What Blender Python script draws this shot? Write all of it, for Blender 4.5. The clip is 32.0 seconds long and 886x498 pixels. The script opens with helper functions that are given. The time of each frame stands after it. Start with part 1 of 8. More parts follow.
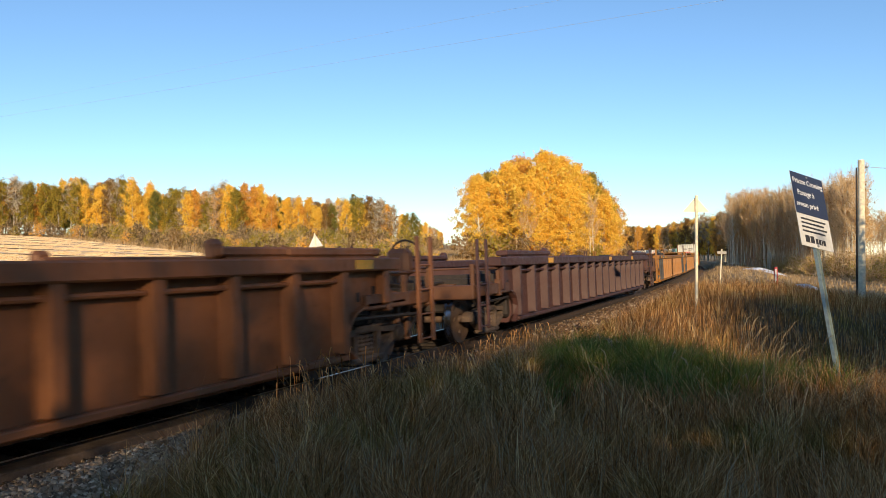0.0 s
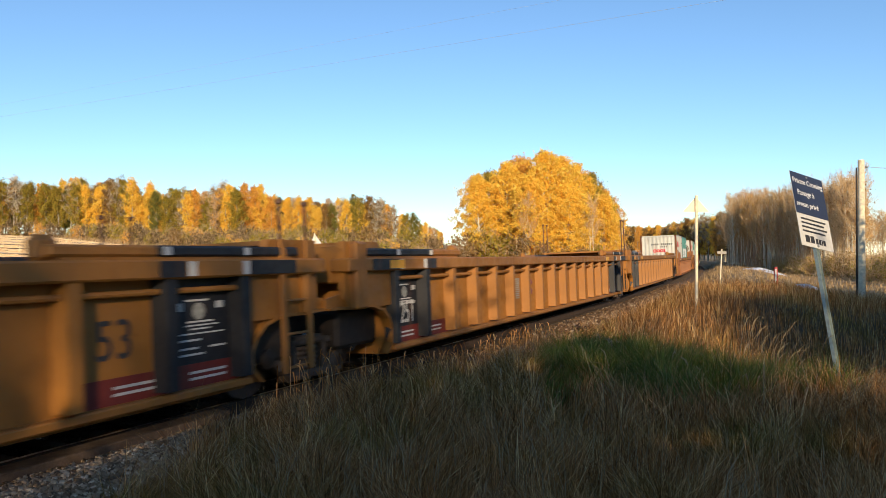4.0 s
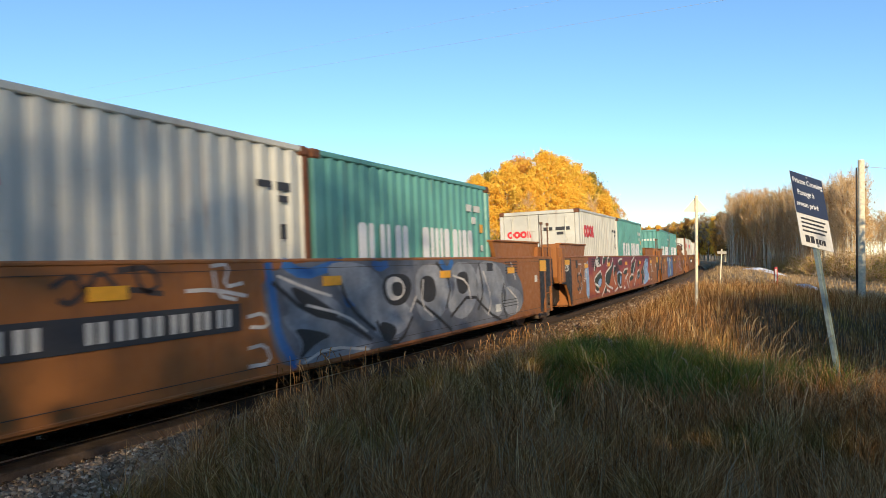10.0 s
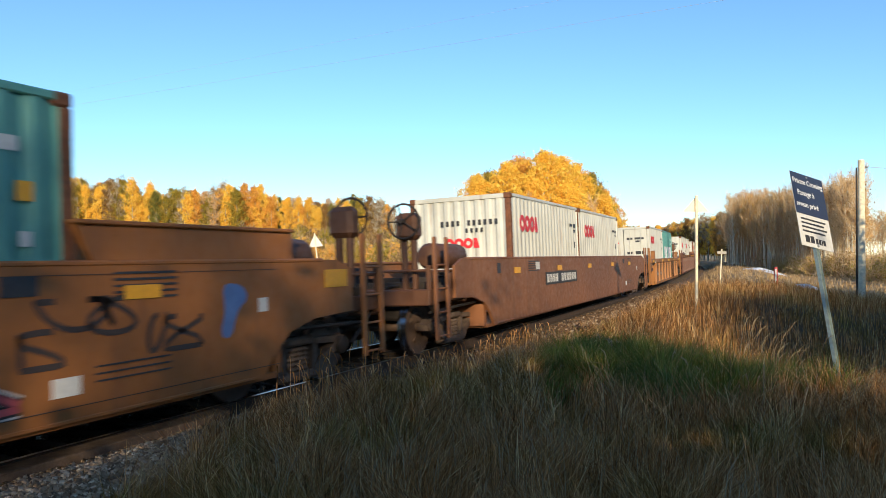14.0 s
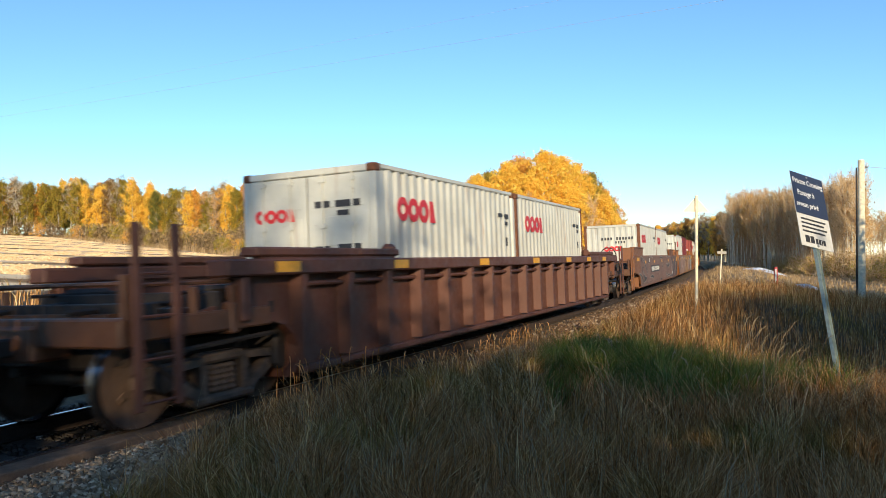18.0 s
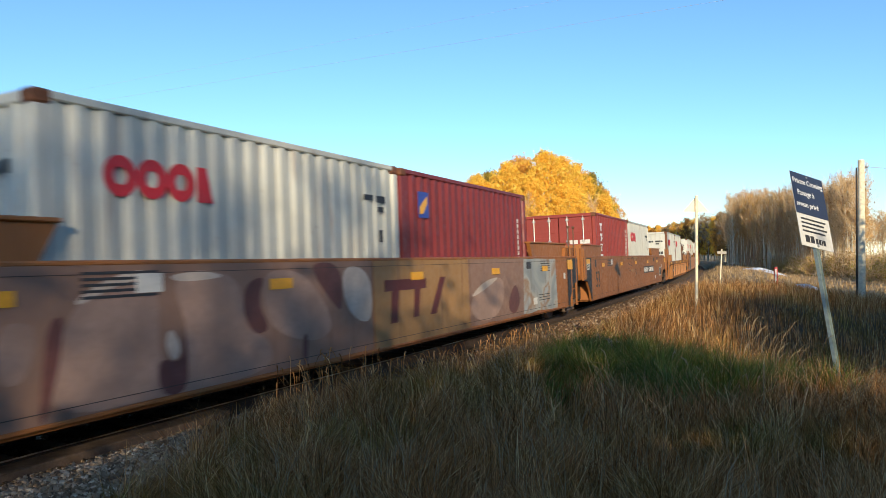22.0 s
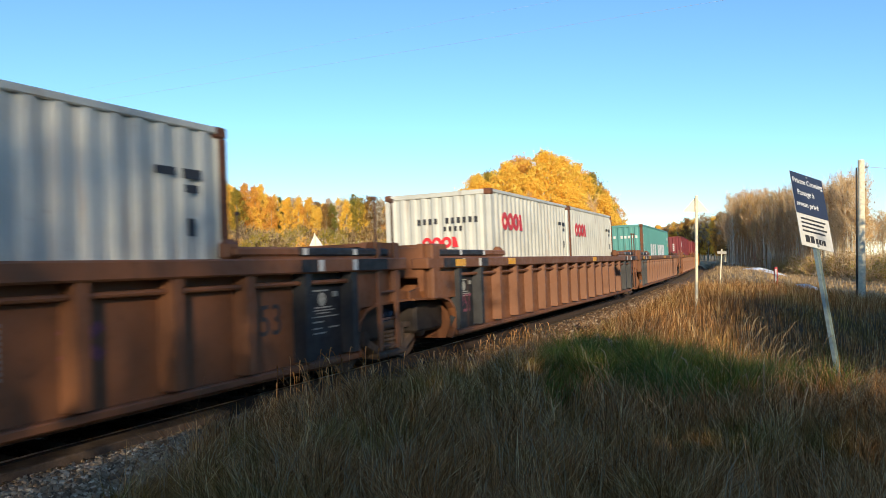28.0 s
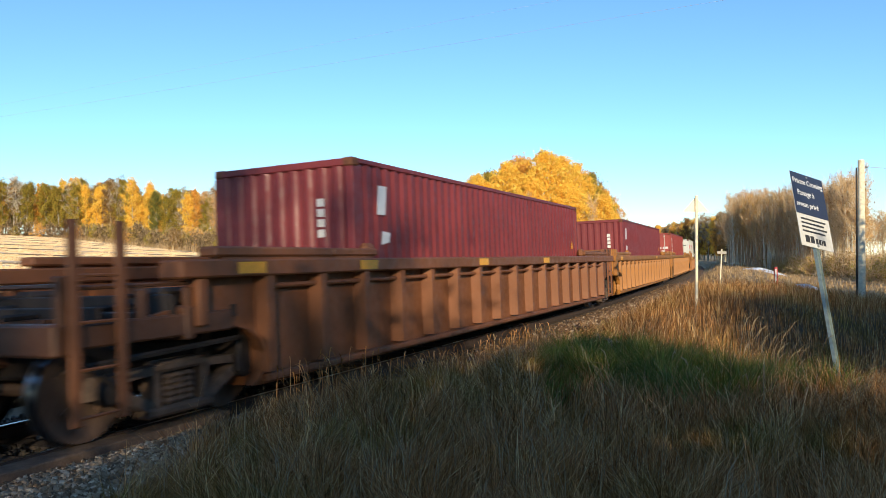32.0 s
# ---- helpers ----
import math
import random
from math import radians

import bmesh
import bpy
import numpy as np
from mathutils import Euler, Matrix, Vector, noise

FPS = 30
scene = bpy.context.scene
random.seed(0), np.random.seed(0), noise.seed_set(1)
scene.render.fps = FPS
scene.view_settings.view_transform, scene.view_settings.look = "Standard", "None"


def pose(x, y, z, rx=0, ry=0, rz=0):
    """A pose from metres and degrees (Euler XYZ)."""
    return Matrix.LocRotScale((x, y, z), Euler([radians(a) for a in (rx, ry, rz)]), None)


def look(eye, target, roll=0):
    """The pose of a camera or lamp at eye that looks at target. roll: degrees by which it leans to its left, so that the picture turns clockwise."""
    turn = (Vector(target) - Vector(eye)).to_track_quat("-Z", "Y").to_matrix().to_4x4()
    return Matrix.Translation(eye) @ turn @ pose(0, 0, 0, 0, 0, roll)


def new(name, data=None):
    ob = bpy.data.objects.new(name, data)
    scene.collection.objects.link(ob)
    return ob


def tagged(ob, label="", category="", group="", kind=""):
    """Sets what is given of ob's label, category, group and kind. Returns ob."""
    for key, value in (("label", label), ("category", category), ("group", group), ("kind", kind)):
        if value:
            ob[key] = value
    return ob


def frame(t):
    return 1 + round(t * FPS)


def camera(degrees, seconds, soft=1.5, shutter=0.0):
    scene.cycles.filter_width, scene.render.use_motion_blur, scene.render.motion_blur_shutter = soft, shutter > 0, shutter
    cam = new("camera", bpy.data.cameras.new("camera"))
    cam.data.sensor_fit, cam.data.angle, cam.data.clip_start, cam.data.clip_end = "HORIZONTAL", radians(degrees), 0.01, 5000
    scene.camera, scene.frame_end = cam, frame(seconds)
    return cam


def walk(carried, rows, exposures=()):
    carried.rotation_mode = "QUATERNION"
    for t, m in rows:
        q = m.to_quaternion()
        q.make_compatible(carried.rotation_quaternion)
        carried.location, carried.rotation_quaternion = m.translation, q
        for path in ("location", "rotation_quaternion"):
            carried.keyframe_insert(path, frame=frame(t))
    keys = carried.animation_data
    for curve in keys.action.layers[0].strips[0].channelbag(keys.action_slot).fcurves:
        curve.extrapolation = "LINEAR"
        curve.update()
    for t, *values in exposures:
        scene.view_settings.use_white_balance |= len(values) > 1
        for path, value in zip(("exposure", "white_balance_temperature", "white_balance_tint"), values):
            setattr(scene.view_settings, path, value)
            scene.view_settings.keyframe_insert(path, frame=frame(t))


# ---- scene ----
# ---- camera ----
EYE = Vector((6.574, 0.0, 1.729))
AIM = 0.440
cam = camera(62.16, 32.0, soft=0.8, shutter=0.22)
VIEW = look(EYE, EYE + Vector((-math.sin(AIM), math.cos(AIM), 0.0072)), 0)
walk(cam, [(0.0, VIEW), (32.0, VIEW)], exposures=[(0.0, 0.31, 6700, 8), (7.5, 0.33, 6650, 7), (11.0, 0.48, 6350, 5), (18.0, 0.48, 6150, 3), (32.0, 0.49, 6050, 3)])

# ---- light ----
SUN_EL, SUN_AZ = radians(15.5), Vector((0.50, -0.866))
world = bpy.data.worlds.new("sky")
scene.world = world
world.use_nodes = True
wn = world.node_tree
wn.nodes.clear()
sky = wn.nodes.new("ShaderNodeTexSky")
sky.sky_type, sky.sun_disc = "NISHITA", False
sky.sun_elevation, sky.sun_rotation = SUN_EL, math.atan2(SUN_AZ.x, SUN_AZ.y)
sky.altitude = 700
sky.air_density, sky.dust_density, sky.ozone_density = 1.0, 0.0, 4.0
bg = wn.nodes.new("ShaderNodeBackground")
bg.inputs["Strength"].default_value = 0.15
wo = wn.nodes.new("ShaderNodeOutputWorld")
wn.links.new(sky.outputs[0], bg.inputs["Color"])
wn.links.new(bg.outputs[0], wo.inputs["Surface"])
sun_data = bpy.data.lights.new("sun", "SUN")
sun_data.energy, sun_data.angle, sun_data.color = 4.2, radians(0.6), (1.0, 0.78, 0.52)
sun = new("sun", sun_data)
SUN_WAY = Vector((SUN_AZ.x * math.cos(SUN_EL), SUN_AZ.y * math.cos(SUN_EL), math.sin(SUN_EL)))
sun.matrix_basis = look(SUN_WAY * 60, (0, 0, 0))

# ---- the line of the track: straight, then a long bend to the left ----
SPEED = 12.0903
CANT = 0.042
BENDS = [(10.43, 0.0018), (41.95, 0.0007), (112.0, 0.0016)]


def on_track(u):
    """The place and heading of the track's centre, u metres along it."""
    x, y, h = 0.0, min(u, BENDS[0][0]), 0.0
    for i, (start, k) in enumerate(BENDS):
        if u <= start:
            break
        end = BENDS[i + 1][0] if i + 1 < len(BENDS) else 1e9
        s = min(u, end) - start
        x, y, h = x + (math.cos(h + k * s) - math.cos(h)) / k, y + (math.sin(h + k * s) - math.sin(h)) / k, h + k * s
    return x, y, h


def track_pose(u, lift=0.0):
    x, y, h = on_track(u)
    return Matrix.Translation((x, y, lift)) @ Matrix.Rotation(h, 4, "Z") @ Matrix.Rotation(-math.atan(CANT), 4, "Y")


LINE = np.array([on_track(u)[:2] for u in np.arange(-460, 640, 10.0)])


def off_track(x, y):
    """Signed distance of points from the track's centre, plus on the camera's side."""
    x, y = np.asarray(x, float), np.asarray(y, float)
    out = np.full(x.shape, 1e9)
    sign = np.ones(x.shape)
    for (ax, ay), (bx, by) in zip(LINE[:-1], LINE[1:]):
        dx, dy = bx - ax, by - ay
        t = np.clip(((x - ax) * dx + (y - ay) * dy) / (dx * dx + dy * dy), 0, 1)
        px, py = x - ax - t * dx, y - ay - t * dy
        d = np.hypot(px, py)
        near = d < out
        out = np.where(near, d, out)
        sign = np.where(near, np.where(px * dy - py * dx >= 0, 1.0, -1.0), sign)
    return out * sign


# ---- materials ----
def node_mat(name):
    m = bpy.data.materials.new(name)
    m.use_nodes = True
    nt = m.node_tree
    return m, nt, nt.nodes["Principled BSDF"]


def ramp(nt, fac, stops):
    r = nt.nodes.new("ShaderNodeValToRGB")
    e = r.color_ramp.elements
    while len(e) < len(stops):
        e.new(0.5)
    for el, (p, c) in zip(e, stops):
        el.position, el.color = p, (*c, 1)
    nt.links.new(fac, r.inputs[0])
    return r.outputs[0]


def noise_fac(nt, scale, detail=4.0, stretch=None, rough=0.6):
    co = nt.nodes.new("ShaderNodeTexCoord")
    src = co.outputs["Object"]
    if stretch:
        mp = nt.nodes.new("ShaderNodeMapping")
        mp.inputs["Scale"].default_value = stretch
        nt.links.new(src, mp.inputs[0])
        src = mp.outputs[0]
    n = nt.nodes.new("ShaderNodeTexNoise")
    n.inputs["Scale"].default_value, n.inputs["Detail"].default_value, n.inputs["Roughness"].default_value = scale, detail, rough
    nt.links.new(src, n.inputs["Vector"])
    return n.outputs[0]


def blend(nt, fac, a, b, mode="MIX"):
    mx = nt.nodes.new("ShaderNodeMix")
    mx.data_type, mx.blend_type = "RGBA", mode
    for s, v in ((mx.inputs[0], fac), (mx.inputs[6], a), (mx.inputs[7], b)):
        if isinstance(v, (tuple, list)):
            s.default_value = (*v, 1)
        elif isinstance(v, (int, float)):
            s.default_value = v
        else:
            nt.links.new(v, s)
    return mx.outputs[2]


def mask(nt, fac, lo, hi):
    m = nt.nodes.new("ShaderNodeMapRange")
    m.inputs[1].default_value, m.inputs[2].default_value = lo, hi
    nt.links.new(fac, m.inputs[0])
    return m.outputs[0]


def relief(nt, bsdf, fac, strength, dist):
    b = nt.nodes.new("ShaderNodeBump")
    b.inputs["Strength"].default_value, b.inputs["Distance"].default_value = strength, dist
    nt.links.new(fac, b.inputs["Height"])
    nt.links.new(b.outputs[0], bsdf.inputs["Normal"])


def tint(c, k):
    return tuple(min(1.0, v * k) for v in c)


def paint(name, base, rust=(0.10, 0.045, 0.022), amount=0.5, rough=0.55, streak=1.0):
    """Worn paint on steel: patches, rust spots and streaks that run down."""
    m, nt, b = node_mat(name)
    big = noise_fac(nt, 0.9, 6)
    fine = noise_fac(nt, 9, 5)
    run = noise_fac(nt, 2.2, 5, (1.5, 2.6, 0.16))
    info = nt.nodes.new("ShaderNodeObjectInfo")
    c = blend(nt, mask(nt, big, 0.35, 0.7), tint(base, 0.72), tint(base, 1.15))
    c = blend(nt, mask(nt, info.outputs["Random"], -0.6, 1.8), c, tint(base, 0.8))
    c = blend(nt, mask(nt, run, 0.62 - 0.12 * amount, 0.80), c, tint(rust, 1.3))
    c = blend(nt, mask(nt, fine, 0.74 - 0.16 * amount, 0.84), c, rust)
    nt.links.new(c, b.inputs["Base Color"])
    nt.links.new(ramp(nt, fine, [(0.3, (rough - 0.12,) * 3), (0.75, (rough + 0.25,) * 3)]), b.inputs["Roughness"])
    relief(nt, b, fine, 0.25, 0.01)
    return m


def plain(name, base, rough=0.8, var=0.25, scale=6.0, metal=0.0, bump=0.3, dist=0.01):
    m, nt, b = node_mat(name)
    n1, n2 = noise_fac(nt, scale, 6), noise_fac(nt, scale * 7, 4)
    c = blend(nt, mask(nt, n1, 0.3, 0.7), tint(base, 1 - var), tint(base, 1 + var))
    c = blend(nt, mask(nt, n2, 0.45, 0.8), c, tint(base, 1 - 0.6 * var))
    nt.links.new(c, b.inputs["Base Color"])
    b.inputs["Roughness"].default_value, b.inputs["Metallic"].default_value = rough, metal
    relief(nt, b, n2, bump, dist)
    return m


def island_mat(name, stops, rough=0.85, patch=0.12, trans=0.0, second=None, gloss=0.25, share=0.52):
    """Blades, leaves and stones: one colour for each piece, with slow drifts over the ground."""
    m, nt, b = node_mat(name)
    geo = nt.nodes.new("ShaderNodeNewGeometry")
    c = ramp(nt, geo.outputs["Random Per Island"], stops)
    drift = noise_fac(nt, patch, 3)
    if second:
        c = blend(nt, mask(nt, drift, share - 0.10, share + 0.10), c, ramp(nt, geo.outputs["Random Per Island"], second))
    nt.links.new(c, b.inputs["Base Color"])
    b.inputs["Roughness"].default_value = rough
    b.inputs["Specular IOR Level"].default_value = gloss
    if trans:
        tr = nt.nodes.new("ShaderNodeBsdfTranslucent")
        mixs = nt.nodes.new("ShaderNodeMixShader")
        mixs.inputs[0].default_value = trans
        nt.links.new(c, tr.inputs[0])
        nt.links.new(b.outputs[0], mixs.inputs[1])
        nt.links.new(tr.outputs[0], mixs.inputs[2])
        nt.links.new(mixs.outputs[0], nt.nodes["Material Output"].inputs[0])
    return m


M = {}
M["rib_maroon"] = paint("dark maroon steel paint", (0.085, 0.034, 0.028), amount=0.35)
M["rib_yellow"] = paint("faded yellow ochre steel paint", (0.40, 0.165, 0.030), amount=0.55)
M["rib_brown"] = paint("rust brown steel paint", (0.215, 0.084, 0.034), amount=0.9)
M["rib_dark"] = paint("brown ochre steel paint", (0.235, 0.085, 0.030), amount=0.8)
M["rib_purple"] = paint("purple brown steel paint", (0.135, 0.050, 0.030), amount=0.7)
M["smooth_orange"] = paint("orange tan steel paint", (0.34, 0.125, 0.030), amount=0.45)
M["smooth_brown"] = paint("brown steel paint", (0.25, 0.098, 0.038), amount=0.6)
M["low_orange"] = paint("weathered orange steel paint", (0.30, 0.105, 0.026), amount=0.7)
M["low_ochre"] = paint("weathered ochre steel paint", (0.34, 0.135, 0.030), amount=0.7)
M["black"] = paint("black end paint", (0.022, 0.022, 0.026), amount=0.3)
M["reflect"] = plain("yellow reflector sheet", (0.75, 0.36, 0.02), 0.45, 0.12, 20)
M["red_strip"] = paint("faded red paint", (0.20, 0.03, 0.022), amount=0.4)
M["white_paint"] = plain("white stencil paint", (0.62, 0.60, 0.56), 0.6, 0.12, 14)
M["grime"] = plain("greasy black brown running gear", (0.030, 0.021, 0.016), 0.7, 0.4, 8)
M["bogie"] = plain("dusty brown cast steel", (0.125, 0.082, 0.055), 0.85, 0.45, 9)
M["endgear"] = paint("dirty rust brown end frames", (0.125, 0.052, 0.024), amount=0.7)
M["wheel"] = plain("brown wheel steel", (0.11, 0.068, 0.046), 0.6, 0.3, 8)
M["tread"] = plain("polished wheel tread", (0.26, 0.26, 0.27), 0.25, 0.1, 20, metal=1.0, bump=0.05)
M["steel"] = plain("dull galvanised steel", (0.42, 0.42, 0.40), 0.45, 0.2, 30, metal=0.8, bump=0.1)
M["box_white"] = paint("dirty white container paint", (0.63, 0.62, 0.55), rust=(0.20, 0.09, 0.04), amount=0.42, rough=0.45)
M["box_green"] = paint("sea green container paint", (0.125, 0.345, 0.305), rust=(0.12, 0.06, 0.03), amount=0.12, rough=0.45)
M["box_maroon"] = paint("maroon container paint", (0.20, 0.028, 0.030), rust=(0.10, 0.03, 0.02), amount=0.10, rough=0.5)
M["box_red"] = paint("red container paint", (0.30, 0.045, 0.032), rust=(0.12, 0.04, 0.02), amount=0.12, rough=0.5)
M["rusty"] = plain("rusted steel", (0.16, 0.062, 0.028), 0.85, 0.45, 14)
M["logo_red"] = plain("red logo paint", (0.62, 0.025, 0.035), 0.5, 0.1, 20)
M["logo_white"] = plain("white logo paint", (0.78, 0.78, 0.78), 0.5, 0.1, 20)
M["ink"] = plain("dark stencil paint", (0.035, 0.035, 0.04), 0.6, 0.2, 20)
M["blue_mark"] = plain("blue sticker", (0.03, 0.06, 0.32), 0.5, 0.1, 20)
M["rail"] = plain("rusty brown rail", (0.052, 0.033, 0.024), 0.8, 0.3, 11)
M["railhead"] = plain("worn bright rail head", (0.50, 0.50, 0.50), 0.30, 0.1, 20, metal=1.0, bump=0.03)
M["tie"] = plain("weathered timber sleeper", (0.075, 0.055, 0.042), 0.95, 0.4, 12, bump=0.6)
M["plank"] = plain("weathered brown crossing plank", (0.16, 0.105, 0.070), 0.9, 0.4, 8, bump=0.5)
M["sign_blue"] = plain("dark blue sign face", (0.030, 0.042, 0.085), 0.5, 0.15, 25, bump=0.05)
M["sign_white"] = plain("dusty white sign face", (0.62, 0.61, 0.58), 0.55, 0.12, 25, bump=0.05)
M["galv"] = plain("galvanised sign post", (0.30, 0.36, 0.34), 0.5, 0.25, 25, metal=0.5, bump=0.1)
M["cream"] = plain("pale cream back of a sign", (0.84, 0.76, 0.56), 0.6, 0.1, 20, bump=0.05)
M["pole_wood"] = plain("pale weathered pole wood", (0.78, 0.67, 0.48), 0.9, 0.3, 10, bump=0.5)
M["marker_red"] = plain("red marker plastic", (0.55, 0.06, 0.05), 0.5, 0.1, 20)
M["wire"] = plain("dull wire", (0.36, 0.42, 0.50), 0.6, 0.1, 10)
M["snow"] = plain("old snow", (0.80, 0.82, 0.86), 0.7, 0.08, 6, bump=0.5)


# ---- mesh helpers ----
class Shape:
    """Collects boxes, prisms and turned pieces into one mesh."""

    def __init__(self):
        self.v, self.f, self.mi = [], [], []
        self.slot = 0

    def add(self, verts, faces):
        n = len(self.v)
        self.v += [tuple(p) for p in verts]
        self.f += [tuple(n + i for i in f) for f in faces]
        self.mi += [self.slot] * len(faces)
        return self

    def box(self, x0, x1, y0, y1, z0, z1, c=0.0):
        if c <= 0:
            v = [(x, y, z) for x in (x0, x1) for y in (y0, y1) for z in (z0, z1)]
            return self.add(v, [(0, 1, 3, 2), (4, 6, 7, 5), (0, 4, 5, 1), (2, 3, 7, 6), (0, 2, 6, 4), (1, 5, 7, 3)])
        c = min(c, (x1 - x0) * 0.4, (y1 - y0) * 0.4, (z1 - z0) * 0.4)
        v, ids = [], {}
        for ix, x in enumerate((x0, x1)):
            for iy, y in enumerate((y0, y1)):
                for iz, z in enumerate((z0, z1)):
                    sx, sy, sz = (c if ix == 0 else -c), (c if iy == 0 else -c), (c if iz == 0 else -c)
                    for ax, p in enumerate(((x, y + sy, z + sz), (x + sx, y, z + sz), (x + sx, y + sy, z))):
                        ids[ix, iy, iz, ax] = len(v)
                        v.append(p)
        f = []
        for s in (0, 1):
            f.append([ids[s, a, b, 0] for a, b in ((0, 0), (0, 1), (1, 1), (1, 0))])
            f.append([ids[a, s, b, 1] for a, b in ((0, 0), (1, 0), (1, 1), (0, 1))])
            f.append([ids[a, b, s, 2] for a, b in ((0, 0), (0, 1), (1, 1), (1, 0))])
        for a in (0, 1):
            for b in (0, 1):
                f.append([ids[a, b, 0, 0], ids[a, b, 1, 0], ids[a, b, 1, 1], ids[a, b, 0, 1]])
                f.append([ids[a, 0, b, 0], ids[a, 1, b, 0], ids[a, 1, b, 2], ids[a, 0, b, 2]])
                f.append([ids[0, a, b, 1], ids[1, a, b, 1], ids[1, a, b, 2], ids[0, a, b, 2]])
                for d in (0, 1):
                    f.append([ids[a, b, d, 0], ids[a, b, d, 1], ids[a, b, d, 2]])
        return self.add(v, f)

    def prism(self, outline, axis, a, b):
        """A flat outline pushed from a to b along x, y or z."""
        n = len(outline)
        put = {"x": lambda p, q, d: (d, p, q), "y": lambda p, q, d: (p, d, q), "z": lambda p, q, d: (p, q, d)}[axis]
        v = [put(p, q, a) for p, q in outline] + [put(p, q, b) for p, q in outline]
        f = [tuple(range(n)), tuple(range(2 * n - 1, n - 1, -1))] + [(i, (i + 1) % n, n + (i + 1) % n, n + i) for i in range(n)]
        return self.add(v, f)

    def rod(self, p, q, r, n=8, r2=None):
        p, q = Vector(p), Vector(q)
        r2 = r if r2 is None else r2
        w = (q - p).normalized()
        a = w.orthogonal().normalized()
        b = w.cross(a)
        ring = [(a * math.cos(t) + b * math.sin(t)) for t in (2 * math.pi * i / n for i in range(n))]
        v = [p + d * r for d in ring] + [q + d * r2 for d in ring]
        f = [(i, (i + 1) % n, n + (i + 1) % n, n + i) for i in range(n)] + [tuple(range(n - 1, -1, -1)), tuple(range(n, 2 * n))]
        return self.add(v, f)

    def lathe(self, profile, axis="x", n=24, at=(0, 0, 0), caps=True):
        """Turns (along, radius) pairs round an axis."""
        v, f = [], []
        for d, r in profile:
            for i in range(n):
                t = 2 * math.pi * i / n
                p = {"x": (d, r * math.cos(t), r * math.sin(t)), "y": (r * math.cos(t), d, r * math.sin(t)), "z": (r * math.cos(t), r * math.sin(t), d)}[axis]
                v.append((p[0] + at[0], p[1] + at[1], p[2] + at[2]))
        for j in range(len(profile) - 1):
            f += [(j * n + i, j * n + (i + 1) % n, (j + 1) * n + (i + 1) % n, (j + 1) * n + i) for i in range(n)]
        if caps:
            f += [tuple(range(n)), tuple(range(len(v) - 1, len(v) - 1 - n, -1))]
        return self.add(v, f)

    def mesh(self, name, *mats, smooth=False):
        me = bpy.data.meshes.new(name)
        me.from_pydata(self.v, [], self.f)
        for m in mats:
            me.materials.append(m)
        if len(mats) > 1:
            me.polygons.foreach_set("material_index", self.mi)
        bm = bmesh.new()
        bm.from_mesh(me)
        bmesh.ops.recalc_face_normals(bm, faces=bm.faces)
        bm.to_mesh(me)
        bm.free()
        if smooth:
            me.polygons.foreach_set("use_smooth", [True] * len(me.polygons))
            me.set_sharp_from_angle(angle=radians(35))
        me.update()
        return me


KEPT = {}


def shared(key, maker):
    """A mesh that is made once and then used again."""
    if key not in KEPT:
        KEPT[key] = maker()
    return KEPT[key]


def part(name, mesh, parent, at=None, label=""):
    ob = new(name, mesh)
    ob.parent = parent
    if at is not None:
        ob.matrix_basis = at if isinstance(at, Matrix) else Matrix.Translation(at)
    if label:
        ob["label"] = label
    return ob


def soup(name, verts, quads, mat):
    """A mesh from arrays: many separate pieces of four corners."""
    me = bpy.data.meshes.new(name)
    n, k = len(quads), quads.shape[1]
    me.vertices.add(len(verts))
    me.vertices.foreach_set("co", np.asarray(verts, np.float32).ravel())
    me.loops.add(n * k)
    me.loops.foreach_set("vertex_index", np.asarray(quads, np.int32).ravel())
    me.polygons.add(n)
    me.polygons.foreach_set("loop_start", np.arange(0, n * k, k, dtype=np.int32))
    me.update(calc_edges=True)
    me.materials.append(mat)
    return me


# ---- ground ----
def ease(t):
    t = np.clip(t, 0, 1)
    return t * t * (3 - 2 * t)


def wave(x, y, s, k=0):
    return np.sin(x * s + 1.7 * k) * np.sin(y * s * 1.13 + 0.9 * k + 0.6 * np.sin(x * s * 0.7))


def ground_z(x, y, off=None):
    x, y = np.asarray(x, float), np.asarray(y, float)
    off = off_track(x, y) if off is None else off
    # the field side, which climbs slowly to the far wood
    left = -0.55 + 0.042 * np.clip(-x - 6, 0, 210) - 0.25 * ease((-off - 2.2) / 1.5) * ease((9 + off) / 4)
    # the camera's side: a raised crossing, then a ditch beside a grown bank
    mound = ease((11.5 - y) / 2.6) * ease((y + 16) / 6)
    bank = -0.12 + (0.16 + 0.30 * ease((y - 15) / 8)) * ease((off - 2.2) / 1.6) - 0.75 * ease((off - 4.6) / 2.2) * ease((24 - y) / 8) * ease((y + 40) / 10)
    bank = bank - (0.25 + 0.3 * ease((y - 24) / 8)) * ease((off - 6) / 4) + 0.3 * ease((off - 14) / 20)
    right = bank + (0.06 - bank) * mound
    z = np.where(off < 0, left, right)
    near = -0.34 + 0.0 * off
    # beside the crossing the ground is filled nearly to the rail's top
    fill = np.where(off > 0, ease((9.5 - y) / 3.5) * ease((y + 16) / 6), 0)
    z = near + (z - near) * ease((np.abs(off) - 1.7 + 0.7 * fill) / (2.2 - 1.4 * fill))
    z = z - 0.12 * ease((1.75 - 0.6 * fill - np.abs(off)) / 0.3)
    rough = 0.05 * wave(x, y, 1.1) + 0.03 * wave(x, y, 2.7, 2)
    return z + rough * ease((np.abs(off) - 2) / 2)


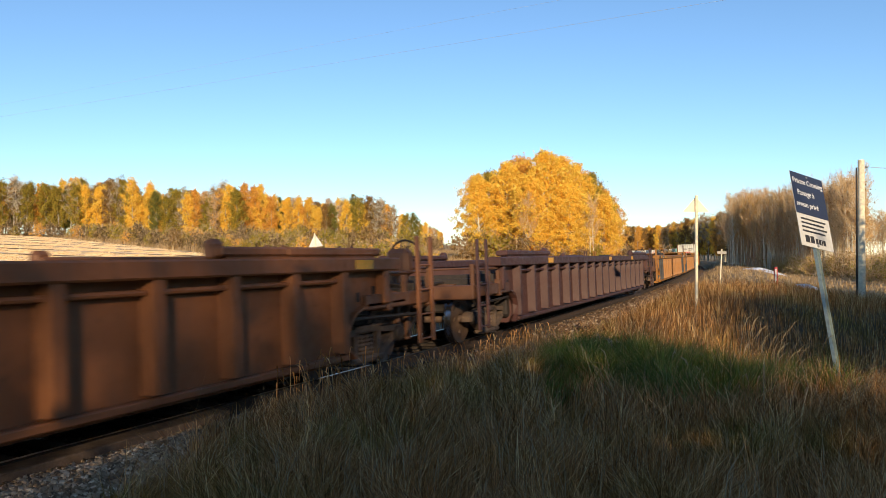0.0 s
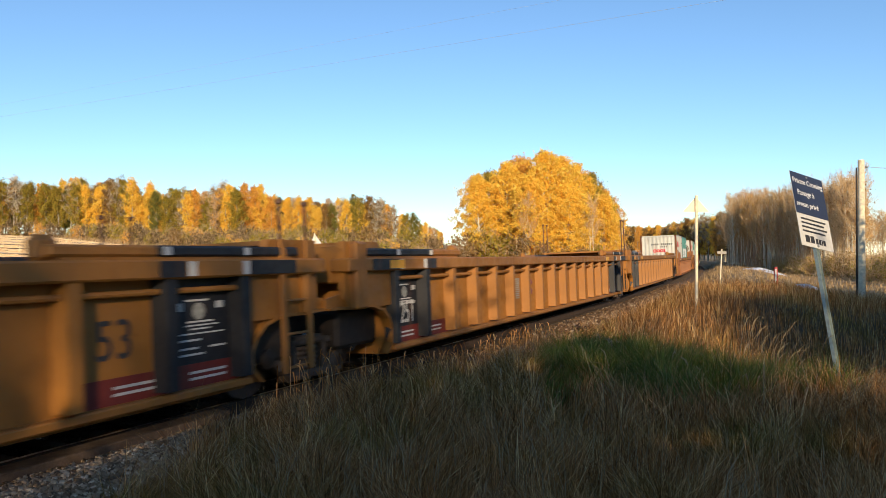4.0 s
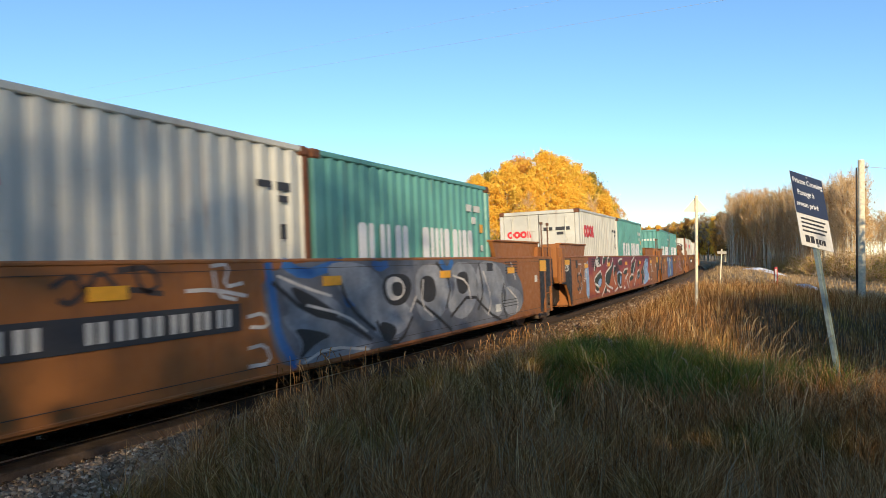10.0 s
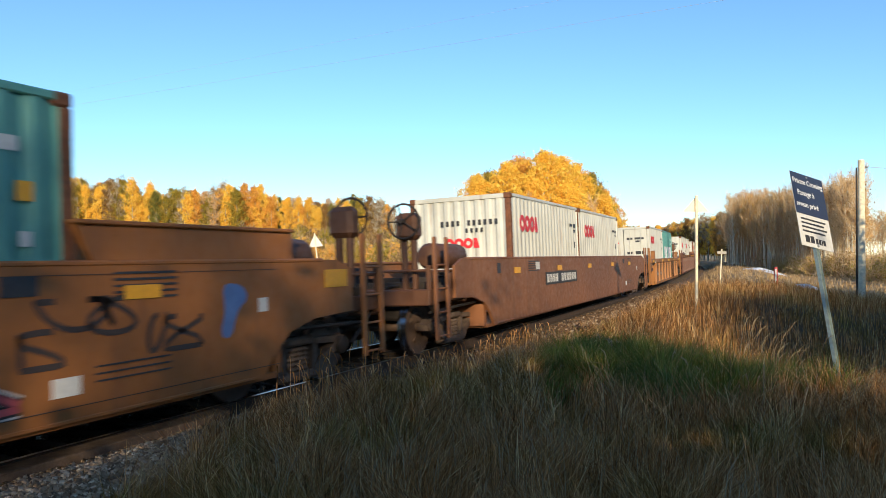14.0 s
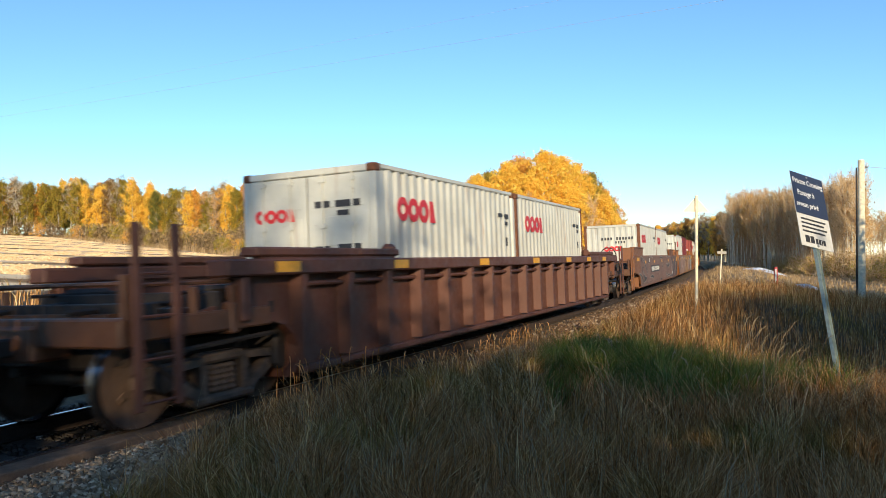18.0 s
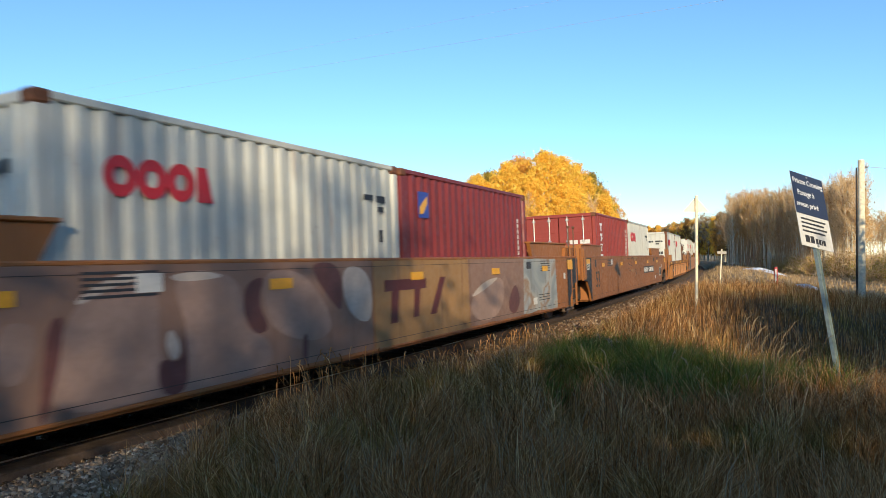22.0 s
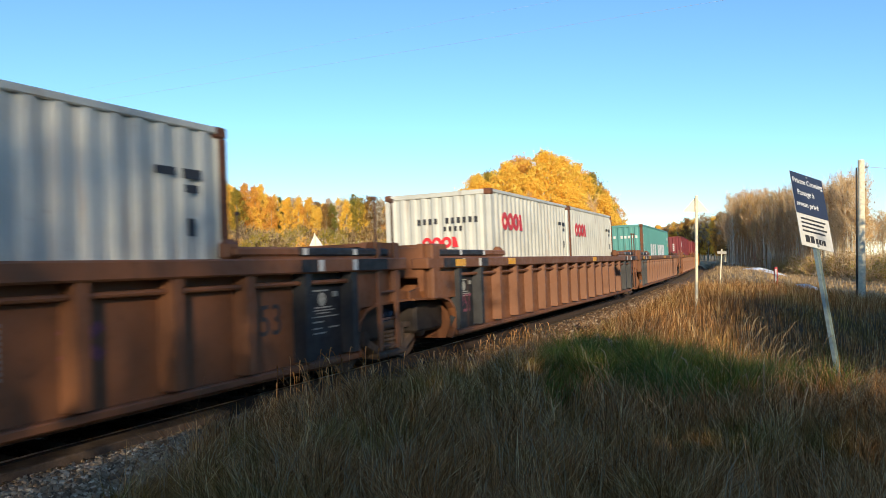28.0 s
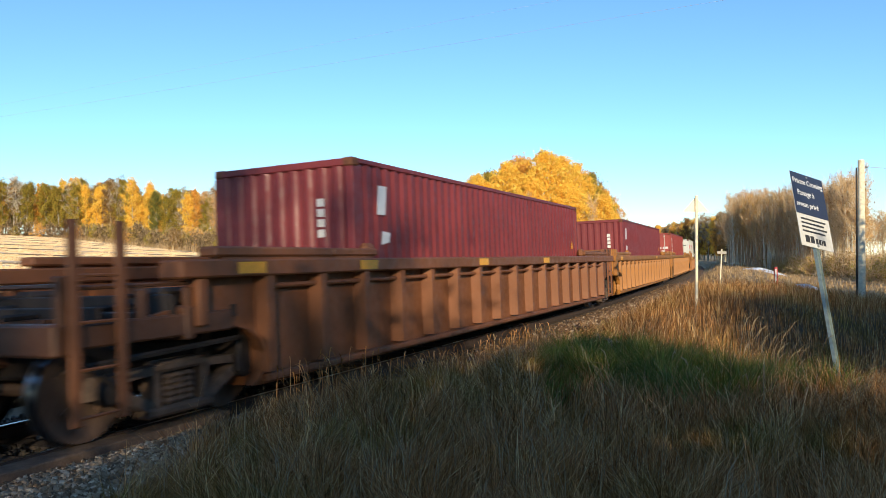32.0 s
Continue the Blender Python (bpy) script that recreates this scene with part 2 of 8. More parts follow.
def spread(lo, hi, mid, fine, grow):
    """Grid lines, close together about mid and wider apart farther off."""
    a, s = [mid], fine
    while a[-1] < hi:
        a.append(a[-1] + s)
        s *= grow
    b, s = [mid], fine
    while b[-1] > lo:
        b.append(b[-1] - s)
        s *= grow
    return np.array(sorted(set(a + b)))


FIELD_LINE = Vector((0.80 * math.cos(AIM) - 0.599 * math.sin(AIM), 0.80 * math.sin(AIM) + 0.599 * math.cos(AIM)))
FIELD_AT = FIELD_LINE.x * EYE.x + 33.0


def ground_mat():
    m, nt, b = node_mat("dry grass, stubble and soil")
    co = nt.nodes.new("ShaderNodeTexCoord")
    sep = nt.nodes.new("ShaderNodeSeparateXYZ")
    nt.links.new(co.outputs["Object"], sep.inputs[0])
    n1, n2 = noise_fac(nt, 0.35, 6), noise_fac(nt, 7, 6)
    turf = blend(nt, mask(nt, n1, 0.35, 0.65), (0.085, 0.060, 0.026), (0.150, 0.100, 0.048))
    turf = blend(nt, mask(nt, n2, 0.4, 0.75), turf, (0.045, 0.033, 0.016))
    # stubble rows with pale swaths lying across the field
    mp = nt.nodes.new("ShaderNodeMapping")
    mp.inputs["Rotation"].default_value = (0, 0, radians(-140.3))
    nt.links.new(co.outputs["Object"], mp.inputs[0])
    wv = nt.nodes.new("ShaderNodeTexWave")
    wv.bands_direction = "X"
    wv.inputs["Scale"].default_value, wv.inputs["Distortion"].default_value, wv.inputs["Detail"].default_value = 0.033, 1.5, 2
    wv.inputs["Detail Scale"].default_value = 0.6
    nt.links.new(mp.outputs[0], wv.inputs[0])
    n3 = noise_fac(nt, 2.2, 5, (0.3, 1, 1))
    straw = ramp(nt, wv.outputs[1], [(0.0, (0.26, 0.145, 0.05)), (0.14, (0.34, 0.20, 0.075)), (0.22, (0.72, 0.48, 0.24)), (0.5, (0.90, 0.66, 0.38)), (1.0, (0.95, 0.74, 0.46))])
    straw = blend(nt, mask(nt, n3, 0.5, 0.85), straw, (0.62, 0.42, 0.21))
    edge = nt.nodes.new("ShaderNodeMath")
    edge.operation = "ADD"
    nt.links.new(sep.outputs[0], edge.inputs[0])
    nt.links.new(n1, edge.inputs[1])
    c = blend(nt, mask(nt, edge.outputs[0], -24.0, -20.5), straw, turf)
    # the field ends along a line; rough weeds lie beyond it
    dot = nt.nodes.new("ShaderNodeVectorMath")
    dot.operation = "DOT_PRODUCT"
    dot.inputs[1].default_value = (FIELD_LINE.x, FIELD_LINE.y, 0)
    nt.links.new(co.outputs["Object"], dot.inputs[0])
    c = blend(nt, mask(nt, dot.outputs["Value"], FIELD_AT - 1.0, FIELD_AT + 2.0), c, blend(nt, mask(nt, n1, 0.35, 0.65), (0.26, 0.17, 0.075), (0.40, 0.27, 0.13)))
    nt.links.new(c, b.inputs["Base Color"])
    b.inputs["Roughness"].default_value = 0.95
    relief(nt, b, n2, 0.8, 0.08)
    return m


gx = spread(-2400, 2400, 5.0, 0.35, 1.045)
gy = spread(-2400, 2600, 8.0, 0.35, 1.045)
GX, GY = np.meshgrid(gx, gy)
GZ = ground_z(GX, GY)
gi = np.arange(GX.size).reshape(GX.shape)
quads = np.stack([gi[:-1, :-1], gi[:-1, 1:], gi[1:, 1:], gi[1:, :-1]], -1).reshape(-1, 4)
ground_me = soup("ground", np.stack([GX, GY, GZ], -1).reshape(-1, 3), quads, ground_mat())
ground_me.polygons.foreach_set("use_smooth", [True] * len(ground_me.polygons))
ground = tagged(new("ground", ground_me), "autumn grass verge and harvested pale stubble field", "ground", kind="structure")


# ---- track ----
def strip(outline, u0, u1, step, lift=0.0):
    """An outline across the track swept along its line."""
    s = Shape()
    n = len(outline)
    us = np.arange(u0, u1 + step * 0.5, step)
    for u in us:
        m = track_pose(u, lift)
        s.v += [tuple(m @ Vector((p, 0, q))) for p, q in outline]
    for i in range(len(us) - 1):
        s.f += [(i * n + j, i * n + (j + 1) % n, (i + 1) * n + (j + 1) % n, (i + 1) * n + j) for j in range(n)]
    s.f += [tuple(range(n)), tuple(range(len(s.v) - 1, len(s.v) - n - 1, -1))]
    s.mi = [0] * len(s.f)
    return s


def ballast_mat():
    m, nt, b = node_mat("grey brown ballast")
    co = nt.nodes.new("ShaderNodeTexCoord")
    v = nt.nodes.new("ShaderNodeTexVoronoi")
    v.inputs["Scale"].default_value = 22
    nt.links.new(co.outputs["Object"], v.inputs["Vector"])
    c = ramp(nt, v.outputs["Color"], [(0.0, (0.09, 0.055, 0.032)), (0.5, (0.18, 0.115, 0.068)), (1.0, (0.31, 0.215, 0.14))])
    c = blend(nt, mask(nt, noise_fac(nt, 0.8, 5), 0.35, 0.65), c, (0.12, 0.065, 0.034))
    nt.links.new(c, b.inputs["Base Color"])
    b.inputs["Roughness"].default_value = 0.9
    relief(nt, b, v.outputs["Distance"], 0.9, 0.03)
    return m


M["ballast"] = ballast_mat()
bed = strip([(-2.9, -0.75), (-1.75, -0.235), (1.6, -0.235), (2.5, -0.62)], -440, 600, 4.0)
tagged(new("track_bed", bed.mesh("track_bed", M["ballast"])), "crushed stone ballast bed under the track", "ballast", kind="structure")
RAIL = [(-0.07, -0.18), (-0.07, -0.165), (-0.012, -0.14), (-0.012, -0.045), (-0.036, -0.035), (-0.036, -0.004), (-0.028, 0.0), (0.028, 0.0), (0.036, -0.004), (0.036, -0.035), (0.012, -0.045), (0.012, -0.14), (0.07, -0.165), (0.07, -0.18)]
for side in (0.755, -0.755):
    r = strip([(side + p, q) for p, q in RAIL], -440, 600, 4.0)
    r.mi = [1 if i % 14 == 6 and i < len(r.f) - 2 else 0 for i in range(len(r.f))]
    tagged(new("rail", r.mesh("rail", M["rail"], M["railhead"])), "rusty steel rail with a bright worn head", "rail", kind="structure")
tie_me = Shape().box(-1.28, 1.28, -0.115, 0.115, -0.35, -0.184, 0.012).mesh("sleeper", M["tie"])
sleepers = tagged(new("sleepers"), "row of dark weathered timber sleepers", "sleepers", kind="structure")
for i in range(300):
    u = -12 + i * 0.55
    part("sleeper", tie_me, sleepers, track_pose(u) @ pose(random.uniform(-0.03, 0.03), 0, random.uniform(-0.012, 0.0), 0, 0, random.uniform(-1, 1)))


# ---- the farm crossing: a plank outside the rail and a gravel apron ----
def apron_z(o, u):
    return np.where((o > 1.0) & (u < 9.0), -0.07 + 0.10 * ease((o - 1.05) / 1.0) - 0.25 * ease((u - 6.5) / 2.5), -9.0)


ao, au = np.meshgrid(np.linspace(1.06, 2.7, 15), np.linspace(-6, 8.6, 60))
az = apron_z(ao, au) + 0.012 * wave(ao, au, 9) - 0.10 * ease((ao - 2.2) / 0.5)
ai = np.arange(ao.size).reshape(ao.shape)
aq = np.stack([ai[:-1, :-1], ai[:-1, 1:], ai[1:, 1:], ai[1:, :-1]], -1).reshape(-1, 4)
tagged(new("crossing_apron", soup("crossing_apron", np.stack([ao, au, az], -1).reshape(-1, 3), aq, M["ballast"])), "gravel apron beside the rail at a farm crossing", "gravel", kind="structure")
plank = tagged(new("crossing_planks"), "weathered brown timber planks beside the rail", "planks", kind="structure")
for k, (u0, u1) in enumerate(((-2.4, 1.95), (1.97, 6.3))):
    part("plank", Shape().box(0.80, 1.04, u0, u1, -0.20, -0.012 + 0.032, 0.012).mesh("plank", M["plank"]), plank)


# ---- train: parts of the running gear ----
def bogie_meshes():
    fr = Shape()
    for a in (1, -1):
        fr.prism([(a * 0.25, 0.62), (a * 0.95, 0.60), (a * 1.10, 0.52), (a * 1.10, 0.42), (a * 0.86, 0.42), (a * 0.74, 0.52), (a * 0.25, 0.55)], "x", -0.09, 0.09)
        fr.prism([(a * 0.80, 0.52), (a * 0.92, 0.46), (a * 0.42, 0.20), (a * 0.34, 0.28)], "x", -0.08, 0.08)
        fr.prism([(a * 0.27, 0.58), (a * 0.36, 0.58), (a * 0.36, 0.20), (a * 0.27, 0.20)], "x", -0.09, 0.09)
    fr.box(-0.10, 0.10, -0.30, 0.30, 0.55, 0.66, 0.03)
    fr.box(-0.11, 0.11, -0.44, 0.44, 0.13, 0.23, 0.03)
    frame = fr.mesh("side_frame", M["bogie"])
    cap = Shape().lathe([(-0.08, 0.11), (0.06, 0.125), (0.10, 0.11), (0.12, 0.05)], "x", 14).mesh("bearing_cap", M["grime"], smooth=True)
    coil = [(0.235 + k * 0.029, 0.062 if k % 2 else 0.043) for k in range(11)]
    spring = Shape().lathe(coil, "z", 10).mesh("spring", M["bogie"])
    bol = Shape().box(-1.02, 1.02, -0.20, 0.20, 0.34, 0.62, 0.05).lathe([(0.60, 0.20), (0.76, 0.20)], "z", 16).mesh("bolster", M["grime"])
    wh = Shape()
    for s in (1, -1):
        wh.slot = 0
        wh.lathe([(s * 0.82, 0.10), (s * 0.82, 0.15), (s * 0.79, 0.30), (s * 0.82, 0.37), (s * 0.828, 0.455)], "x", 28, caps=False)
        wh.slot = 1
        wh.lathe([(s * 0.822, 0.458), (s * 0.81, 0.460), (s * 0.725, 0.466), (s * 0.705, 0.490), (s * 0.690, 0.485)], "x", 28, caps=False)
        wh.slot = 0
        wh.lathe([(s * 0.690, 0.40), (s * 0.72, 0.30), (s * 0.70, 0.15), (s * 0.66, 0.10)], "x", 28, caps=False)
        for k in range(4):
            t = k * math.pi / 2
            wh.box(s * 0.80, s * 0.835, math.cos(t) * 0.24 - 0.03, math.cos(t) * 0.24 + 0.03, math.sin(t) * 0.24 - 0.03, math.sin(t) * 0.24 + 0.03)
    wh.rod((-0.98, 0, 0), (0.98, 0, 0), 0.075, 10)
    return frame, cap, spring, bol, wh.mesh("wheelset", M["wheel"], M["tread"], smooth=True)


BOGIE = bogie_meshes()
TURNING = []


def bogie(car, y, sigma):
    frame, cap, spring, bol, wheel = BOGIE
    b = part("bogie", bol, car, (0, y, 0), "dusty brown two-axle bogie")
    for s in (1, -1):
        f = part("side_frame", frame, b, (s * 1.03, 0, 0))
        for dy in (-0.13, 0.0, 0.13):
            part("spring", spring, b, (s * 1.06, dy, 0))
        for a in (0.889, -0.889):
            part("bearing_cap", cap, b, pose(s * 1.08, a, 0.47, 0, 0, 0 if s > 0 else 180))
    for a in (0.889, -0.889):
        TURNING.append((part("wheelset", wheel, b, (0, a, 0.466)), sigma + y + a))


def ladder(car, mat, at, z0, z1, width, rungs):
    """Two flat stiles and round rungs; the first stile carries the rest."""
    stile = shared(("stile", mat.name, z0, z1), lambda: Shape().box(-0.02, 0.02, -0.05, 0.05, z0, z1, 0.008).mesh("stile", mat))
    rung = shared(("rung", mat.name, width), lambda: Shape().rod((0, 0, 0), (0, width, 0), 0.016, 6).mesh("rung", mat))
    first = part("ladder", stile, car, at @ pose(0, -width / 2, 0))
    part("stile", stile, first, (0, width, 0))
    for k in range(rungs):
        part("rung", rung, first, (0, 0, z0 + 0.06 + k * 0.38))


def coupler_mesh():
    s = Shape()
    s.box(-0.09, 0.09, -0.75, 0.0, 0.78, 0.95, 0.02)
    s.box(-0.19, 0.19, 0.0, 0.24, 0.72, 1.0, 0.05)
    s.prism([(-0.19, 0.20), (-0.19, 0.42), (-0.05, 0.45), (0.0, 0.24)], "z", 0.75, 0.98)
    s.rod((0.28, -0.4, 0.80), (0.22, 0.35, 0.48), 0.03, 8)
    return s.mesh("coupler", M["grime"])


def brake_wheel_mesh():
    s = Shape()
    n = 20
    for i in range(n):
        a, b = 2 * math.pi * i / n, 2 * math.pi * (i + 1) / n
        s.rod((0.28 * math.cos(a), 0, 0.28 * math.sin(a)), (0.28 * math.cos(b), 0, 0.28 * math.sin(b)), 0.018, 6)
    for i in range(5):
        a = 2 * math.pi * i / 5
        s.rod((0, 0.03, 0), (0.28 * math.cos(a), 0, 0.28 * math.sin(a)), 0.012, 5)
    s.rod((0, -0.05, 0), (0, 0.12, 0), 0.04, 8)
    return s.mesh("brake_wheel", M["grime"])


COUPLER, BRAKE_WHEEL = coupler_mesh(), brake_wheel_mesh()


def side(name, key, maker, mat, car, x_out=None):
    """The same piece on both sides of a car."""
    me = shared((name, key, mat.name), lambda: maker().mesh(name, mat))
    return [part(name, me, car, pose(0, 0, 0, 0, 0, r)) for r in (0, 180)]


def end_gear(car, sgn, mat, key, coupled, sigma, low=False, rods=0.0, wheel=False):
    """What sits over and beyond the bogie at one end; sgn gives the end, -1 the leading one."""
    turn = pose(0, 0, 0, 0, 0, 0 if sgn > 0 else 180)
    base = 8.3 if not low else 6.6
    if coupled:
        tip = 10.9 if not low else 9.4
        sill = 1.06 if not low else 1.0
        def deck():
            s = Shape()
            s.box(-0.35, 0.35, base - 0.2, tip, 0.72, sill, 0.03)
            s.box(-1.40, 1.40, tip - 0.22, tip - 0.04, 0.86, sill + 0.06, 0.02)
            s.box(-1.42, 1.42, tip - 1.55, tip - 1.42, 0.86, sill + 0.12, 0.02)
            for q in (1, -1):
                s.box(q * 1.34 - 0.06, q * 1.34 + 0.06, base + 0.5, tip - 0.1, 0.90, sill + 0.05, 0.02)
            s.box(-1.3, 1.3, base + 0.1, tip - 1.45, sill + 0.08, sill + 0.12)
            return s.mesh("end_platform", M["endgear"])
        part("end_platform", shared(("deck", key, base, tip, mat.name), deck), car, turn)
        def rail_frame():
            s = Shape()
            for q in (1, -1):
                for yy in (tip - 0.14, tip - 0.95, tip - 1.5):
                    s.box(q * 1.36 - 0.035, q * 1.36 + 0.035, yy - 0.045, yy + 0.045, sill, 1.50 if yy > tip - 0.5 else 1.36, 0.01)
                s.rod((q * 1.36, tip - 1.5, 1.40), (q * 1.36, tip - 0.14, 1.40), 0.022, 6)
            s.rod((-1.36, tip - 0.14, 1.42), (1.36, tip - 0.14, 1.42), 0.022, 6)
            s.box(-0.9, 0.9, tip - 1.0, tip - 0.35, sill + 0.02, sill + 0.08)
            return s.mesh("handrail", M["endgear"])
        part("handrail", shared(("rails", key, base, tip, mat.name), rail_frame), car, turn)
        for q in (1, -1):
            ladder(car, mat, turn @ pose(q * 1.45, tip - 0.42, 0), 0.30, 1.95, 0.46, 4)
        def clutter():
            s = Shape()
            # two dark boxes, added to stand in for the shade under the platform
            s.box(-1.2, 1.2, base - 0.1, base + 0.2, 0.40, sill + 0.1, 0.03)
            s.box(-0.8, 0.8, base + 0.2, tip - 0.4, 0.60, 0.84, 0.04)
            for k, yy in enumerate(np.arange(base + 0.4, tip - 0.2, 0.42)):
                s.box(-1.32, 1.32, yy - 0.05, yy + 0.05, sill - 0.04 + 0.05 * (k % 2), sill + 0.10 + 0.07 * (k % 3), 0.01)
            for q in (1, -1):
                s.rod((q * 1.15, base + 0.2, sill + 0.18), (q * 0.55, tip - 0.2, sill + 0.10), 0.03, 6)
                s.rod((q * 1.28, base + 0.3, 0.80), (q * 1.28, tip - 0.3, 0.74), 0.028, 6)
                s.rod((q * 1.05, base + 0.3, 1.30), (q * 1.05, tip - 1.0, 1.30), 0.022, 6)
                s.box(q * 0.95 - 0.16, q * 0.95 + 0.16, tip - 1.9, tip - 1.45, sill + 0.1, sill + 0.30, 0.04)
                s.rod((q * 1.30, tip - 0.75, 0.5), (q * 1.30, tip - 0.12, 0.95), 0.025, 6)
            s.rod((0.2, base + 0.2, 0.58), (0.2, tip - 0.2, 0.60), 0.05, 8)
            return s.mesh("draft_gear", M["grime"])
        part("draft_gear", shared(("clutter", base, tip, sill), clutter), car, turn, "greasy draft gear, pipes, crossbeams and dark boxes for the shade below")
        part("coupler", COUPLER, car, turn @ pose(0, tip + 0.35, 0))
        def hose():
            s = Shape()
            pts = [(0.45, tip, 0.75), (0.45, tip + 0.25, 0.5), (0.4, tip + 0.5, 0.36), (0.3, tip + 0.62, 0.38)]
            for a, b in zip(pts[:-1], pts[1:]):
                s.rod(a, b, 0.028, 6)
            return s.mesh("air_hose", M["black"])
        part("air_hose", shared(("hose", tip), hose), car, turn)
        if wheel:
            stand = shared(("stand", mat.name), lambda: Shape().box(-0.13, -0.05, -0.06, 0.06, 0.9, 2.0, 0.02).box(0.05, 0.13, -0.06, 0.06, 0.9, 2.0, 0.02).box(-0.20, 0.20, -0.14, 0.14, 1.92, 2.36, 0.07).mesh("brake_stand", M["endgear"]))
            drop = -0.58 if key == "rib" else 0.0
            part("brake_stand", stand, car, turn @ pose(sgn * 0.95, tip - 0.3, drop))
            part("brake_wheel", BRAKE_WHEEL, car, turn @ pose(sgn * 0.95, tip - 0.12, 2.22 + drop))
            tank = shared("tank", lambda: Shape().lathe([(-0.72, 0.02), (-0.68, 0.18), (-0.6, 0.23), (0.6, 0.23), (0.68, 0.18), (0.72, 0.02)], "y", 16).mesh("air_tank", M["endgear"], smooth=True))
            part("air_tank", tank, car, turn @ pose(sgn * 0.85, tip - 1.85, sill + 0.60 + 0.5 * drop))
            valve = shared("valve", lambda: Shape().box(-0.25, 0.25, -0.2, 0.2, 1.12, 1.5, 0.06).rod((-0.2, 0, 1.4), (-0.7, 0.1, 1.35), 0.03).rod((0.2, 0, 1.3), (0.8, -0.1, 1.2), 0.025).mesh("brake_valve", M["grime"]))
            part("brake_valve", valve, car, turn @ pose(0.55, tip - 0.95, 0))
        bogie(car, sgn * (base + (0.95 if not low else 1.25)), sigma)
    else:
        tip = 9.6
        def deck():
            s = Shape()
            s.box(-1.30, 1.30, base - 0.2, tip - 0.45, 0.98, 1.32, 0.03)
            s.box(-0.5, 0.5, tip - 0.5, tip, 0.62, 1.12, 0.08)
            for q in (1, -1):
                s.prism([(base - 0.1, 0.95), (tip - 0.15, 0.95), (tip - 0.05, 1.10), (tip - 0.05, 1.84), (base + 0.35, 1.84), (base + 0.25, 1.60), (base - 0.1, 1.55)], "x", q * 1.34 - 0.05, q * 1.34 + 0.05)
            s.box(-1.30, 1.30, tip - 0.16, tip - 0.06, 1.30, 1.80, 0.02)
            s.box(-1.30, 1.30, base + 0.4, tip - 0.1, 1.78, 1.83)
            return s.mesh("end_platform", mat)
        part("end_platform", shared(("artdeck", key, mat.name), deck), car, turn)
        for q in (1, -1):
            if sgn > 0:
                ladder(car, mat, turn @ pose(q * 1.46, tip - 0.55, 0), 0.32, 1.84, 0.48, 4)
                if rods > 0:
                    def pole():
                        s = Shape()
                        s.rod((0, 0, 1.60), (0, 0, 1.74 + rods), 0.018, 8)
                        s.lathe([(1.74 + rods, 0.028), (1.75 + rods, 0.042), (1.79 + rods, 0.042), (1.80 + rods, 0.03)], "z", 10)
                        return s.mesh("guide_rod", M["endgear"])
                    for dy in (-0.24, 0.24):
                        part("guide_rod", shared(("rod", rods), pole), car, turn @ pose(q * 1.43, tip - 0.55 + dy, 0))
            else:
                def column():
                    s = Shape()
                    s.box(-0.10, 0.10, -0.15, 0.15, 0.95, 1.84, 0.03)
                    s.box(0.05, 0.13, -0.10, 0.10, 1.02, 1.20, 0.02)
                    return s.mesh("end_column", mat)
                part("end_column", shared(("column", mat.name), column), car, turn @ pose(q * 1.40, tip - 0.32, 0))
        def gear():
            s = Shape()
            # the wide dark box is added to fill the shaded void below the deck
            s.box(-1.15, 1.15, base + 0.05, tip - 0.2, 0.42, 0.95, 0.05)
            s.box(-0.55, 0.55, tip - 0.3, tip + 0.2, 0.5, 1.35, 0.06)
            for k in range(4):
                s.rod((-1.3, tip - 0.2 - 0.2 * k, 1.38 + 0.09 * k), (1.3, tip - 0.15 - 0.2 * k, 1.34 + 0.09 * k), 0.035, 6)
            return s.mesh("articulation_gear", M["grime"])
        part("articulation_gear", shared(("artgear", base), gear), car, turn)
        if sgn > 0:
            bogie(car, 9.75, sigma)


def bars(rows):
    """Flat painted bars on a wall; each row is (y0, y1, z0, z1) at x = 0, facing +x."""
    s = Shape()
    for y0, y1, z0, z1 in rows:
        s.box(-0.002, 0.003, y0, y1, z0, z1)
    return s


def words(text, size, mat, name, squeeze=1.0):
    def make():
        cu = bpy.data.curves.new(name, "FONT")
        cu.body, cu.size, cu.align_x, cu.align_y, cu.extrude = text, size, "CENTER", "BOTTOM", 0.002
        ob = bpy.data.objects.new(name, cu)
        me = bpy.data.meshes.new_from_object(ob)
        bpy.data.objects.remove(ob)
        me.materials.clear()
        me.materials.append(mat)
        return me
    return shared(("words", text, size, mat.name), make)


def on_wall(x, y, z, sx=1.0):
    """Puts something drawn in its x and y upright on a wall that faces +x."""
    return Matrix.Translation((x, y, z)) @ Matrix(((0, 0, 1, 0), (1, 0, 0, 0), (0, 1, 0, 0), (0, 0, 0, 1))) @ Matrix.Diagonal((sx, 1, 1, 1))


def ribbon(points, w, mat, name="graffiti"):
    """One painted line of even width through points in (y, z), as a single strip."""
    pts = [Vector(q) for q in points]
    closed = (pts[0] - pts[-1]).length < 1e-4
    v = []
    for i, q in enumerate(pts):
        a = pts[i - 1] if i else (pts[-2] if closed else q)
        b = pts[i + 1] if i + 1 < len(pts) else (pts[1] if closed else q)
        d = (b - a).normalized() if (b - a).length > 1e-6 else Vector((1, 0))
        v += [(0.001, q.x - d.y * w / 2, q.y + d.x * w / 2), (0.001, q.x + d.y * w / 2, q.y - d.x * w / 2)]
    return Shape().add(v, [(2 * i, 2 * i + 1, 2 * i + 3, 2 * i + 2) for i in range(len(pts) - 1)]).mesh(name, mat)


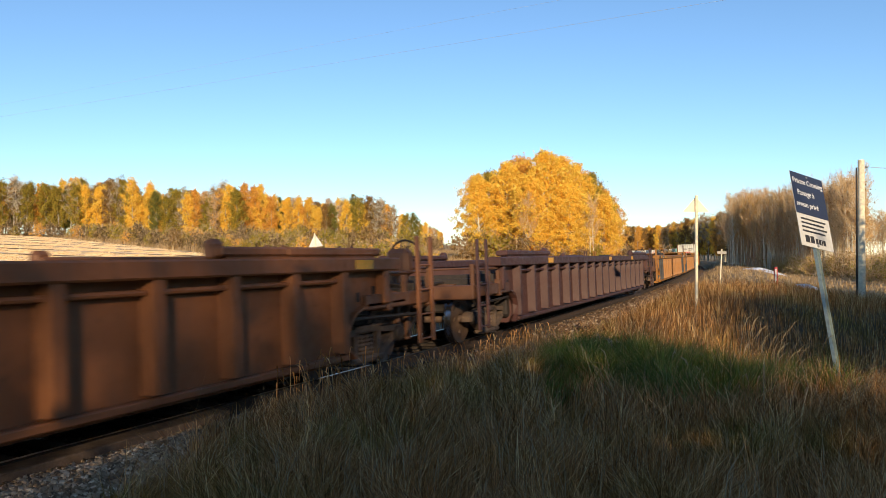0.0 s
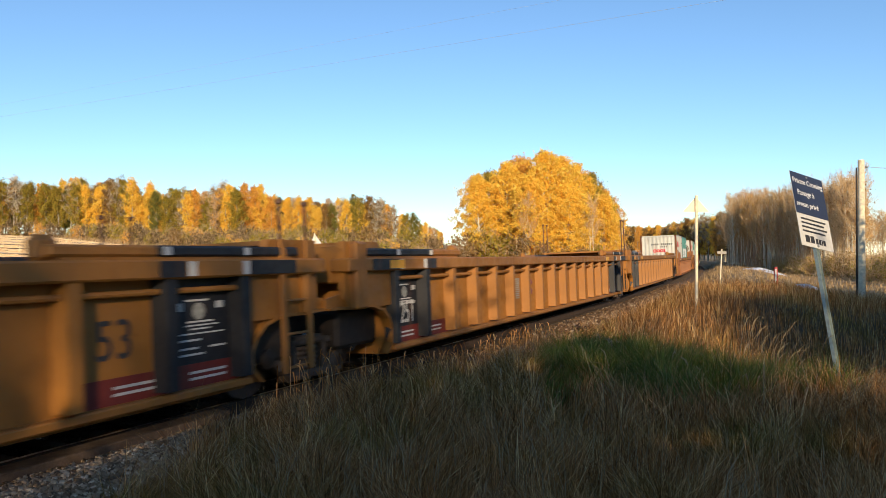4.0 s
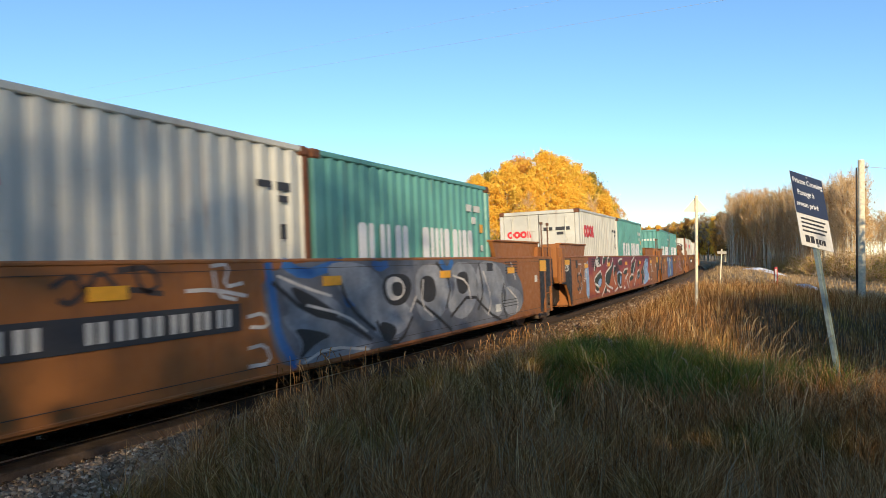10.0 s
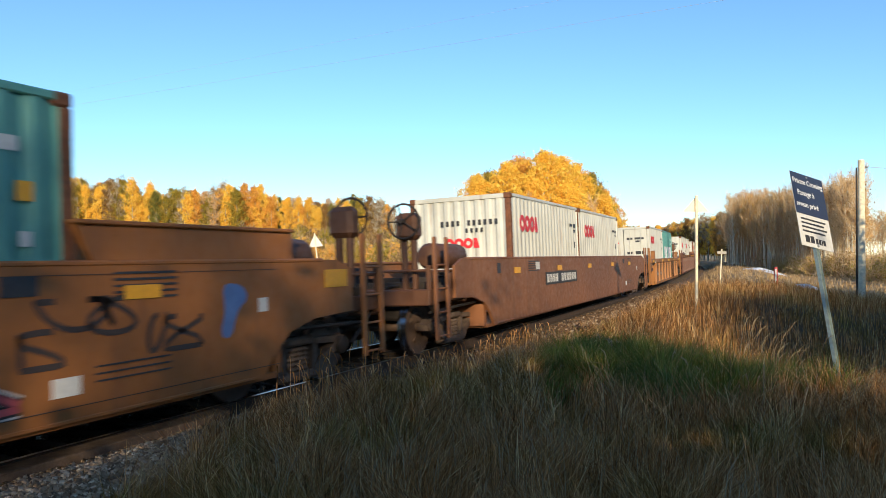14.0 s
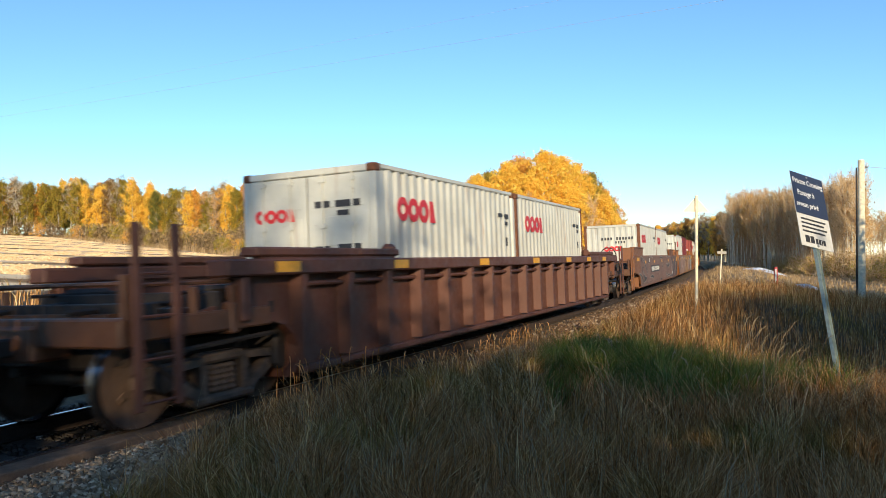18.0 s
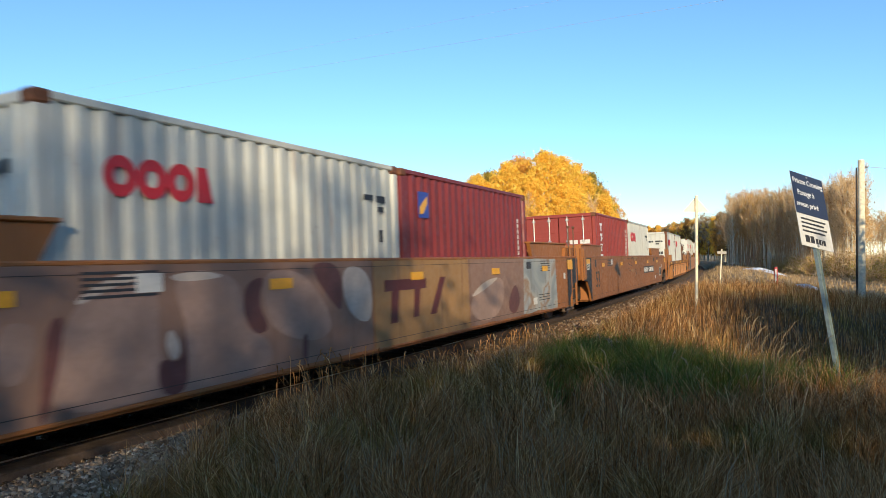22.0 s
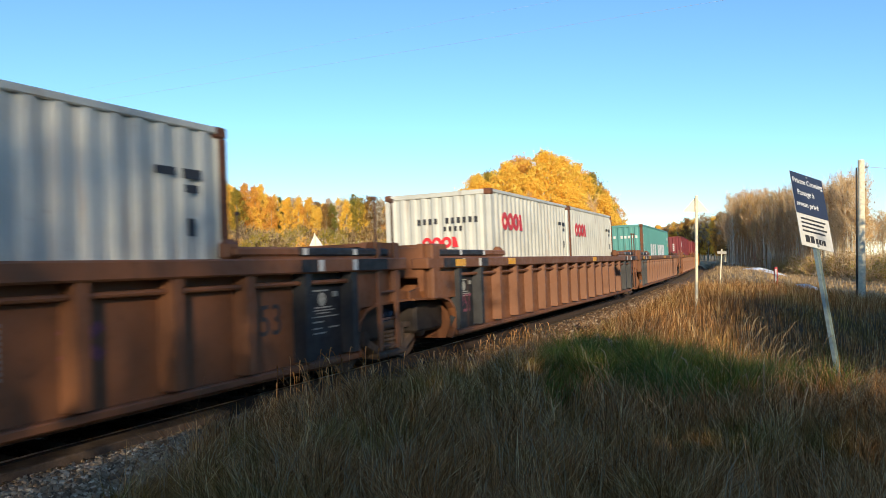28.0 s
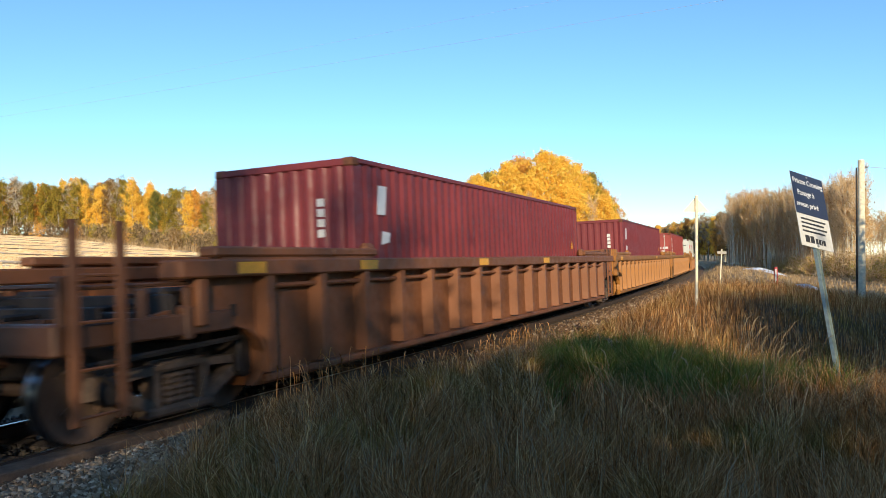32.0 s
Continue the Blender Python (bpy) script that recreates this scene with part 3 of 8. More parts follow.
def blob(outline, lift=0.0):
    """A smooth painted patch from corner points in (y, z): the corners are rounded by cutting them twice."""
    pts = outline
    for _ in range(2):
        pts = [q for a, b in zip(pts, pts[1:] + pts[:1]) for q in ((a[0] * 0.75 + b[0] * 0.25, a[1] * 0.75 + b[1] * 0.25), (a[0] * 0.25 + b[0] * 0.75, a[1] * 0.25 + b[1] * 0.75))]
    return pts


def stroke(points, w):
    """A line of even width through points in (y, z)."""
    out = []
    for a, b in zip(points[:-1], points[1:]):
        d = Vector((b[0] - a[0], b[1] - a[1]))
        if d.length < 1e-5:
            continue
        d.normalize()
        n = (-d.y * w / 2, d.x * w / 2)
        e = (d.x * w * 0.3, d.y * w * 0.3)
        out.append([(a[0] + n[0] - e[0], a[1] + n[1] - e[1]), (b[0] + n[0] + e[0], b[1] + n[1] + e[1]), (b[0] - n[0] + e[0], b[1] - n[1] + e[1]), (a[0] - n[0] - e[0], a[1] - n[1] - e[1])])
    return out


M["faded_white"] = plain("faded grey white emblem", (0.34, 0.33, 0.29), 0.6, 0.3, 12)
M["faded_mark"] = plain("faded violet red mark", (0.24, 0.07, 0.10), 0.6, 0.4, 9)


def rib_car(sigma, mat, ends, black=(), info=None, number=None, plates=(), rods=(0, 0), label="", trim=None, big="", red=False, wheel=(False, False)):
    """A well car for long boxes with ribbed sides. ends: which ends have couplers."""
    car = tagged(new("well_car"), label, "well car", "well cars of the train")
    key = mat.name
    def wall():
        s = Shape()
        s.box(1.26, 1.30, -8.25, 8.25, 0.30, 1.45)
        s.box(1.26, 1.42, -8.3, 8.3, 0.29, 0.37, 0.015)
        for q in (1, -1):
            s.prism([(q * 8.2, 0.28), (q * 8.52, 0.28), (q * 8.36, 0.42), (q * 8.34, 0.60), (q * 8.42, 0.76), (q * 8.58, 0.88), (q * 8.85, 0.95), (q * 9.9, 0.97), (q * 9.9, 1.10), (q * 9.3, 1.20), (q * 9.3, 1.45), (q * 8.2, 1.45)], "x", 1.27, 1.315)
            s.prism([(q * 8.52, 0.28), (q * 8.36, 0.42), (q * 8.34, 0.60), (q * 8.42, 0.76), (q * 8.58, 0.88), (q * 8.85, 0.95), (q * 9.9, 0.97), (q * 9.9, 1.0), (q * 8.82, 0.985), (q * 8.55, 0.91), (q * 8.38, 0.78), (q * 8.30, 0.60), (q * 8.33, 0.40), (q * 8.46, 0.28)], "x", 1.27, 1.40)
            s.box(1.27, 1.46, q * 9.28 - 0.07, q * 9.28 + 0.07, 0.97, 1.45, 0.02)
        return s
    side("side_wall", "rib", wall, mat, car)
    def chord():
        s = Shape()
        s.box(1.20, 1.50, -9.6, 9.6, 1.44, 1.62, 0.02)
        s.rod((1.38, -8.3, 1.325), (1.38, 8.3, 1.325), 0.03, 8)
        return s
    side("top_chord", "rib", chord, mat, car)
    def cap(q):
        s = Shape()
        s.box(1.22, 1.47, min(q * 5.9, q * 7.0), max(q * 5.9, q * 7.0), 1.65, 1.75, 0.02)
        s.box(1.25, 1.40, q * 5.95 - 0.12, q * 5.95 + 0.12, 1.60, 1.83, 0.05)
        s.box(1.30, 1.44, min(q * 6.0, q * 9.0), max(q * 6.0, q * 9.0), 1.62, 1.655)
        return s
    for q in (1, -1):
        for r in (0, 180):
            hue = trim if trim and (q if r == 0 else -q) in black else mat
            part("chord_cap", shared(("cap", q, mat.name), lambda: cap(q).mesh("chord_cap", mat)), car, pose(0, 0, 0, 0, 0, r))
            part("chord_cap", shared(("capend", q, hue.name), lambda: Shape().box(1.22, 1.472, min(q * 7.002, q * 9.1), max(q * 7.002, q * 9.1), 1.648, 1.752, 0.02).mesh("chord_cap", hue)), car, pose(0, 0, 0, 0, 0, r))
    rib = shared(("rib", key), lambda: Shape().prism([(1.29, -0.10), (1.47, -0.062), (1.47, 0.062), (1.29, 0.10)], "z", 0.40, 1.45).mesh("rib", mat))
    black_rib = shared("blackrib", lambda: Shape().prism([(1.29, -0.10), (1.47, -0.062), (1.47, 0.062), (1.29, 0.10)], "z", 0.40, 1.45).mesh("rib", M["black"])) if black else None
    for i in range(17):
        hue = rib if not ((i < 2 and -1 in black) or (i > 14 and 1 in black)) else black_rib
        part("rib", hue, car, (0, -8.26 + i * 1.027, 0))
        part("rib", rib, car, pose(0, 8.26 - i * 1.027, 0, 0, 0, 180))
    def floor():
        s = Shape()
        s.box(-1.27, 1.27, -8.2, 8.2, 0.24, 0.30)
        for y in np.arange(-8, 8.1, 1.0):
            s.box(-1.27, 1.27, y - 0.08, y + 0.08, 0.30, 0.36)
        for q in (1, -1):
            s.box(-1.27, 1.27, q * 8.25 - 0.06, q * 8.25 + 0.06, 0.24, 1.40)
        return s
    part("floor", shared(("floor", key), lambda: floor().mesh("floor", mat)), car)
    if black:
        for q in black:
            y0 = -8.24 if q < 0 else 7.16
            pan = shared(("black", q), lambda: bars([(y0 - 0.02, y0 + 1.02, 0.37, 1.43)]).mesh("black_panel", M["black"]))
            part("black_panel", pan, car, (1.303, 0, 0), "black painted end panel")
            num = shared(("numpan", red), lambda: bars([(0.0, 0.07, 1.12, 1.20), (0.52, 0.63, 1.13, 1.20), (0.08, 0.42, 1.21, 1.23), (0.12, 0.48, 1.0, 1.018), (0.10, 0.55, 0.965, 0.98), (0.16, 0.44, 0.93, 0.945)]).mesh("stencil", M["white_paint"] if red else M["faded_white"]))
            part("stencil", num, car, (1.309, y0 + 0.2, 0))
            part("emblem_disc", shared("disc", lambda: Shape().lathe([(0.0, 0.085), (0.003, 0.085)], "x", 18, (0, 0.28, 1.11)).mesh("emblem_disc", M["faded_white"])), car, (1.309, y0 + 0.2, 0))
            if q > 0:
                part("stencil", shared(("numlow", red), lambda: bars([(0.02, 0.62, 0.885, 0.90), (0.02, 0.30, 0.82, 0.84), (0.02, 0.26, 0.74, 0.76), (0.42, 0.64, 0.74, 0.76), (0.02, 0.34, 0.68, 0.70)]).mesh("stencil", M["white_paint"] if red else M["faded_white"])), car, (1.309, y0 + 0.2, 0))
        part("lettering", words("125T", 0.46, M["white_paint"] if red else M["faded_mark"], "lettering"), car, on_wall(1.311, -7.745, 0.56, 0.66))
    if black:
        for q in black:
            for a, b in ((6.98, 7.30), (8.22, 9.0)):
                part("black_band", shared(("band", q, a), lambda: bars([(min(q * a, q * b), max(q * a, q * b), 1.455, 1.605)]).mesh("black_band", M["black"])), car, (1.502, 0, 0), "black painted band on the chord")
            for y in (7.38, 8.15):
                part("white_tick", shared("ctick", lambda: bars([(-0.055, 0.055, 1.46, 1.60)]).mesh("white_tick", M["white_paint"])), car, (1.502, q * y, 0))
        tick = shared("tick", lambda: bars([(-0.05, 0.05, 1.66, 1.74)]).mesh("white_tick", M["white_paint"]))
        for y in [b * q for q in black for b in (8.2, 7.1)]:
            part("white_tick", tick, car, (1.471, y, 0))
    if red:
        strip_me = shared("redstrip", lambda: bars([(-8.2, -6.2, 0.37, 0.60), (6.3, 8.2, 0.37, 0.60)]).mesh("red_strip", M["red_strip"]))
        part("red_strip", strip_me, car, (1.3055, 0, 0), "faded red strip")
        wb = shared("redbars", lambda: bars([(y, y + 0.5, z, z + 0.025) for y in (-8.0, -7.0, 6.6, 7.5) for z in (0.44, 0.50)]).mesh("stencil", M["white_paint"]))
        part("stencil", wb, car, (1.311, 0, 0))
    if big:
        part("lettering", words(big, 0.50, M["ink"], "lettering"), car, on_wall(1.305, 6.63, 0.66, 0.85))
    if info is not None:
        part("data_panel", shared("datapan", lambda: bars([(-0.26, 0.26, z, z + 0.03) for z in np.arange(0.72, 1.14, 0.045)]).mesh("data_panel", M["faded_white"])), car, (1.304, info, 0), "white panel of small stencilled lines")
        part("mark", shared("xmark", lambda: flat(stroke([(-0.17, 0.82), (0.17, 1.06)], 0.10) + stroke([(-0.17, 1.06), (0.17, 0.82)], 0.10), M["faded_mark"], "mark")), car, (1.304, info + 0.97, 0), "faded red and blue crossed mark")
    if number is not None:
        part("number_panel", shared("numback", lambda: bars([(0, 0.66, 0.93, 1.10), (0.88, 1.60, 0.93, 1.10)]).mesh("number_panel", M["black"])), car, (1.304, number, 0), "black panel with white bars")
        part("stencil", shared("numwhite", lambda: bars([(0.06 + 0.14 * i, 0.14 + 0.14 * i, 0.96, 1.07) for i in range(4)] + [(0.94 + 0.11 * i, 1.02 + 0.11 * i, 0.96, 1.07) for i in range(6)]).mesh("stencil", M["white_paint"])), car, (1.310, number, 0))
    for y in plates:
        pl = shared("plate", lambda: Shape().box(0, 0.006, -0.22, 0.22, 0, 0.12).mesh("reflector", M["reflect"]))
        part("reflector", pl, car, (1.50, y, 1.47))
    for sgn, coupled, rd, w in zip((-1, 1), ends, rods, wheel):
        end_gear(car, sgn, mat, "rib", coupled, sigma, rods=rd, wheel=w)
    return car


def smooth_car(sigma, mat, ends, label="", number=None, big="53", hood=True, black=True, rods=(0, 0.62), wheel=(False, False), marks=True, frame_mark=False):
    """A well car with plain welded sides."""
    car = tagged(new("well_car"), label, "well car", "well cars of the train")
    def wall():
        s = Shape()
        s.box(1.42, 1.47, -8.0, 8.0, 0.335, 1.60, 0.012)
        s.box(1.36, 1.48, -9.3, 9.3, 1.57, 1.62, 0.015)
        s.box(1.36, 1.476, -8.0, 8.0, 0.33, 0.375, 0.012)
        for q, coupled in ((-1, ends[0]), (1, ends[1])):
            if coupled:
                s.prism([(q * 7.98, 0.33), (q * 8.12, 0.33), (q * 8.30, 0.55), (q * 8.60, 0.78), (q * 9.10, 0.90), (q * 9.95, 0.94), (q * 9.95, 1.48), (q * 9.60, 1.60), (q * 7.98, 1.60)], "x", 1.415, 1.468)
            else:
                s.prism([(q * 7.98, 0.33), (q * 8.55, 0.33), (q * 8.7, 0.62), (q * 9.0, 0.90), (q * 9.45, 0.94), (q * 9.45, 1.60), (q * 7.98, 1.60)], "x", 1.415, 1.468)
        return s
    for r in (0, 180):
        part("side_wall", shared(("swall", ends, r, mat.name), lambda: wall().mesh("side_wall", mat)), car, Matrix.Identity(4) if r == 0 else Matrix.Diagonal((-1, 1, 1, 1)))
    def floor():
        s = Shape()
        s.box(-1.42, 1.42, -8.4, 8.4, 0.30, 0.36)
        for q in (1, -1):
            s.box(-1.40, 1.40, q * 8.45 - 0.06, q * 8.45 + 0.06, 0.34, 1.40)
        return s
    part("floor", shared(("floor2", mat.name), lambda: floor().mesh("floor", mat)), car)
    if hood:
        def hoods(w):
            s = Shape()
            s.prism([(6.15, 1.60), (8.9, 1.60), (8.9, 1.95), (5.95, 1.95)], "x", w * 1.27 - 0.04, w * 1.27 + 0.04)
            s.box(w * 1.27 - 0.08, w * 1.27 + 0.08, 5.95, 8.9, 1.93, 1.97, 0.01)
            return s
        for q in (0, 180):
            for w in (1, -1):
                part("container_guide", shared(("hood", w, mat.name), lambda: hoods(w).mesh("container_guide", mat)), car, pose(0, 0, 0, 0, 0, q))
            for w in (1, -1):
                part("end_bulkhead", shared(("bulk", w, mat.name), lambda: Shape().box(min(w * 0.80, w * 1.225), max(w * 0.80, w * 1.225), 8.82, 8.90, 1.3, 1.95, 0.01).mesh("end_bulkhead", mat)), car, pose(0, 0, 0, 0, 0, q))
    if black:
        for q, coupled in ((-1, ends[0]), (1, ends[1])):
            if not coupled:
                bp = shared(("sblack", q), lambda: flat([[(q * 8.42, 0.36), (q * 8.54, 0.36), (q * 8.7, 0.62), (q * 9.0, 0.90), (q * 9.44, 0.94), (q * 9.44, 1.56), (q * 8.42, 1.56)]], M["black"], "black_panel"))
                part("black_panel", bp, car, (1.475, 0, 0), "black painted end panel")
                if q < 0:
                    part("lettering", words("125T", 0.26, M["white_paint"], "lettering"), car, on_wall(1.480, -8.85, 1.18, 0.8))
            yp = shared(("yplate", q, coupled), lambda: bars([(-9.25, -8.6, 1.40, 1.53) if q < 0 else ((9.3, 9.8, 1.26, 1.48) if coupled else (8.45, 8.9, 1.28, 1.53))]).mesh("reflector", M["reflect"]))
            part("reflector", yp, car, (1.482, 0, 0))
    for y in (-6.67, -3.33, 0.0, 3.33, 6.5):
        pl = shared("plate2", lambda: Shape().box(0, 0.006, -0.2, 0.2, 0, 0.12).mesh("reflector", M["reflect"]))
        part("reflector", pl, car, (1.482, y, 1.28))
    if big:
        part("lettering", words(big, 0.68, M["ink"], "lettering"), car, on_wall(1.474, -7.5, 0.55, 0.95))
    if marks:
        mk = shared("marks", lambda: bars([(-5.9, -5.1, 1.30 + 0.05 * k, 1.325 + 0.05 * k) for k in range(5)] + [(6.2, 6.9, 1.28 + 0.055 * k, 1.30 + 0.055 * k) for k in range(5)] + [(6.0, 6.8, 0.62 + 0.06 * k, 0.635 + 0.06 * k) for k in range(3)] + [(5.2, 5.5, 1.35, 1.5), (-7.9, -7.7, 1.3, 1.5)]).mesh("stencil", M["ink"]))
        part("stencil", mk, car, (1.478, 0, 0))
        if frame_mark:
          fr = shared("consol", lambda: bars([(7.25, 7.95, 1.02, 1.05), (7.25, 7.95, 0.65, 0.68), (7.25, 7.29, 0.68, 1.02), (7.91, 7.95, 0.68, 1.02)]).mesh("stencil_frame", M["white_paint"]))
          part("stencil_frame", fr, car, (1.479, 0, 0))
          part("stencil_field", shared("consol2", lambda: bars([(7.29, 7.91, 0.68, 1.02)]).mesh("stencil_field", M["black"])), car, (1.4785, 0, 0))
        wb = shared("smallwhite", lambda: bars([(-5.35, -5.05, 1.33, 1.50), (8.05, 8.2, 1.05, 1.2), (5.6, 5.85, 0.55, 0.70)]).mesh("stencil", M["white_paint"]))
        part("stencil", wb, car, (1.479, 0, 0))
    if number is not None:
        y0, y1, z0, z1 = number
        part("number_panel", bars([(y0, y1, z0, z1)]).mesh("number_panel", M["ink"]), car, (1.480, 0, 0), "black number panel")
        n = 11
        w = (y1 - y0) / (n + 0.6)
        rows = [(y0 + w * (i + 0.45 + 0.42 * j), y0 + w * (i + 0.66 + 0.42 * j), z0 + 0.18 * (z1 - z0), z1 - 0.18 * (z1 - z0)) for i in range(n) if i != 4 for j in (0, 1)]
        part("number_bars", bars(rows).mesh("number_bars", M["white_paint"]), car, (1.486, 0, 0))
    for sgn, coupled, rd, w in zip((-1, 1), ends, rods, wheel):
        end_gear(car, sgn, mat, "smooth", coupled, sigma, rods=rd, wheel=w)
    return car


def low_car(sigma, mat, top, label="", wheel=(False, True)):
    """A shorter well car with a heavy sill and a hung, ribbed well below it."""
    car = tagged(new("well_car"), label, "well car", "well cars of the train")
    def sill():
        s = Shape()
        s.box(1.34, 1.50, -8.6, 8.6, top - 0.20, top, 0.02)
        for q in (1, -1):
            s.prism([(q * 6.3, top - 0.2), (q * 8.6, top - 0.2), (q * 8.2, top - 0.45), (q * 7.4, top - 0.40)], "x", 1.30, 1.36)
        return s
    side("side_sill", top, sill, mat, car)
    def wall():
        s = Shape()
        s.box(1.36, 1.40, -6.3, 6.4, 0.28, top - 0.2)
        s.box(1.36, 1.46, -6.4, 6.5, 0.24, 0.36, 0.015)
        s.box(1.38, 1.45, -6.3, 6.4, top - 0.33, top - 0.28)
        s.box(1.38, 1.44, -6.3, 6.4, top - 0.44, top - 0.40)
        for q in (1, -1):
            s.box(1.36, 1.43, min(q * 7.9, q * 8.55), max(q * 7.9, q * 8.55), top - 0.48, top - 0.2, 0.02)
        return s
    side("side_wall", ("low", top), wall, mat, car)
    rib = shared(("lrib", mat.name, top), lambda: Shape().prism([(1.40, -0.11), (1.48, -0.08), (1.48, 0.08), (1.40, 0.11)], "z", 0.36, top - 0.2).mesh("rib", mat))
    for i in range(9):
        part("rib", rib, car, (0, -6.15 + i * 1.555, 0))
    def floor():
        s = Shape()
        s.box(-1.36, 1.36, -6.3, 6.4, 0.22, 0.28)
        for q in (1, -1):
            s.box(-1.36, 1.36, q * 6.35 - 0.06, q * 6.35 + 0.06, 0.22, 1.15)
        return s
    part("floor", shared(("floor3", mat.name), lambda: floor().mesh("floor", mat)), car)
    gus = shared(("gusset", mat.name, top), lambda: Shape().prism([(-0.20, top), (0.16, top), (0.13, top + 0.34), (0.05, top + 0.38), (-0.05, top + 0.34)], "x", -0.09, 0.09).mesh("corner_guide", mat))
    for q in (1, -1):
        for y in (-6.75, 6.75):
            part("corner_guide", gus, car, pose(q * 1.38, y, 0, 0, 0, 0 if y < 0 else 180))
    for y in (-7.6, -3.3, 0.2, 3.5, 7.6):
        pl = shared("plate3", lambda: Shape().box(0, 0.006, -0.28, 0.28, 0, 0.11).mesh("reflector", M["reflect"]))
        part("reflector", pl, car, (1.50, y, top - 0.155))
    for y in (-5.6, -4.1):
        field = part("number_panel", shared("lownum", lambda: bars([(0, 0.85, 0.62, 0.82)]).mesh("number_panel", M["ink"])), car, (1.403, y, 0), "black number panel")
        for k in range(5):
            part("number_bar", shared("lowbar", lambda: bars([(0, 0.09, 0.66, 0.78)]).mesh("number_bar", M["faded_white"])), field, (0.003, 0.10 + 0.14 * k, 0))
    part("lettering", words("40", 0.50, M["ink"], "lettering"), car, on_wall(1.410, -0.75, 0.62, 0.8))
    wm = shared("lowmarks2", lambda: bars([(-6.95, -6.55, top - 0.16 + 0.03 * k, top - 0.145 + 0.03 * k) for k in range(4)]).mesh("stencil", M["white_paint"]))
    part("stencil", wm, car, (1.502, 0, 0))
    for sgn, w in zip((-1, 1), wheel):
        end_gear(car, sgn, mat, "low", True, sigma, low=True, wheel=w)
    return car


# ---- containers ----
def box_meshes(length, mat, post, doors):
    """Corrugated steel box: its panels, frame and doors, origin at the middle of its foot."""
    H, W, L = 2.591, 1.219, length / 2
    def corr(pitch, depth, a, b):
        pts, p = [], a
        while p < b - 1e-3:
            for k, d in ((0, 0), (0.30, 0), (0.5, -depth), (0.80, -depth)):
                if p + k * pitch < b:
                    pts.append((p + k * pitch, d))
            p += pitch
        return pts + [(b, 0)]
    fr = Shape()
    for q in (1, -1):
        fr.slot = 0
        fr.box(q * W - (0.06 if q > 0 else 0), q * W + (0 if q > 0 else 0.06), -L + 0.1, L - 0.1, H - 0.075, H, 0.012)
        fr.box(q * W - (0.06 if q > 0 else 0), q * W + (0 if q > 0 else 0.06), -L + 0.1, L - 0.1, 0.0, 0.15, 0.012)
        for e in (1, -1):
            fr.slot = 1
            x0, x1 = sorted((q * W, q * (W - 0.12)))
            y0, y1 = sorted((e * L, e * (L - 0.13)))
            fr.box(x0, x1, y0, y1, 0.12, H - 0.12, 0.015)
            fr.slot = 2
            fr.box(*sorted((q * (W + 0.004), q * (W - 0.16))), *sorted((e * (L + 0.004), e * (L - 0.18))), H - 0.118, H + 0.006, 0.02)
            fr.box(*sorted((q * (W + 0.004), q * (W - 0.16))), *sorted((e * (L + 0.004), e * (L - 0.18))), -0.003, 0.118, 0.02)
    fr.slot = 0
    for e in (1, -1):
        y0, y1 = sorted((e * L, e * (L - 0.07)))
        fr.box(-W + 0.1, W - 0.1, y0, y1, H - 0.11, H - 0.005, 0.012)
        fr.box(-W + 0.1, W - 0.1, y0, y1, 0.0, 0.14, 0.012)
    frame_me = fr.mesh("frame", mat, post, M["rusty"])
    side_me = []
    pts = corr(0.278, 0.036, -L + 0.13, L - 0.13)
    for q in (1, -1):
        v = [(q * (W - 0.012 + d), y, z) for z in (0.14, H - 0.07) for y, d in pts]
        n = len(pts)
        sd = Shape()
        sd.add(v, [(i, i + 1, n + i + 1, n + i) for i in range(n - 1)])
        side_me.append(sd.mesh("side_panel", mat))
    rf = Shape()
    rf.box(-W + 0.05, W - 0.05, -L + 0.06, L - 0.06, H - 0.04, H - 0.012)
    for y in np.arange(-L + 0.5, L - 0.3, 0.42):
        rf.box(-W + 0.1, W - 0.1, y - 0.1, y + 0.1, H - 0.014, H + 0.004)
    rf.box(-W + 0.05, W - 0.05, -L + 0.06, L - 0.06, 0.02, 0.10)
    roof_me = rf.mesh("roof", mat)
    px = corr(0.25, 0.036, -W + 0.12, W - 0.12)
    end_me = []
    for e in ((1,) if doors else (1, -1)):
        en = Shape()
        v = [(x, e * (L - 0.012 + d), z) for z in (0.13, H - 0.1) for x, d in px]
        n = len(px)
        en.add(v, [(i, i + 1, n + i + 1, n + i) for i in range(n - 1)])
        end_me.append(en.mesh("end_panel", mat))
    dr = rod_me = None
    if doors:
        d = Shape()
        for q in (1, -1):
            x0, x1 = sorted((q * 0.012, q * 1.09))
            d.box(x0, x1, -L + 0.012, -L + 0.05, 0.15, H - 0.12, 0.01)
            for k in range(4):
                z0 = 0.24 + k * 0.58
                d.box(x0 + 0.10, x1 - 0.10, -L + 0.002, -L + 0.014, z0, z0 + 0.44, 0.012)
        dr = d.mesh("door", mat)
        r = Shape()
        for x in (-0.82, -0.30, 0.30, 0.82):
            r.rod((x, -L - 0.02, 0.12), (x, -L - 0.02, H - 0.08), 0.017, 8)
            for z in (0.2, 0.9, 1.7, H - 0.2):
                r.box(x - 0.05, x + 0.05, -L - 0.035, -L + 0.012, z - 0.03, z + 0.03)
            r.box(x - 0.03, x + 0.30 * (1 if x < 0 else -1) * 0 + 0.28, -L - 0.04, -L - 0.02, 0.95, 0.985)
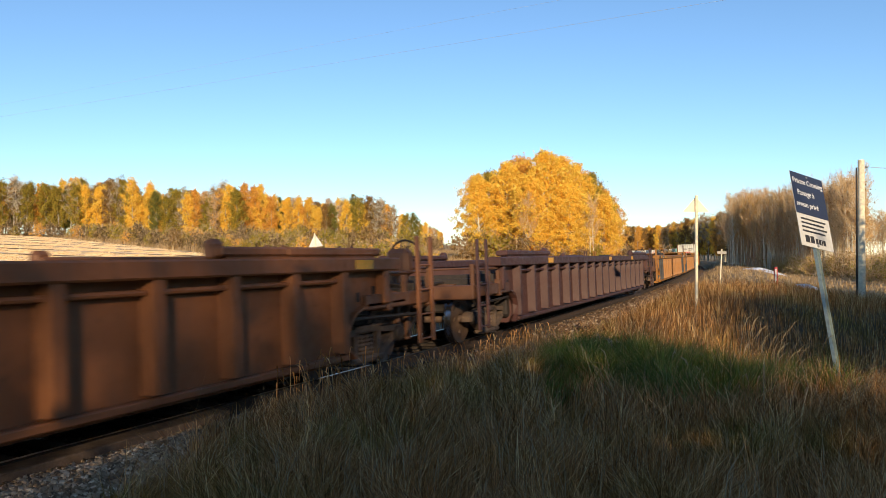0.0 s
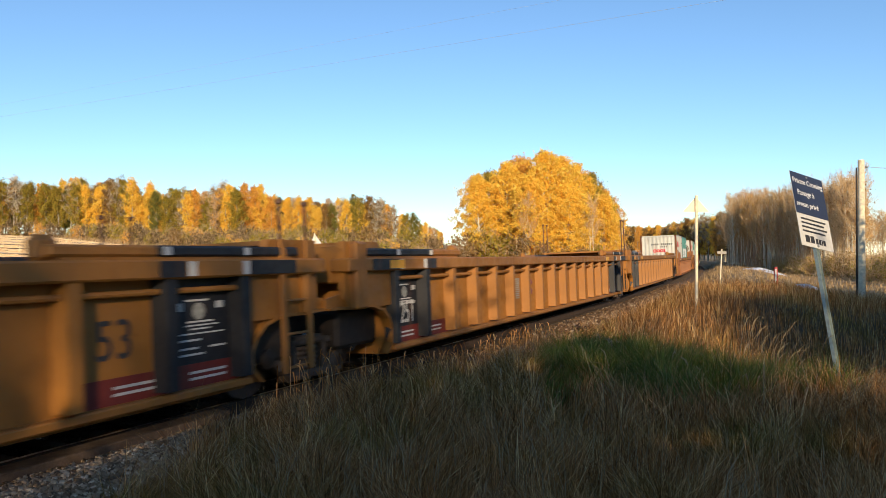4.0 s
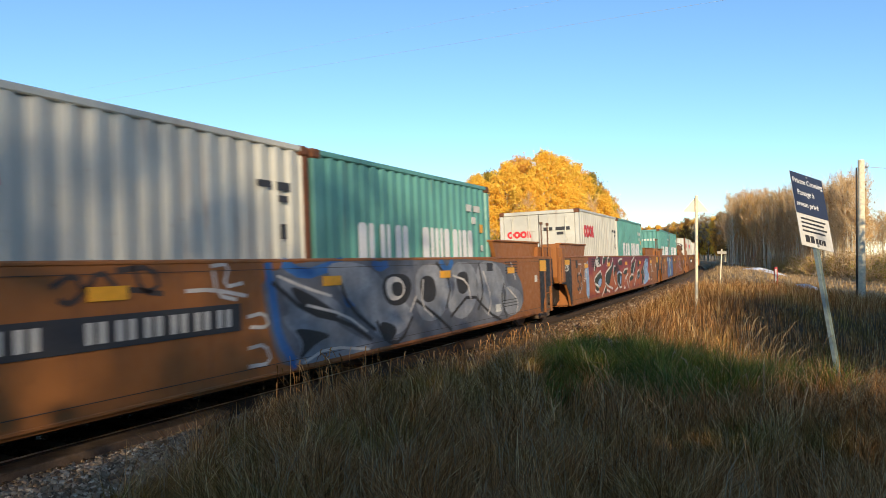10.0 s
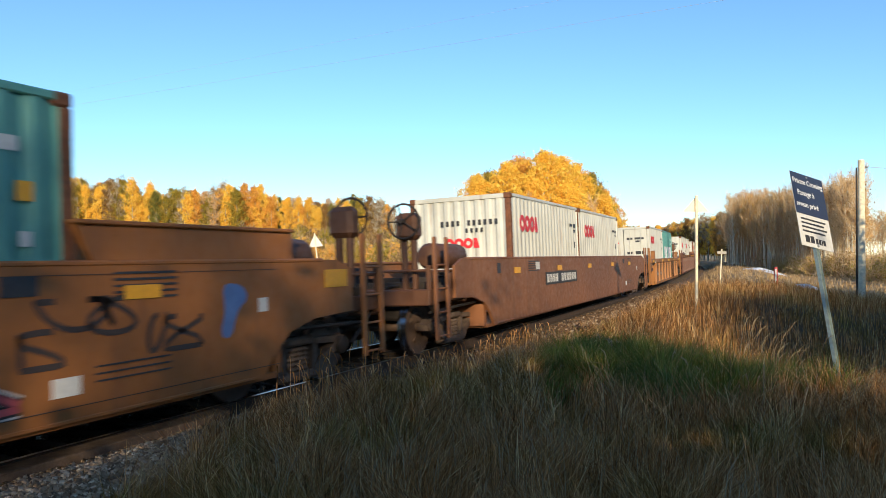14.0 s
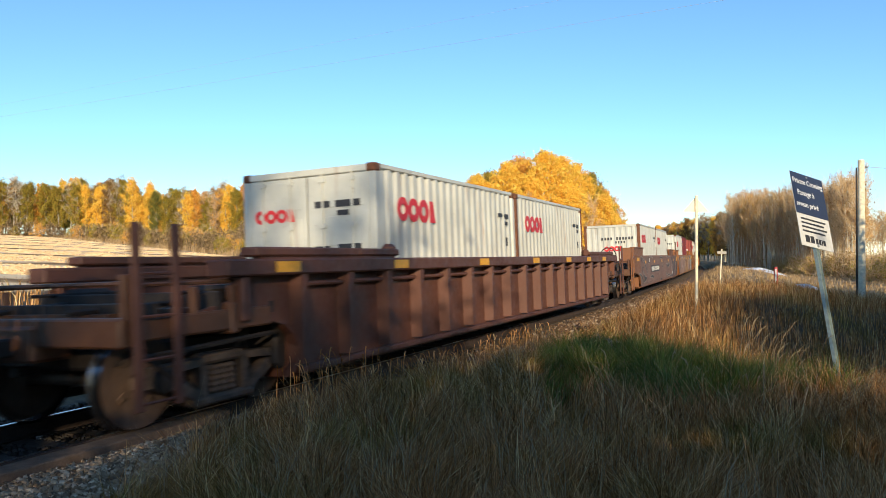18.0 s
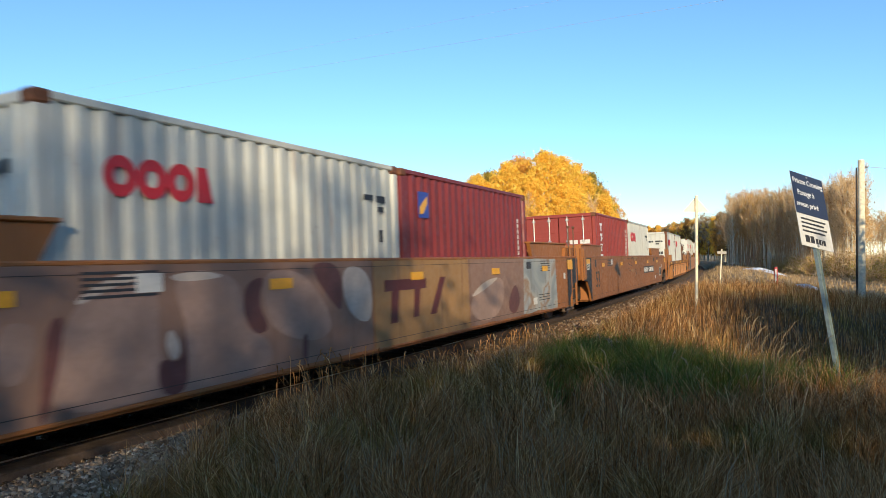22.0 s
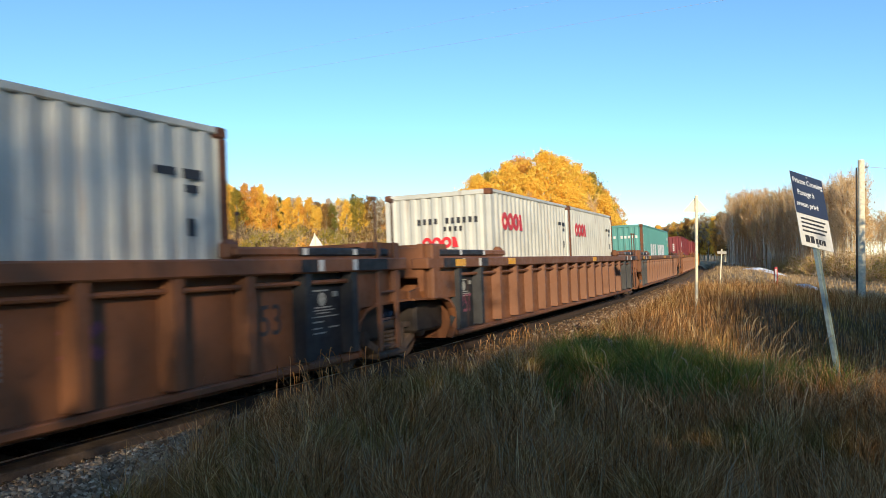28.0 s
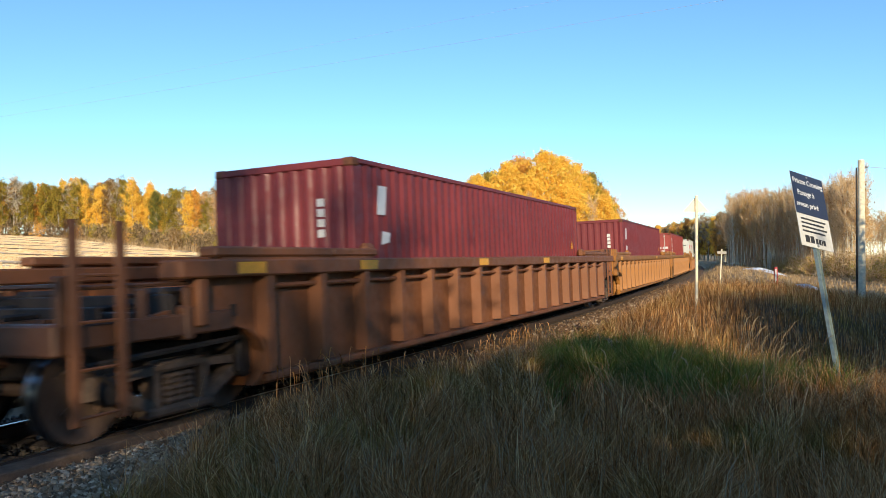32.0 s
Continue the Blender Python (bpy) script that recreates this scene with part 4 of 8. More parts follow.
        rod_me = r.mesh("lock_bar", M["steel"] if mat.name.startswith("red") else mat)
    return frame_me, side_me, roof_me, end_me, dr, rod_me


def ring(y, z, ry, rz, thick, n=18, gap=0.0):
    s = []
    a0, a1 = gap, 2 * math.pi - gap
    for i in range(n):
        t, u = a0 + (a1 - a0) * i / n, a0 + (a1 - a0) * (i + 1) / n
        s.append([(y + ry * math.cos(t), z + rz * math.sin(t)), (y + ry * math.cos(u), z + rz * math.sin(u)), (y + (ry - thick) * math.cos(u), z + (rz - thick) * math.sin(u)), (y + (ry - thick) * math.cos(t), z + (rz - thick) * math.sin(t))])
    return s


def flat(polys, mat, name, x=0.0):
    s = Shape()
    for p in polys:
        s.prism(p, "x", x - 0.002, x + 0.003)
    return s.mesh(name, mat)


def emblem(parent, h, at):
    """Red plain shapes in a row, h high, from y = 0: three heavy rings and a wedge."""
    w = h * 0.98
    rnd = shared(("ring", h), lambda: flat(ring(0, h / 2, w * 0.53, h * 0.53, h * 0.30), M["logo_red"], "logo"))
    wedge = shared(("wedge", h), lambda: flat([[(0, 0), (h * 0.62, 0), (h * 0.36, h * 1.0), (0, h * 1.0)]], M["logo_red"], "logo"))
    first = part("logo", rnd, parent, at @ Matrix.Translation((0, w * 0.5, 0)), "red shapes of a shipping emblem")
    for k, me in ((1.0, rnd), (2.0, rnd)):
        part("logo_piece", me, first, (0, w * k * 1.04, 0))
    part("logo_piece", wedge, first, (0, w * 2.70, 0))


def tall_bars(y, z, h, widths, gap, span):
    k = span / (sum(abs(w) for w in widths) + gap * (len(widths) - 1))
    widths, gap, out = [w * k for w in widths], gap * k, []
    for w in widths:
        if w > 0:
            out.append([(y, z), (y + w, z), (y + w, z + h * 0.93), (y + w * 0.8, z + h), (y + w * 0.2, z + h), (y, z + h * 0.93)])
        y += abs(w) + gap
    return out


def container(kind, length, sigma, lift=0.40, doors=False, post=None, label="", size=0):
    mat = M["box_" + kind]
    post_m = M[post] if post else mat
    c = tagged(new("shipping_container"), label, "container", "containers on the train")
    fr, sd, rf, en, dr, rod = shared(("box", kind, length, doors, post), lambda: box_meshes(length, mat, post_m, doors))
    for n, me in (("frame", fr), *(("side_panel", e) for e in sd), ("roof", rf), *(("end_panel", e) for e in en), ("door", dr), ("lock_bar", rod)):
        if me:
            part(n, me, c)
    L, X = length / 2, 1.212
    if kind == "white":
        emblem(c, 0.36, pose(X, -L + 0.67, 1.77))
        if doors:
            emblem(c, 0.20, pose(-0.98, -L - 0.003, 1.80, 0, 0, -90))
            part("stencil", shared("doorsten", lambda: bars([(0.15, 0.42, 1.98, 2.08), (0.52, 0.95, 1.98, 2.08), (0.55, 0.75, 1.85, 1.93), (0.15, 0.40, 1.28, 1.40), (0.55, 0.95, 1.26, 1.42)]).mesh("stencil", M["ink"])), c, pose(0.0, -L - 0.003, 0, 0, 0, -90))
            part("sticker", shared("bluespot", lambda: flat([[(0.09 * math.cos(t), 0.09 * math.sin(t)) for t in np.linspace(0, 6.0, 12)]], M["blue_mark"], "sticker")), c, pose(-0.62, -L - 0.003, 1.25, 0, 0, -90))
        else:
            emblem(c, 0.22, pose(-0.35, -L + 0.004, 1.42, 0, 0, -90))
            part("stencil", shared("endsten", lambda: bars([(-0.45 + 0.13 * k, -0.38 + 0.13 * k, 1.92, 2.04) for k in range(11) if k != 4] + [(0.15 + 0.12 * k, 0.21 + 0.12 * k, 1.76, 1.86) for k in range(4)]).mesh("stencil", M["ink"])), c, pose(0, -L + 0.004, 0, 0, 0, -90))
        part("stencil", shared(("sidesten", L), lambda: bars([(L - 1.0, L - 0.75, 2.02, 2.10), (L - 0.65, L - 0.4, 2.0, 2.10), (L - 0.62, L - 0.45, 1.86, 1.94), (L - 0.6, L - 0.5, 1.42, 1.60)]).mesh("stencil", M["ink"])), c, (X, 0, 0))
    elif kind == "green":
        z0 = 1.03 if length < 8 else 1.10
        wd = [0.17, 0.10, -0.04, 0.10, 0.07, -0.03, 0.13, 0.12, -0.30, 0.18, 0.09, 0.09, 0.08, 0.15, -0.02, 0.15, 0.08, 0.13, 0.16]
        first = None
        for k, poly in enumerate(tall_bars(-1.97 if length < 8 else -3.1, z0, 0.66, wd, 0.055, 4.07 if length < 8 else 6.4)):
            bar = shared(("ch", L, k), lambda: flat([poly], M["logo_white"], "logo"))
            if first is None:
                first = part("logo", bar, c, (X, 0, 0), "white bars of a shipping name")
            else:
                part("logo_bar", bar, first)
        part("stencil", shared(("gsten", L), lambda: bars([(L - 1.15, L - 0.92, 2.05, 2.18), (L - 0.80, L - 0.50, 2.05, 2.17), (L - 0.92, L - 0.72, 1.82, 1.95), (L - 0.5, L - 0.4, 1.3, 1.42)] + [(-L + 0.35, -L + 0.47, 1.2 + 0.17 * q, 1.31 + 0.17 * q) for q in range(6 if length > 8 else 0)]).mesh("stencil", M["white_paint"])), c, (X, 0, 0))
        part("sticker", shared(("gor", L), lambda: bars([(L - 0.52, L - 0.38, 1.66, 1.82)]).mesh("sticker", M["reflect"])), c, (X, 0, 0))
        part("stencil", shared("gend", lambda: bars([(-0.55 + 0.16 * q, -0.45 + 0.16 * q, 1.98, 2.10) for q in range(10) if q != 4]).mesh("stencil", M["white_paint"])), c, pose(0, -L + 0.004, 0, 0, 0, -90))
    elif kind == "maroon":
        if length > 8:
            part("sticker", shared("mwhite", lambda: flat([[(-L + 0.66, 1.82), (-L + 0.90, 1.82), (-L + 0.96, 2.25), (-L + 0.72, 2.25)], [(-L + 0.76, 1.38), (-L + 1.0, 1.42), (-L + 1.04, 1.56), (-L + 0.80, 1.58)]], M["logo_white"], "sticker")), c, (X, 0, 0), "torn white labels")
            part("stencil", shared("mend", lambda: bars([(0.62, 0.74, 0.92 + 0.145 * q, 1.03 + 0.145 * q) for q in range(8) if q != 3]).mesh("stencil", M["white_paint"])), c, pose(0, -L + 0.004, 0, 0, 0, -90))
            part("sticker", shared("mwarn", lambda: flat([[(-0.18, 1.16), (0.10, 1.16), (0.10, 1.26), (-0.02, 1.40), (-0.10, 1.40)]], M["reflect"], "sticker")), c, pose(0, -L + 0.004, 0, 0, 0, -90), "yellow warning label")
            part("sticker", shared("mfar", lambda: flat([[(L - 0.75, 1.4), (L - 0.55, 1.4), (L - 0.65, 1.6)]], M["reflect"], "sticker")), c, (X, 0, 0))
        else:
            part("sticker", shared("mlogo", lambda: bars([(-L + 0.59, -L + 0.97, 1.84, 2.27)]).mesh("logo", M["blue_mark"])), c, (X, 0, 0), "dark blue company plate")
            part("sticker", shared("mlogo2", lambda: flat([[(-L + 0.64, 1.90), (-L + 0.75, 1.90), (-L + 0.92, 2.08), (-L + 0.92, 2.2), (-L + 0.64, 2.02)]], M["reflect"], "logo")), c, (X + 0.005, 0, 0))
            part("stencil", shared("msten", lambda: bars([(L - 0.62, L - 0.54, 0.98 + 0.12 * q, 1.07 + 0.12 * q) for q in range(9)]).mesh("stencil", M["white_paint"])), c, (X, 0, 0))
    elif kind == "red":
        rows = []
        for q in range(4):
            z = 2.02 - q * 0.34
            rows += [(-L + 0.68, -L + 1.04, z + 0.17, z + 0.25), (-L + 0.80, -L + 0.92, z, z + 0.17)] + ([(-L + 0.92, -L + 1.04, z + 0.06, z + 0.12)] if q in (1,) else [])
        part("logo", shared(("rlogo", L), lambda: bars(rows).mesh("logo", M["logo_white"])), c, (X, 0, 0), "white bars of a leasing mark")
        part("stencil", shared(("rsten", L), lambda: bars([(L - 0.62 + 0.2 * p, L - 0.54 + 0.2 * p, 0.95 + 0.16 * q, 1.07 + 0.16 * q) for q in range(8) for p in (0, 1)]).mesh("stencil", M["white_paint"])), c, (X, 0, 0))
        part("stencil", shared("rend", lambda: bars([(-1.0, -0.62, 1.42, 1.52), (0.36, 0.62, 1.60, 1.73), (0.70, 1.02, 1.60, 1.73), (0.62, 0.82, 1.40, 1.50), (-0.45, -0.3, 1.2, 1.28), (0.5, 0.9, 1.14, 1.24)]).mesh("stencil", M["white_paint"])), c, pose(0, -L - 0.003, 0, 0, 0, -90))
        part("sticker", shared("rblue", lambda: bars([(-0.48, -0.34, 1.42, 1.55)]).mesh("sticker", M["blue_mark"])), c, pose(0, -L - 0.003, 0, 0, 0, -90))
    return c


# ---- the train ----
RIDING = []


def ride(ob, sigma, lift=0.0):
    RIDING.append((ob, sigma, lift))
    return ob


T_RIB = "steel well car with ribbed sides"
P_END = (-7.6, -6.0, -2.2, 3.0, 6.2)
ride(rib_car(-0.15, M["rib_dark"], (False, True), plates=(1.5, 8.6), wheel=(False, True), label="weathered orange brown ribbed well car, empty"), -0.15)
ride(rib_car(22.95, M["rib_maroon"], (True, True), plates=(-6.0, 1.2, 5.4), wheel=(False, True), label="dark maroon ribbed well car, empty"), 22.95)
ride(rib_car(46.3, M["rib_yellow"], (True, False), black=(-1, 1), info=3.2, number=-5.71, trim=M["black"], big="53", red=True, plates=(-8.3, -5.9), rods=(0, 0.5), label="yellow ochre ribbed well car with black end panels, empty"), 46.3)
ride(rib_car(65.9, M["rib_yellow"], (False, False), black=(-1, 1), info=-2.6, trim=M["black"], big="53", red=True, plates=(-8.3, 6.0), rods=(0, 1.1), label="yellow ochre ribbed well car with black end panels, empty"), 65.9)
ride(rib_car(85.4, M["rib_yellow"], (False, True), black=(-1,), info=-2.6, number=3.26, trim=M["black"], big="53", red=True, plates=(-8.3, -6.2, 3.0), wheel=(False, False), label="yellow ochre ribbed well car with black end panels, empty"), 85.4)
ride(low_car(106.95, M["low_orange"], 1.42, "weathered orange low-sided well car carrying two short containers"), 106.95)
ride(smooth_car(128.6, M["smooth_orange"], (True, False), "orange smooth-sided well car sprayed with grey graffiti", number=(-5.2, -1.7, 0.88, 1.16)), 128.6)
ride(smooth_car(148.1, M["smooth_orange"], (False, False), "orange smooth-sided well car covered in red graffiti"), 148.1)
ride(smooth_car(167.5, M["smooth_orange"], (False, True), "orange smooth-sided well car with blue bubble graffiti", wheel=(False, True)), 167.5)
ride(smooth_car(190.45, M["smooth_brown"], (True, True), "brown smooth-sided well car, paint worn", number=(-4.6, -1.6, 0.95, 1.25), big="", hood=False, black=False, wheel=(True, False)), 190.45)
ride(low_car(211.35, M["low_ochre"], 1.46, "weathered ochre low-sided well car carrying two short containers"), 211.35)
ride(rib_car(232.95, M["rib_purple"], (True, True), plates=(-8.6, -5.9, -2.6, 0.6, 3.4, 5.6, 7.6), wheel=(False, True), label="purple brown ribbed well car carrying two white containers"), 232.95)
ride(smooth_car(256.2, M["smooth_brown"], (True, False), "brown smooth-sided well car with sprayed swirls", number=(-4.63, -1.31, 0.86, 1.17)), 256.2)
ride(smooth_car(276.0, M["smooth_orange"], (False, False), "tan smooth-sided well car with faded sprayed pictures"), 276.0)
ride(smooth_car(295.5, M["smooth_orange"], (False, True), "brown smooth-sided well car with dark scrawls", number=(2.1, 5.2, 0.87, 1.16), frame_mark=True), 295.5)
ride(low_car(317.1, M["low_ochre"], 1.27, "weathered ochre low-sided well car carrying two white containers"), 317.1)
ride(rib_car(338.6, M["rib_brown"], (True, False), black=(-1, 1), info=3.2, trim=M["black"], big="53", plates=(-6.0, -0.9, 0.1, 3.0), rods=(0, 0.68), wheel=(True, False), label="rust brown ribbed well car with dark end panels"), 338.6)
ride(rib_car(358.3, M["rib_brown"], (False, False), black=(-1, 1), trim=M["black"], plates=(-8.3, -5.6, 2.0), rods=(0, 0.68), label="rust brown ribbed well car with dark end panels"), 358.3)
ride(rib_car(378.0, M["rib_brown"], (False, True), black=(-1,), trim=M["black"], big="53", plates=(-8.3, -6.0, 0.2, 0.9, 4.0), label="rust brown ribbed well car with dark end panels"), 378.0)
ride(rib_car(401.6, M["rib_dark"], (True, False), big="53", plates=(-8.6, -6.2, -2.0, 2.0), label="orange brown ribbed well car carrying a long maroon container"), 401.6)
ride(rib_car(421.1, M["rib_yellow"], (False, False), plates=(-8.3, 2.0), label="yellow ochre ribbed well car carrying a long maroon container"), 421.1)
ride(rib_car(440.6, M["rib_yellow"], (False, True), plates=(-8.3, 2.0), label="yellow ochre ribbed well car carrying a red container"), 440.6)
ride(low_car(462.3, M["low_ochre"], 1.42, "ochre low-sided well car carrying white containers"), 462.3)

LOADS = [
    (106.95, "white", "green", (False, "rusty"), (False, None)),
    (128.6, "white", "green", (False, "rusty"), (False, None)),
    (148.1, "white", "green", (True, None), (False, None)),
    (167.45, "green", "green", (False, None), (False, "rusty")),
    (190.4, "white", "white", (False, "rusty"), (False, None)),
    (211.35, "white", "green", (True, None), (False, None)),
    (233.0, "white", "white", (True, None), (False, "rusty")),
    (256.4, "white", "white", (False, "rusty"), (False, None)),
    (276.0, "white", "maroon", (False, None), (False, None)),
    (295.45, "red", "white", (True, None), (False, None)),
    (317.1, "white", "white", (True, "rusty"), (False, "rusty")),
    (338.6, "white", "white", (True, None), (False, "rusty")),
    (358.5, "white", "white", (False, None), (False, "rusty")),
    (462.3, "white", "white", (True, None), (False, None)),
]
BOX_LABEL = {"white": "dirty white corrugated container with red emblem", "green": "sea green corrugated container with white lettering bars", "maroon": "maroon corrugated container with a small plate", "red": "red corrugated container with white lettering bars"}
for sigma, a, b, (da, pa), (db, pb) in LOADS:
    ride(container(a, 6.058, sigma, doors=da, post=pa, label="short " + BOX_LABEL[a]), sigma - 3.07, 0.44)
    ride(container(b, 6.058, sigma, doors=db, post=pb, label="short " + BOX_LABEL[b]), sigma + 3.07, 0.44)
ride(container("green", 12.192, 378.0, post="rusty", label="long " + BOX_LABEL["green"]), 378.0, 0.44)
ride(container("maroon", 12.192, 401.6, label="long maroon corrugated container with torn labels"), 401.6, 0.44)
ride(container("maroon", 12.192, 421.1, label="long maroon corrugated container with torn labels"), 421.1, 0.44)
ride(container("red", 12.192, 440.6, doors=True, label="long " + BOX_LABEL["red"]), 440.6, 0.44)


# ---- trees ----
rng = np.random.default_rng(7)


def leaf_soup(centres, size, flatness=0.0, squash=1.0):
    """Small four-cornered leaves turned every way about the centres."""
    n = len(centres)
    a = rng.normal(size=(n, 3))
    a /= np.linalg.norm(a, axis=1, keepdims=True)
    b = rng.normal(size=(n, 3))
    b -= a * np.sum(a * b, 1, keepdims=True)
    b /= np.linalg.norm(b, axis=1, keepdims=True)
    s = size * rng.uniform(0.6, 1.35, (n, 1))
    w = s * rng.uniform(0.45, 0.8, (n, 1))
    v = np.stack([centres - a * s * 0.5, centres + b * w * 0.5, centres + a * s * 0.5, centres - b * w * 0.5], 1).reshape(-1, 3)
    return v, np.arange(4 * n).reshape(n, 4)


def limb(s, p, q, r0, r1, bend=0.3, n=6, seg=3):
    p, q = Vector(p), Vector(q)
    last = p
    side_way = Vector(rng.normal(size=3)) * bend
    for i in range(1, seg + 1):
        t = i / seg
        cur = p.lerp(q, t) + side_way * math.sin(t * math.pi) * (q - p).length * 0.3
        s.rod(last, cur, r0 + (r1 - r0) * (i - 1) / seg, n, r0 + (r1 - r0) * t)
        last = cur
    return last


def make_tree(h, spread_r, low, leaves, leaf, bark, foliage, clumps=26, bare=0.0, twig=None, full=1.0, stems=1):
    """Trunk and crown meshes. low: where the crown begins, as a share of the height."""
    s = Shape()
    tips = []
    for st in range(stems):
        lean = Vector((rng.normal() * 0.04 * h, rng.normal() * 0.04 * h, 0)) + (Vector((rng.normal(), rng.normal(), 0)) * spread_r * 0.35 if stems > 1 else Vector((0, 0, 0)))
        foot = Vector((rng.normal() * 0.3, rng.normal() * 0.3, -0.4)) if stems > 1 else Vector((0, 0, -0.4))
        hh = h * rng.uniform(0.8, 1.0) if stems > 1 else h
        top = lean + Vector((0, 0, hh * 0.96))
        r0 = 0.011 * h + 0.03
        limb(s, foot, top, r0, 0.02, 0.08, 7, 5)
        for k in range(clumps):
            t = low + (1 - low) * (k + rng.uniform(0, 1)) / clumps
            z = hh * t
            env = spread_r * math.sin(math.pi * min(1, max(0.06, ((t - low) / (1 - low)) ** 0.75 * 0.93 + 0.05))) ** 0.7 * rng.uniform(0.45, 1.1)
            ang = k * 2.399 + rng.uniform(-0.5, 0.5)
            base = foot.lerp(top, max(0.05, t - 0.10))
            tip = base + Vector((math.cos(ang) * env, math.sin(ang) * env, hh * 0.10 + 0.25 * env))
            limb(s, base, tip, r0 * 0.38 * (1.15 - t), 0.012, 0.12, 4, 2)
            tips.append((tip, env))
            tips.append((base.lerp(tip, 0.6), env * 0.8))
    trunk = s.mesh("trunk", bark)
    tips_a = np.array([tuple(t) for t, _ in tips])
    env_a = np.array([e for _, e in tips])
    crown = None
    if leaves:
        pick = rng.integers(0, len(tips_a), leaves)
        sig = (0.22 * spread_r * full * rng.uniform(0.6, 1.2, (len(tips_a), 1)) * np.array([[1, 1, 0.85]]))[pick]
        c = tips_a[pick] + rng.normal(size=(leaves, 3)) * sig
        v, q = leaf_soup(c, leaf)
        crown = soup("crown", v, q, foliage)
    if twig:
        count, tl, tw = twig
        pick = rng.integers(0, len(tips_a), count)
        p = tips_a[pick] + rng.normal(size=(count, 3)) * 0.17 * spread_r
        d = rng.normal(size=(count, 3)) * np.array([1, 1, 0.6]) + np.array([0, 0, 0.9])
        d /= np.linalg.norm(d, axis=1, keepdims=True)
        e = np.cross(d, rng.normal(size=(count, 3)))
        e /= np.linalg.norm(e, axis=1, keepdims=True)
        ln = tl * rng.uniform(0.5, 1.3, (count, 1))
        v = np.stack([p - e * tw, p + e * tw, p + d * ln + e * tw * 0.4, p + d * ln - e * tw * 0.4], 1).reshape(-1, 3)
        tw_me = soup("branchwork", v, np.arange(4 * count).reshape(count, 4), bark)
        return trunk, crown, tw_me
    return trunk, crown, None


M["bark_pale"] = plain("pale aspen bark", (0.52, 0.45, 0.33), 0.9, 0.35, 3, bump=0.4)
M["bark_white"] = plain("pale grey aspen bark", (0.78, 0.68, 0.52), 0.9, 0.35, 3, bump=0.4)
M["bark_grey"] = plain("grey brown bark", (0.54, 0.38, 0.22), 0.9, 0.35, 3, bump=0.4)
M["gold"] = island_mat("golden aspen leaves", [(0.0, (0.86, 0.50, 0.06)), (0.45, (0.97, 0.63, 0.09)), (0.8, (0.98, 0.74, 0.15)), (1.0, (0.80, 0.60, 0.09))], 0.7, 0.25, 0.35)
M["orange"] = island_mat("orange autumn leaves", [(0.0, (0.66, 0.33, 0.06)), (0.6, (0.88, 0.48, 0.09)), (1.0, (0.80, 0.54, 0.13))], 0.7, 0.25, 0.35)
M["olive"] = island_mat("yellow green leaves", [(0.0, (0.24, 0.21, 0.035)), (0.6, (0.40, 0.30, 0.045)), (1.0, (0.56, 0.36, 0.05))], 0.7, 0.25, 0.3)
M["green"] = island_mat("dull green leaves", [(0.0, (0.16, 0.17, 0.04)), (0.7, (0.24, 0.23, 0.05)), (1.0, (0.36, 0.28, 0.05))], 0.7, 0.25, 0.3)
M["dun"] = island_mat("thin brown leaves", [(0.0, (0.20, 0.12, 0.045)), (0.6, (0.30, 0.17, 0.05)), (1.0, (0.38, 0.22, 0.07))], 0.75, 0.25, 0.2)
M["brush"] = island_mat("brown brushwood and dry weeds", [(0.0, (0.10, 0.065, 0.030)), (0.6, (0.20, 0.13, 0.055)), (1.0, (0.30, 0.20, 0.09))], 0.85, 0.25, 0.15)


def plant(kind, meshes, x, y, scale=1.0, turn=None, label="", z=None, tall=1.0):
    t = tagged(new(kind), label, "tree" if "tree" in kind or kind in ("aspen", "birch") else "bush")
    zz = float(ground_z(x, y)) if z is None else z
    t.matrix_basis = pose(x, y, zz, 0, 0, rng.uniform(0, 360) if turn is None else turn) @ Matrix.Diagonal((scale, scale, scale * tall, 1))
    for n, me in zip(("trunk", "crown", "branchwork"), meshes):
        if me:
            part(n, me, t)
    return t


def place(px, depth):
    """A spot on the plan: px metres to the right of the line of sight at that depth."""
    c, s = math.cos(AIM), math.sin(AIM)
    return EYE.x - s * depth + px * c, c * depth + px * s


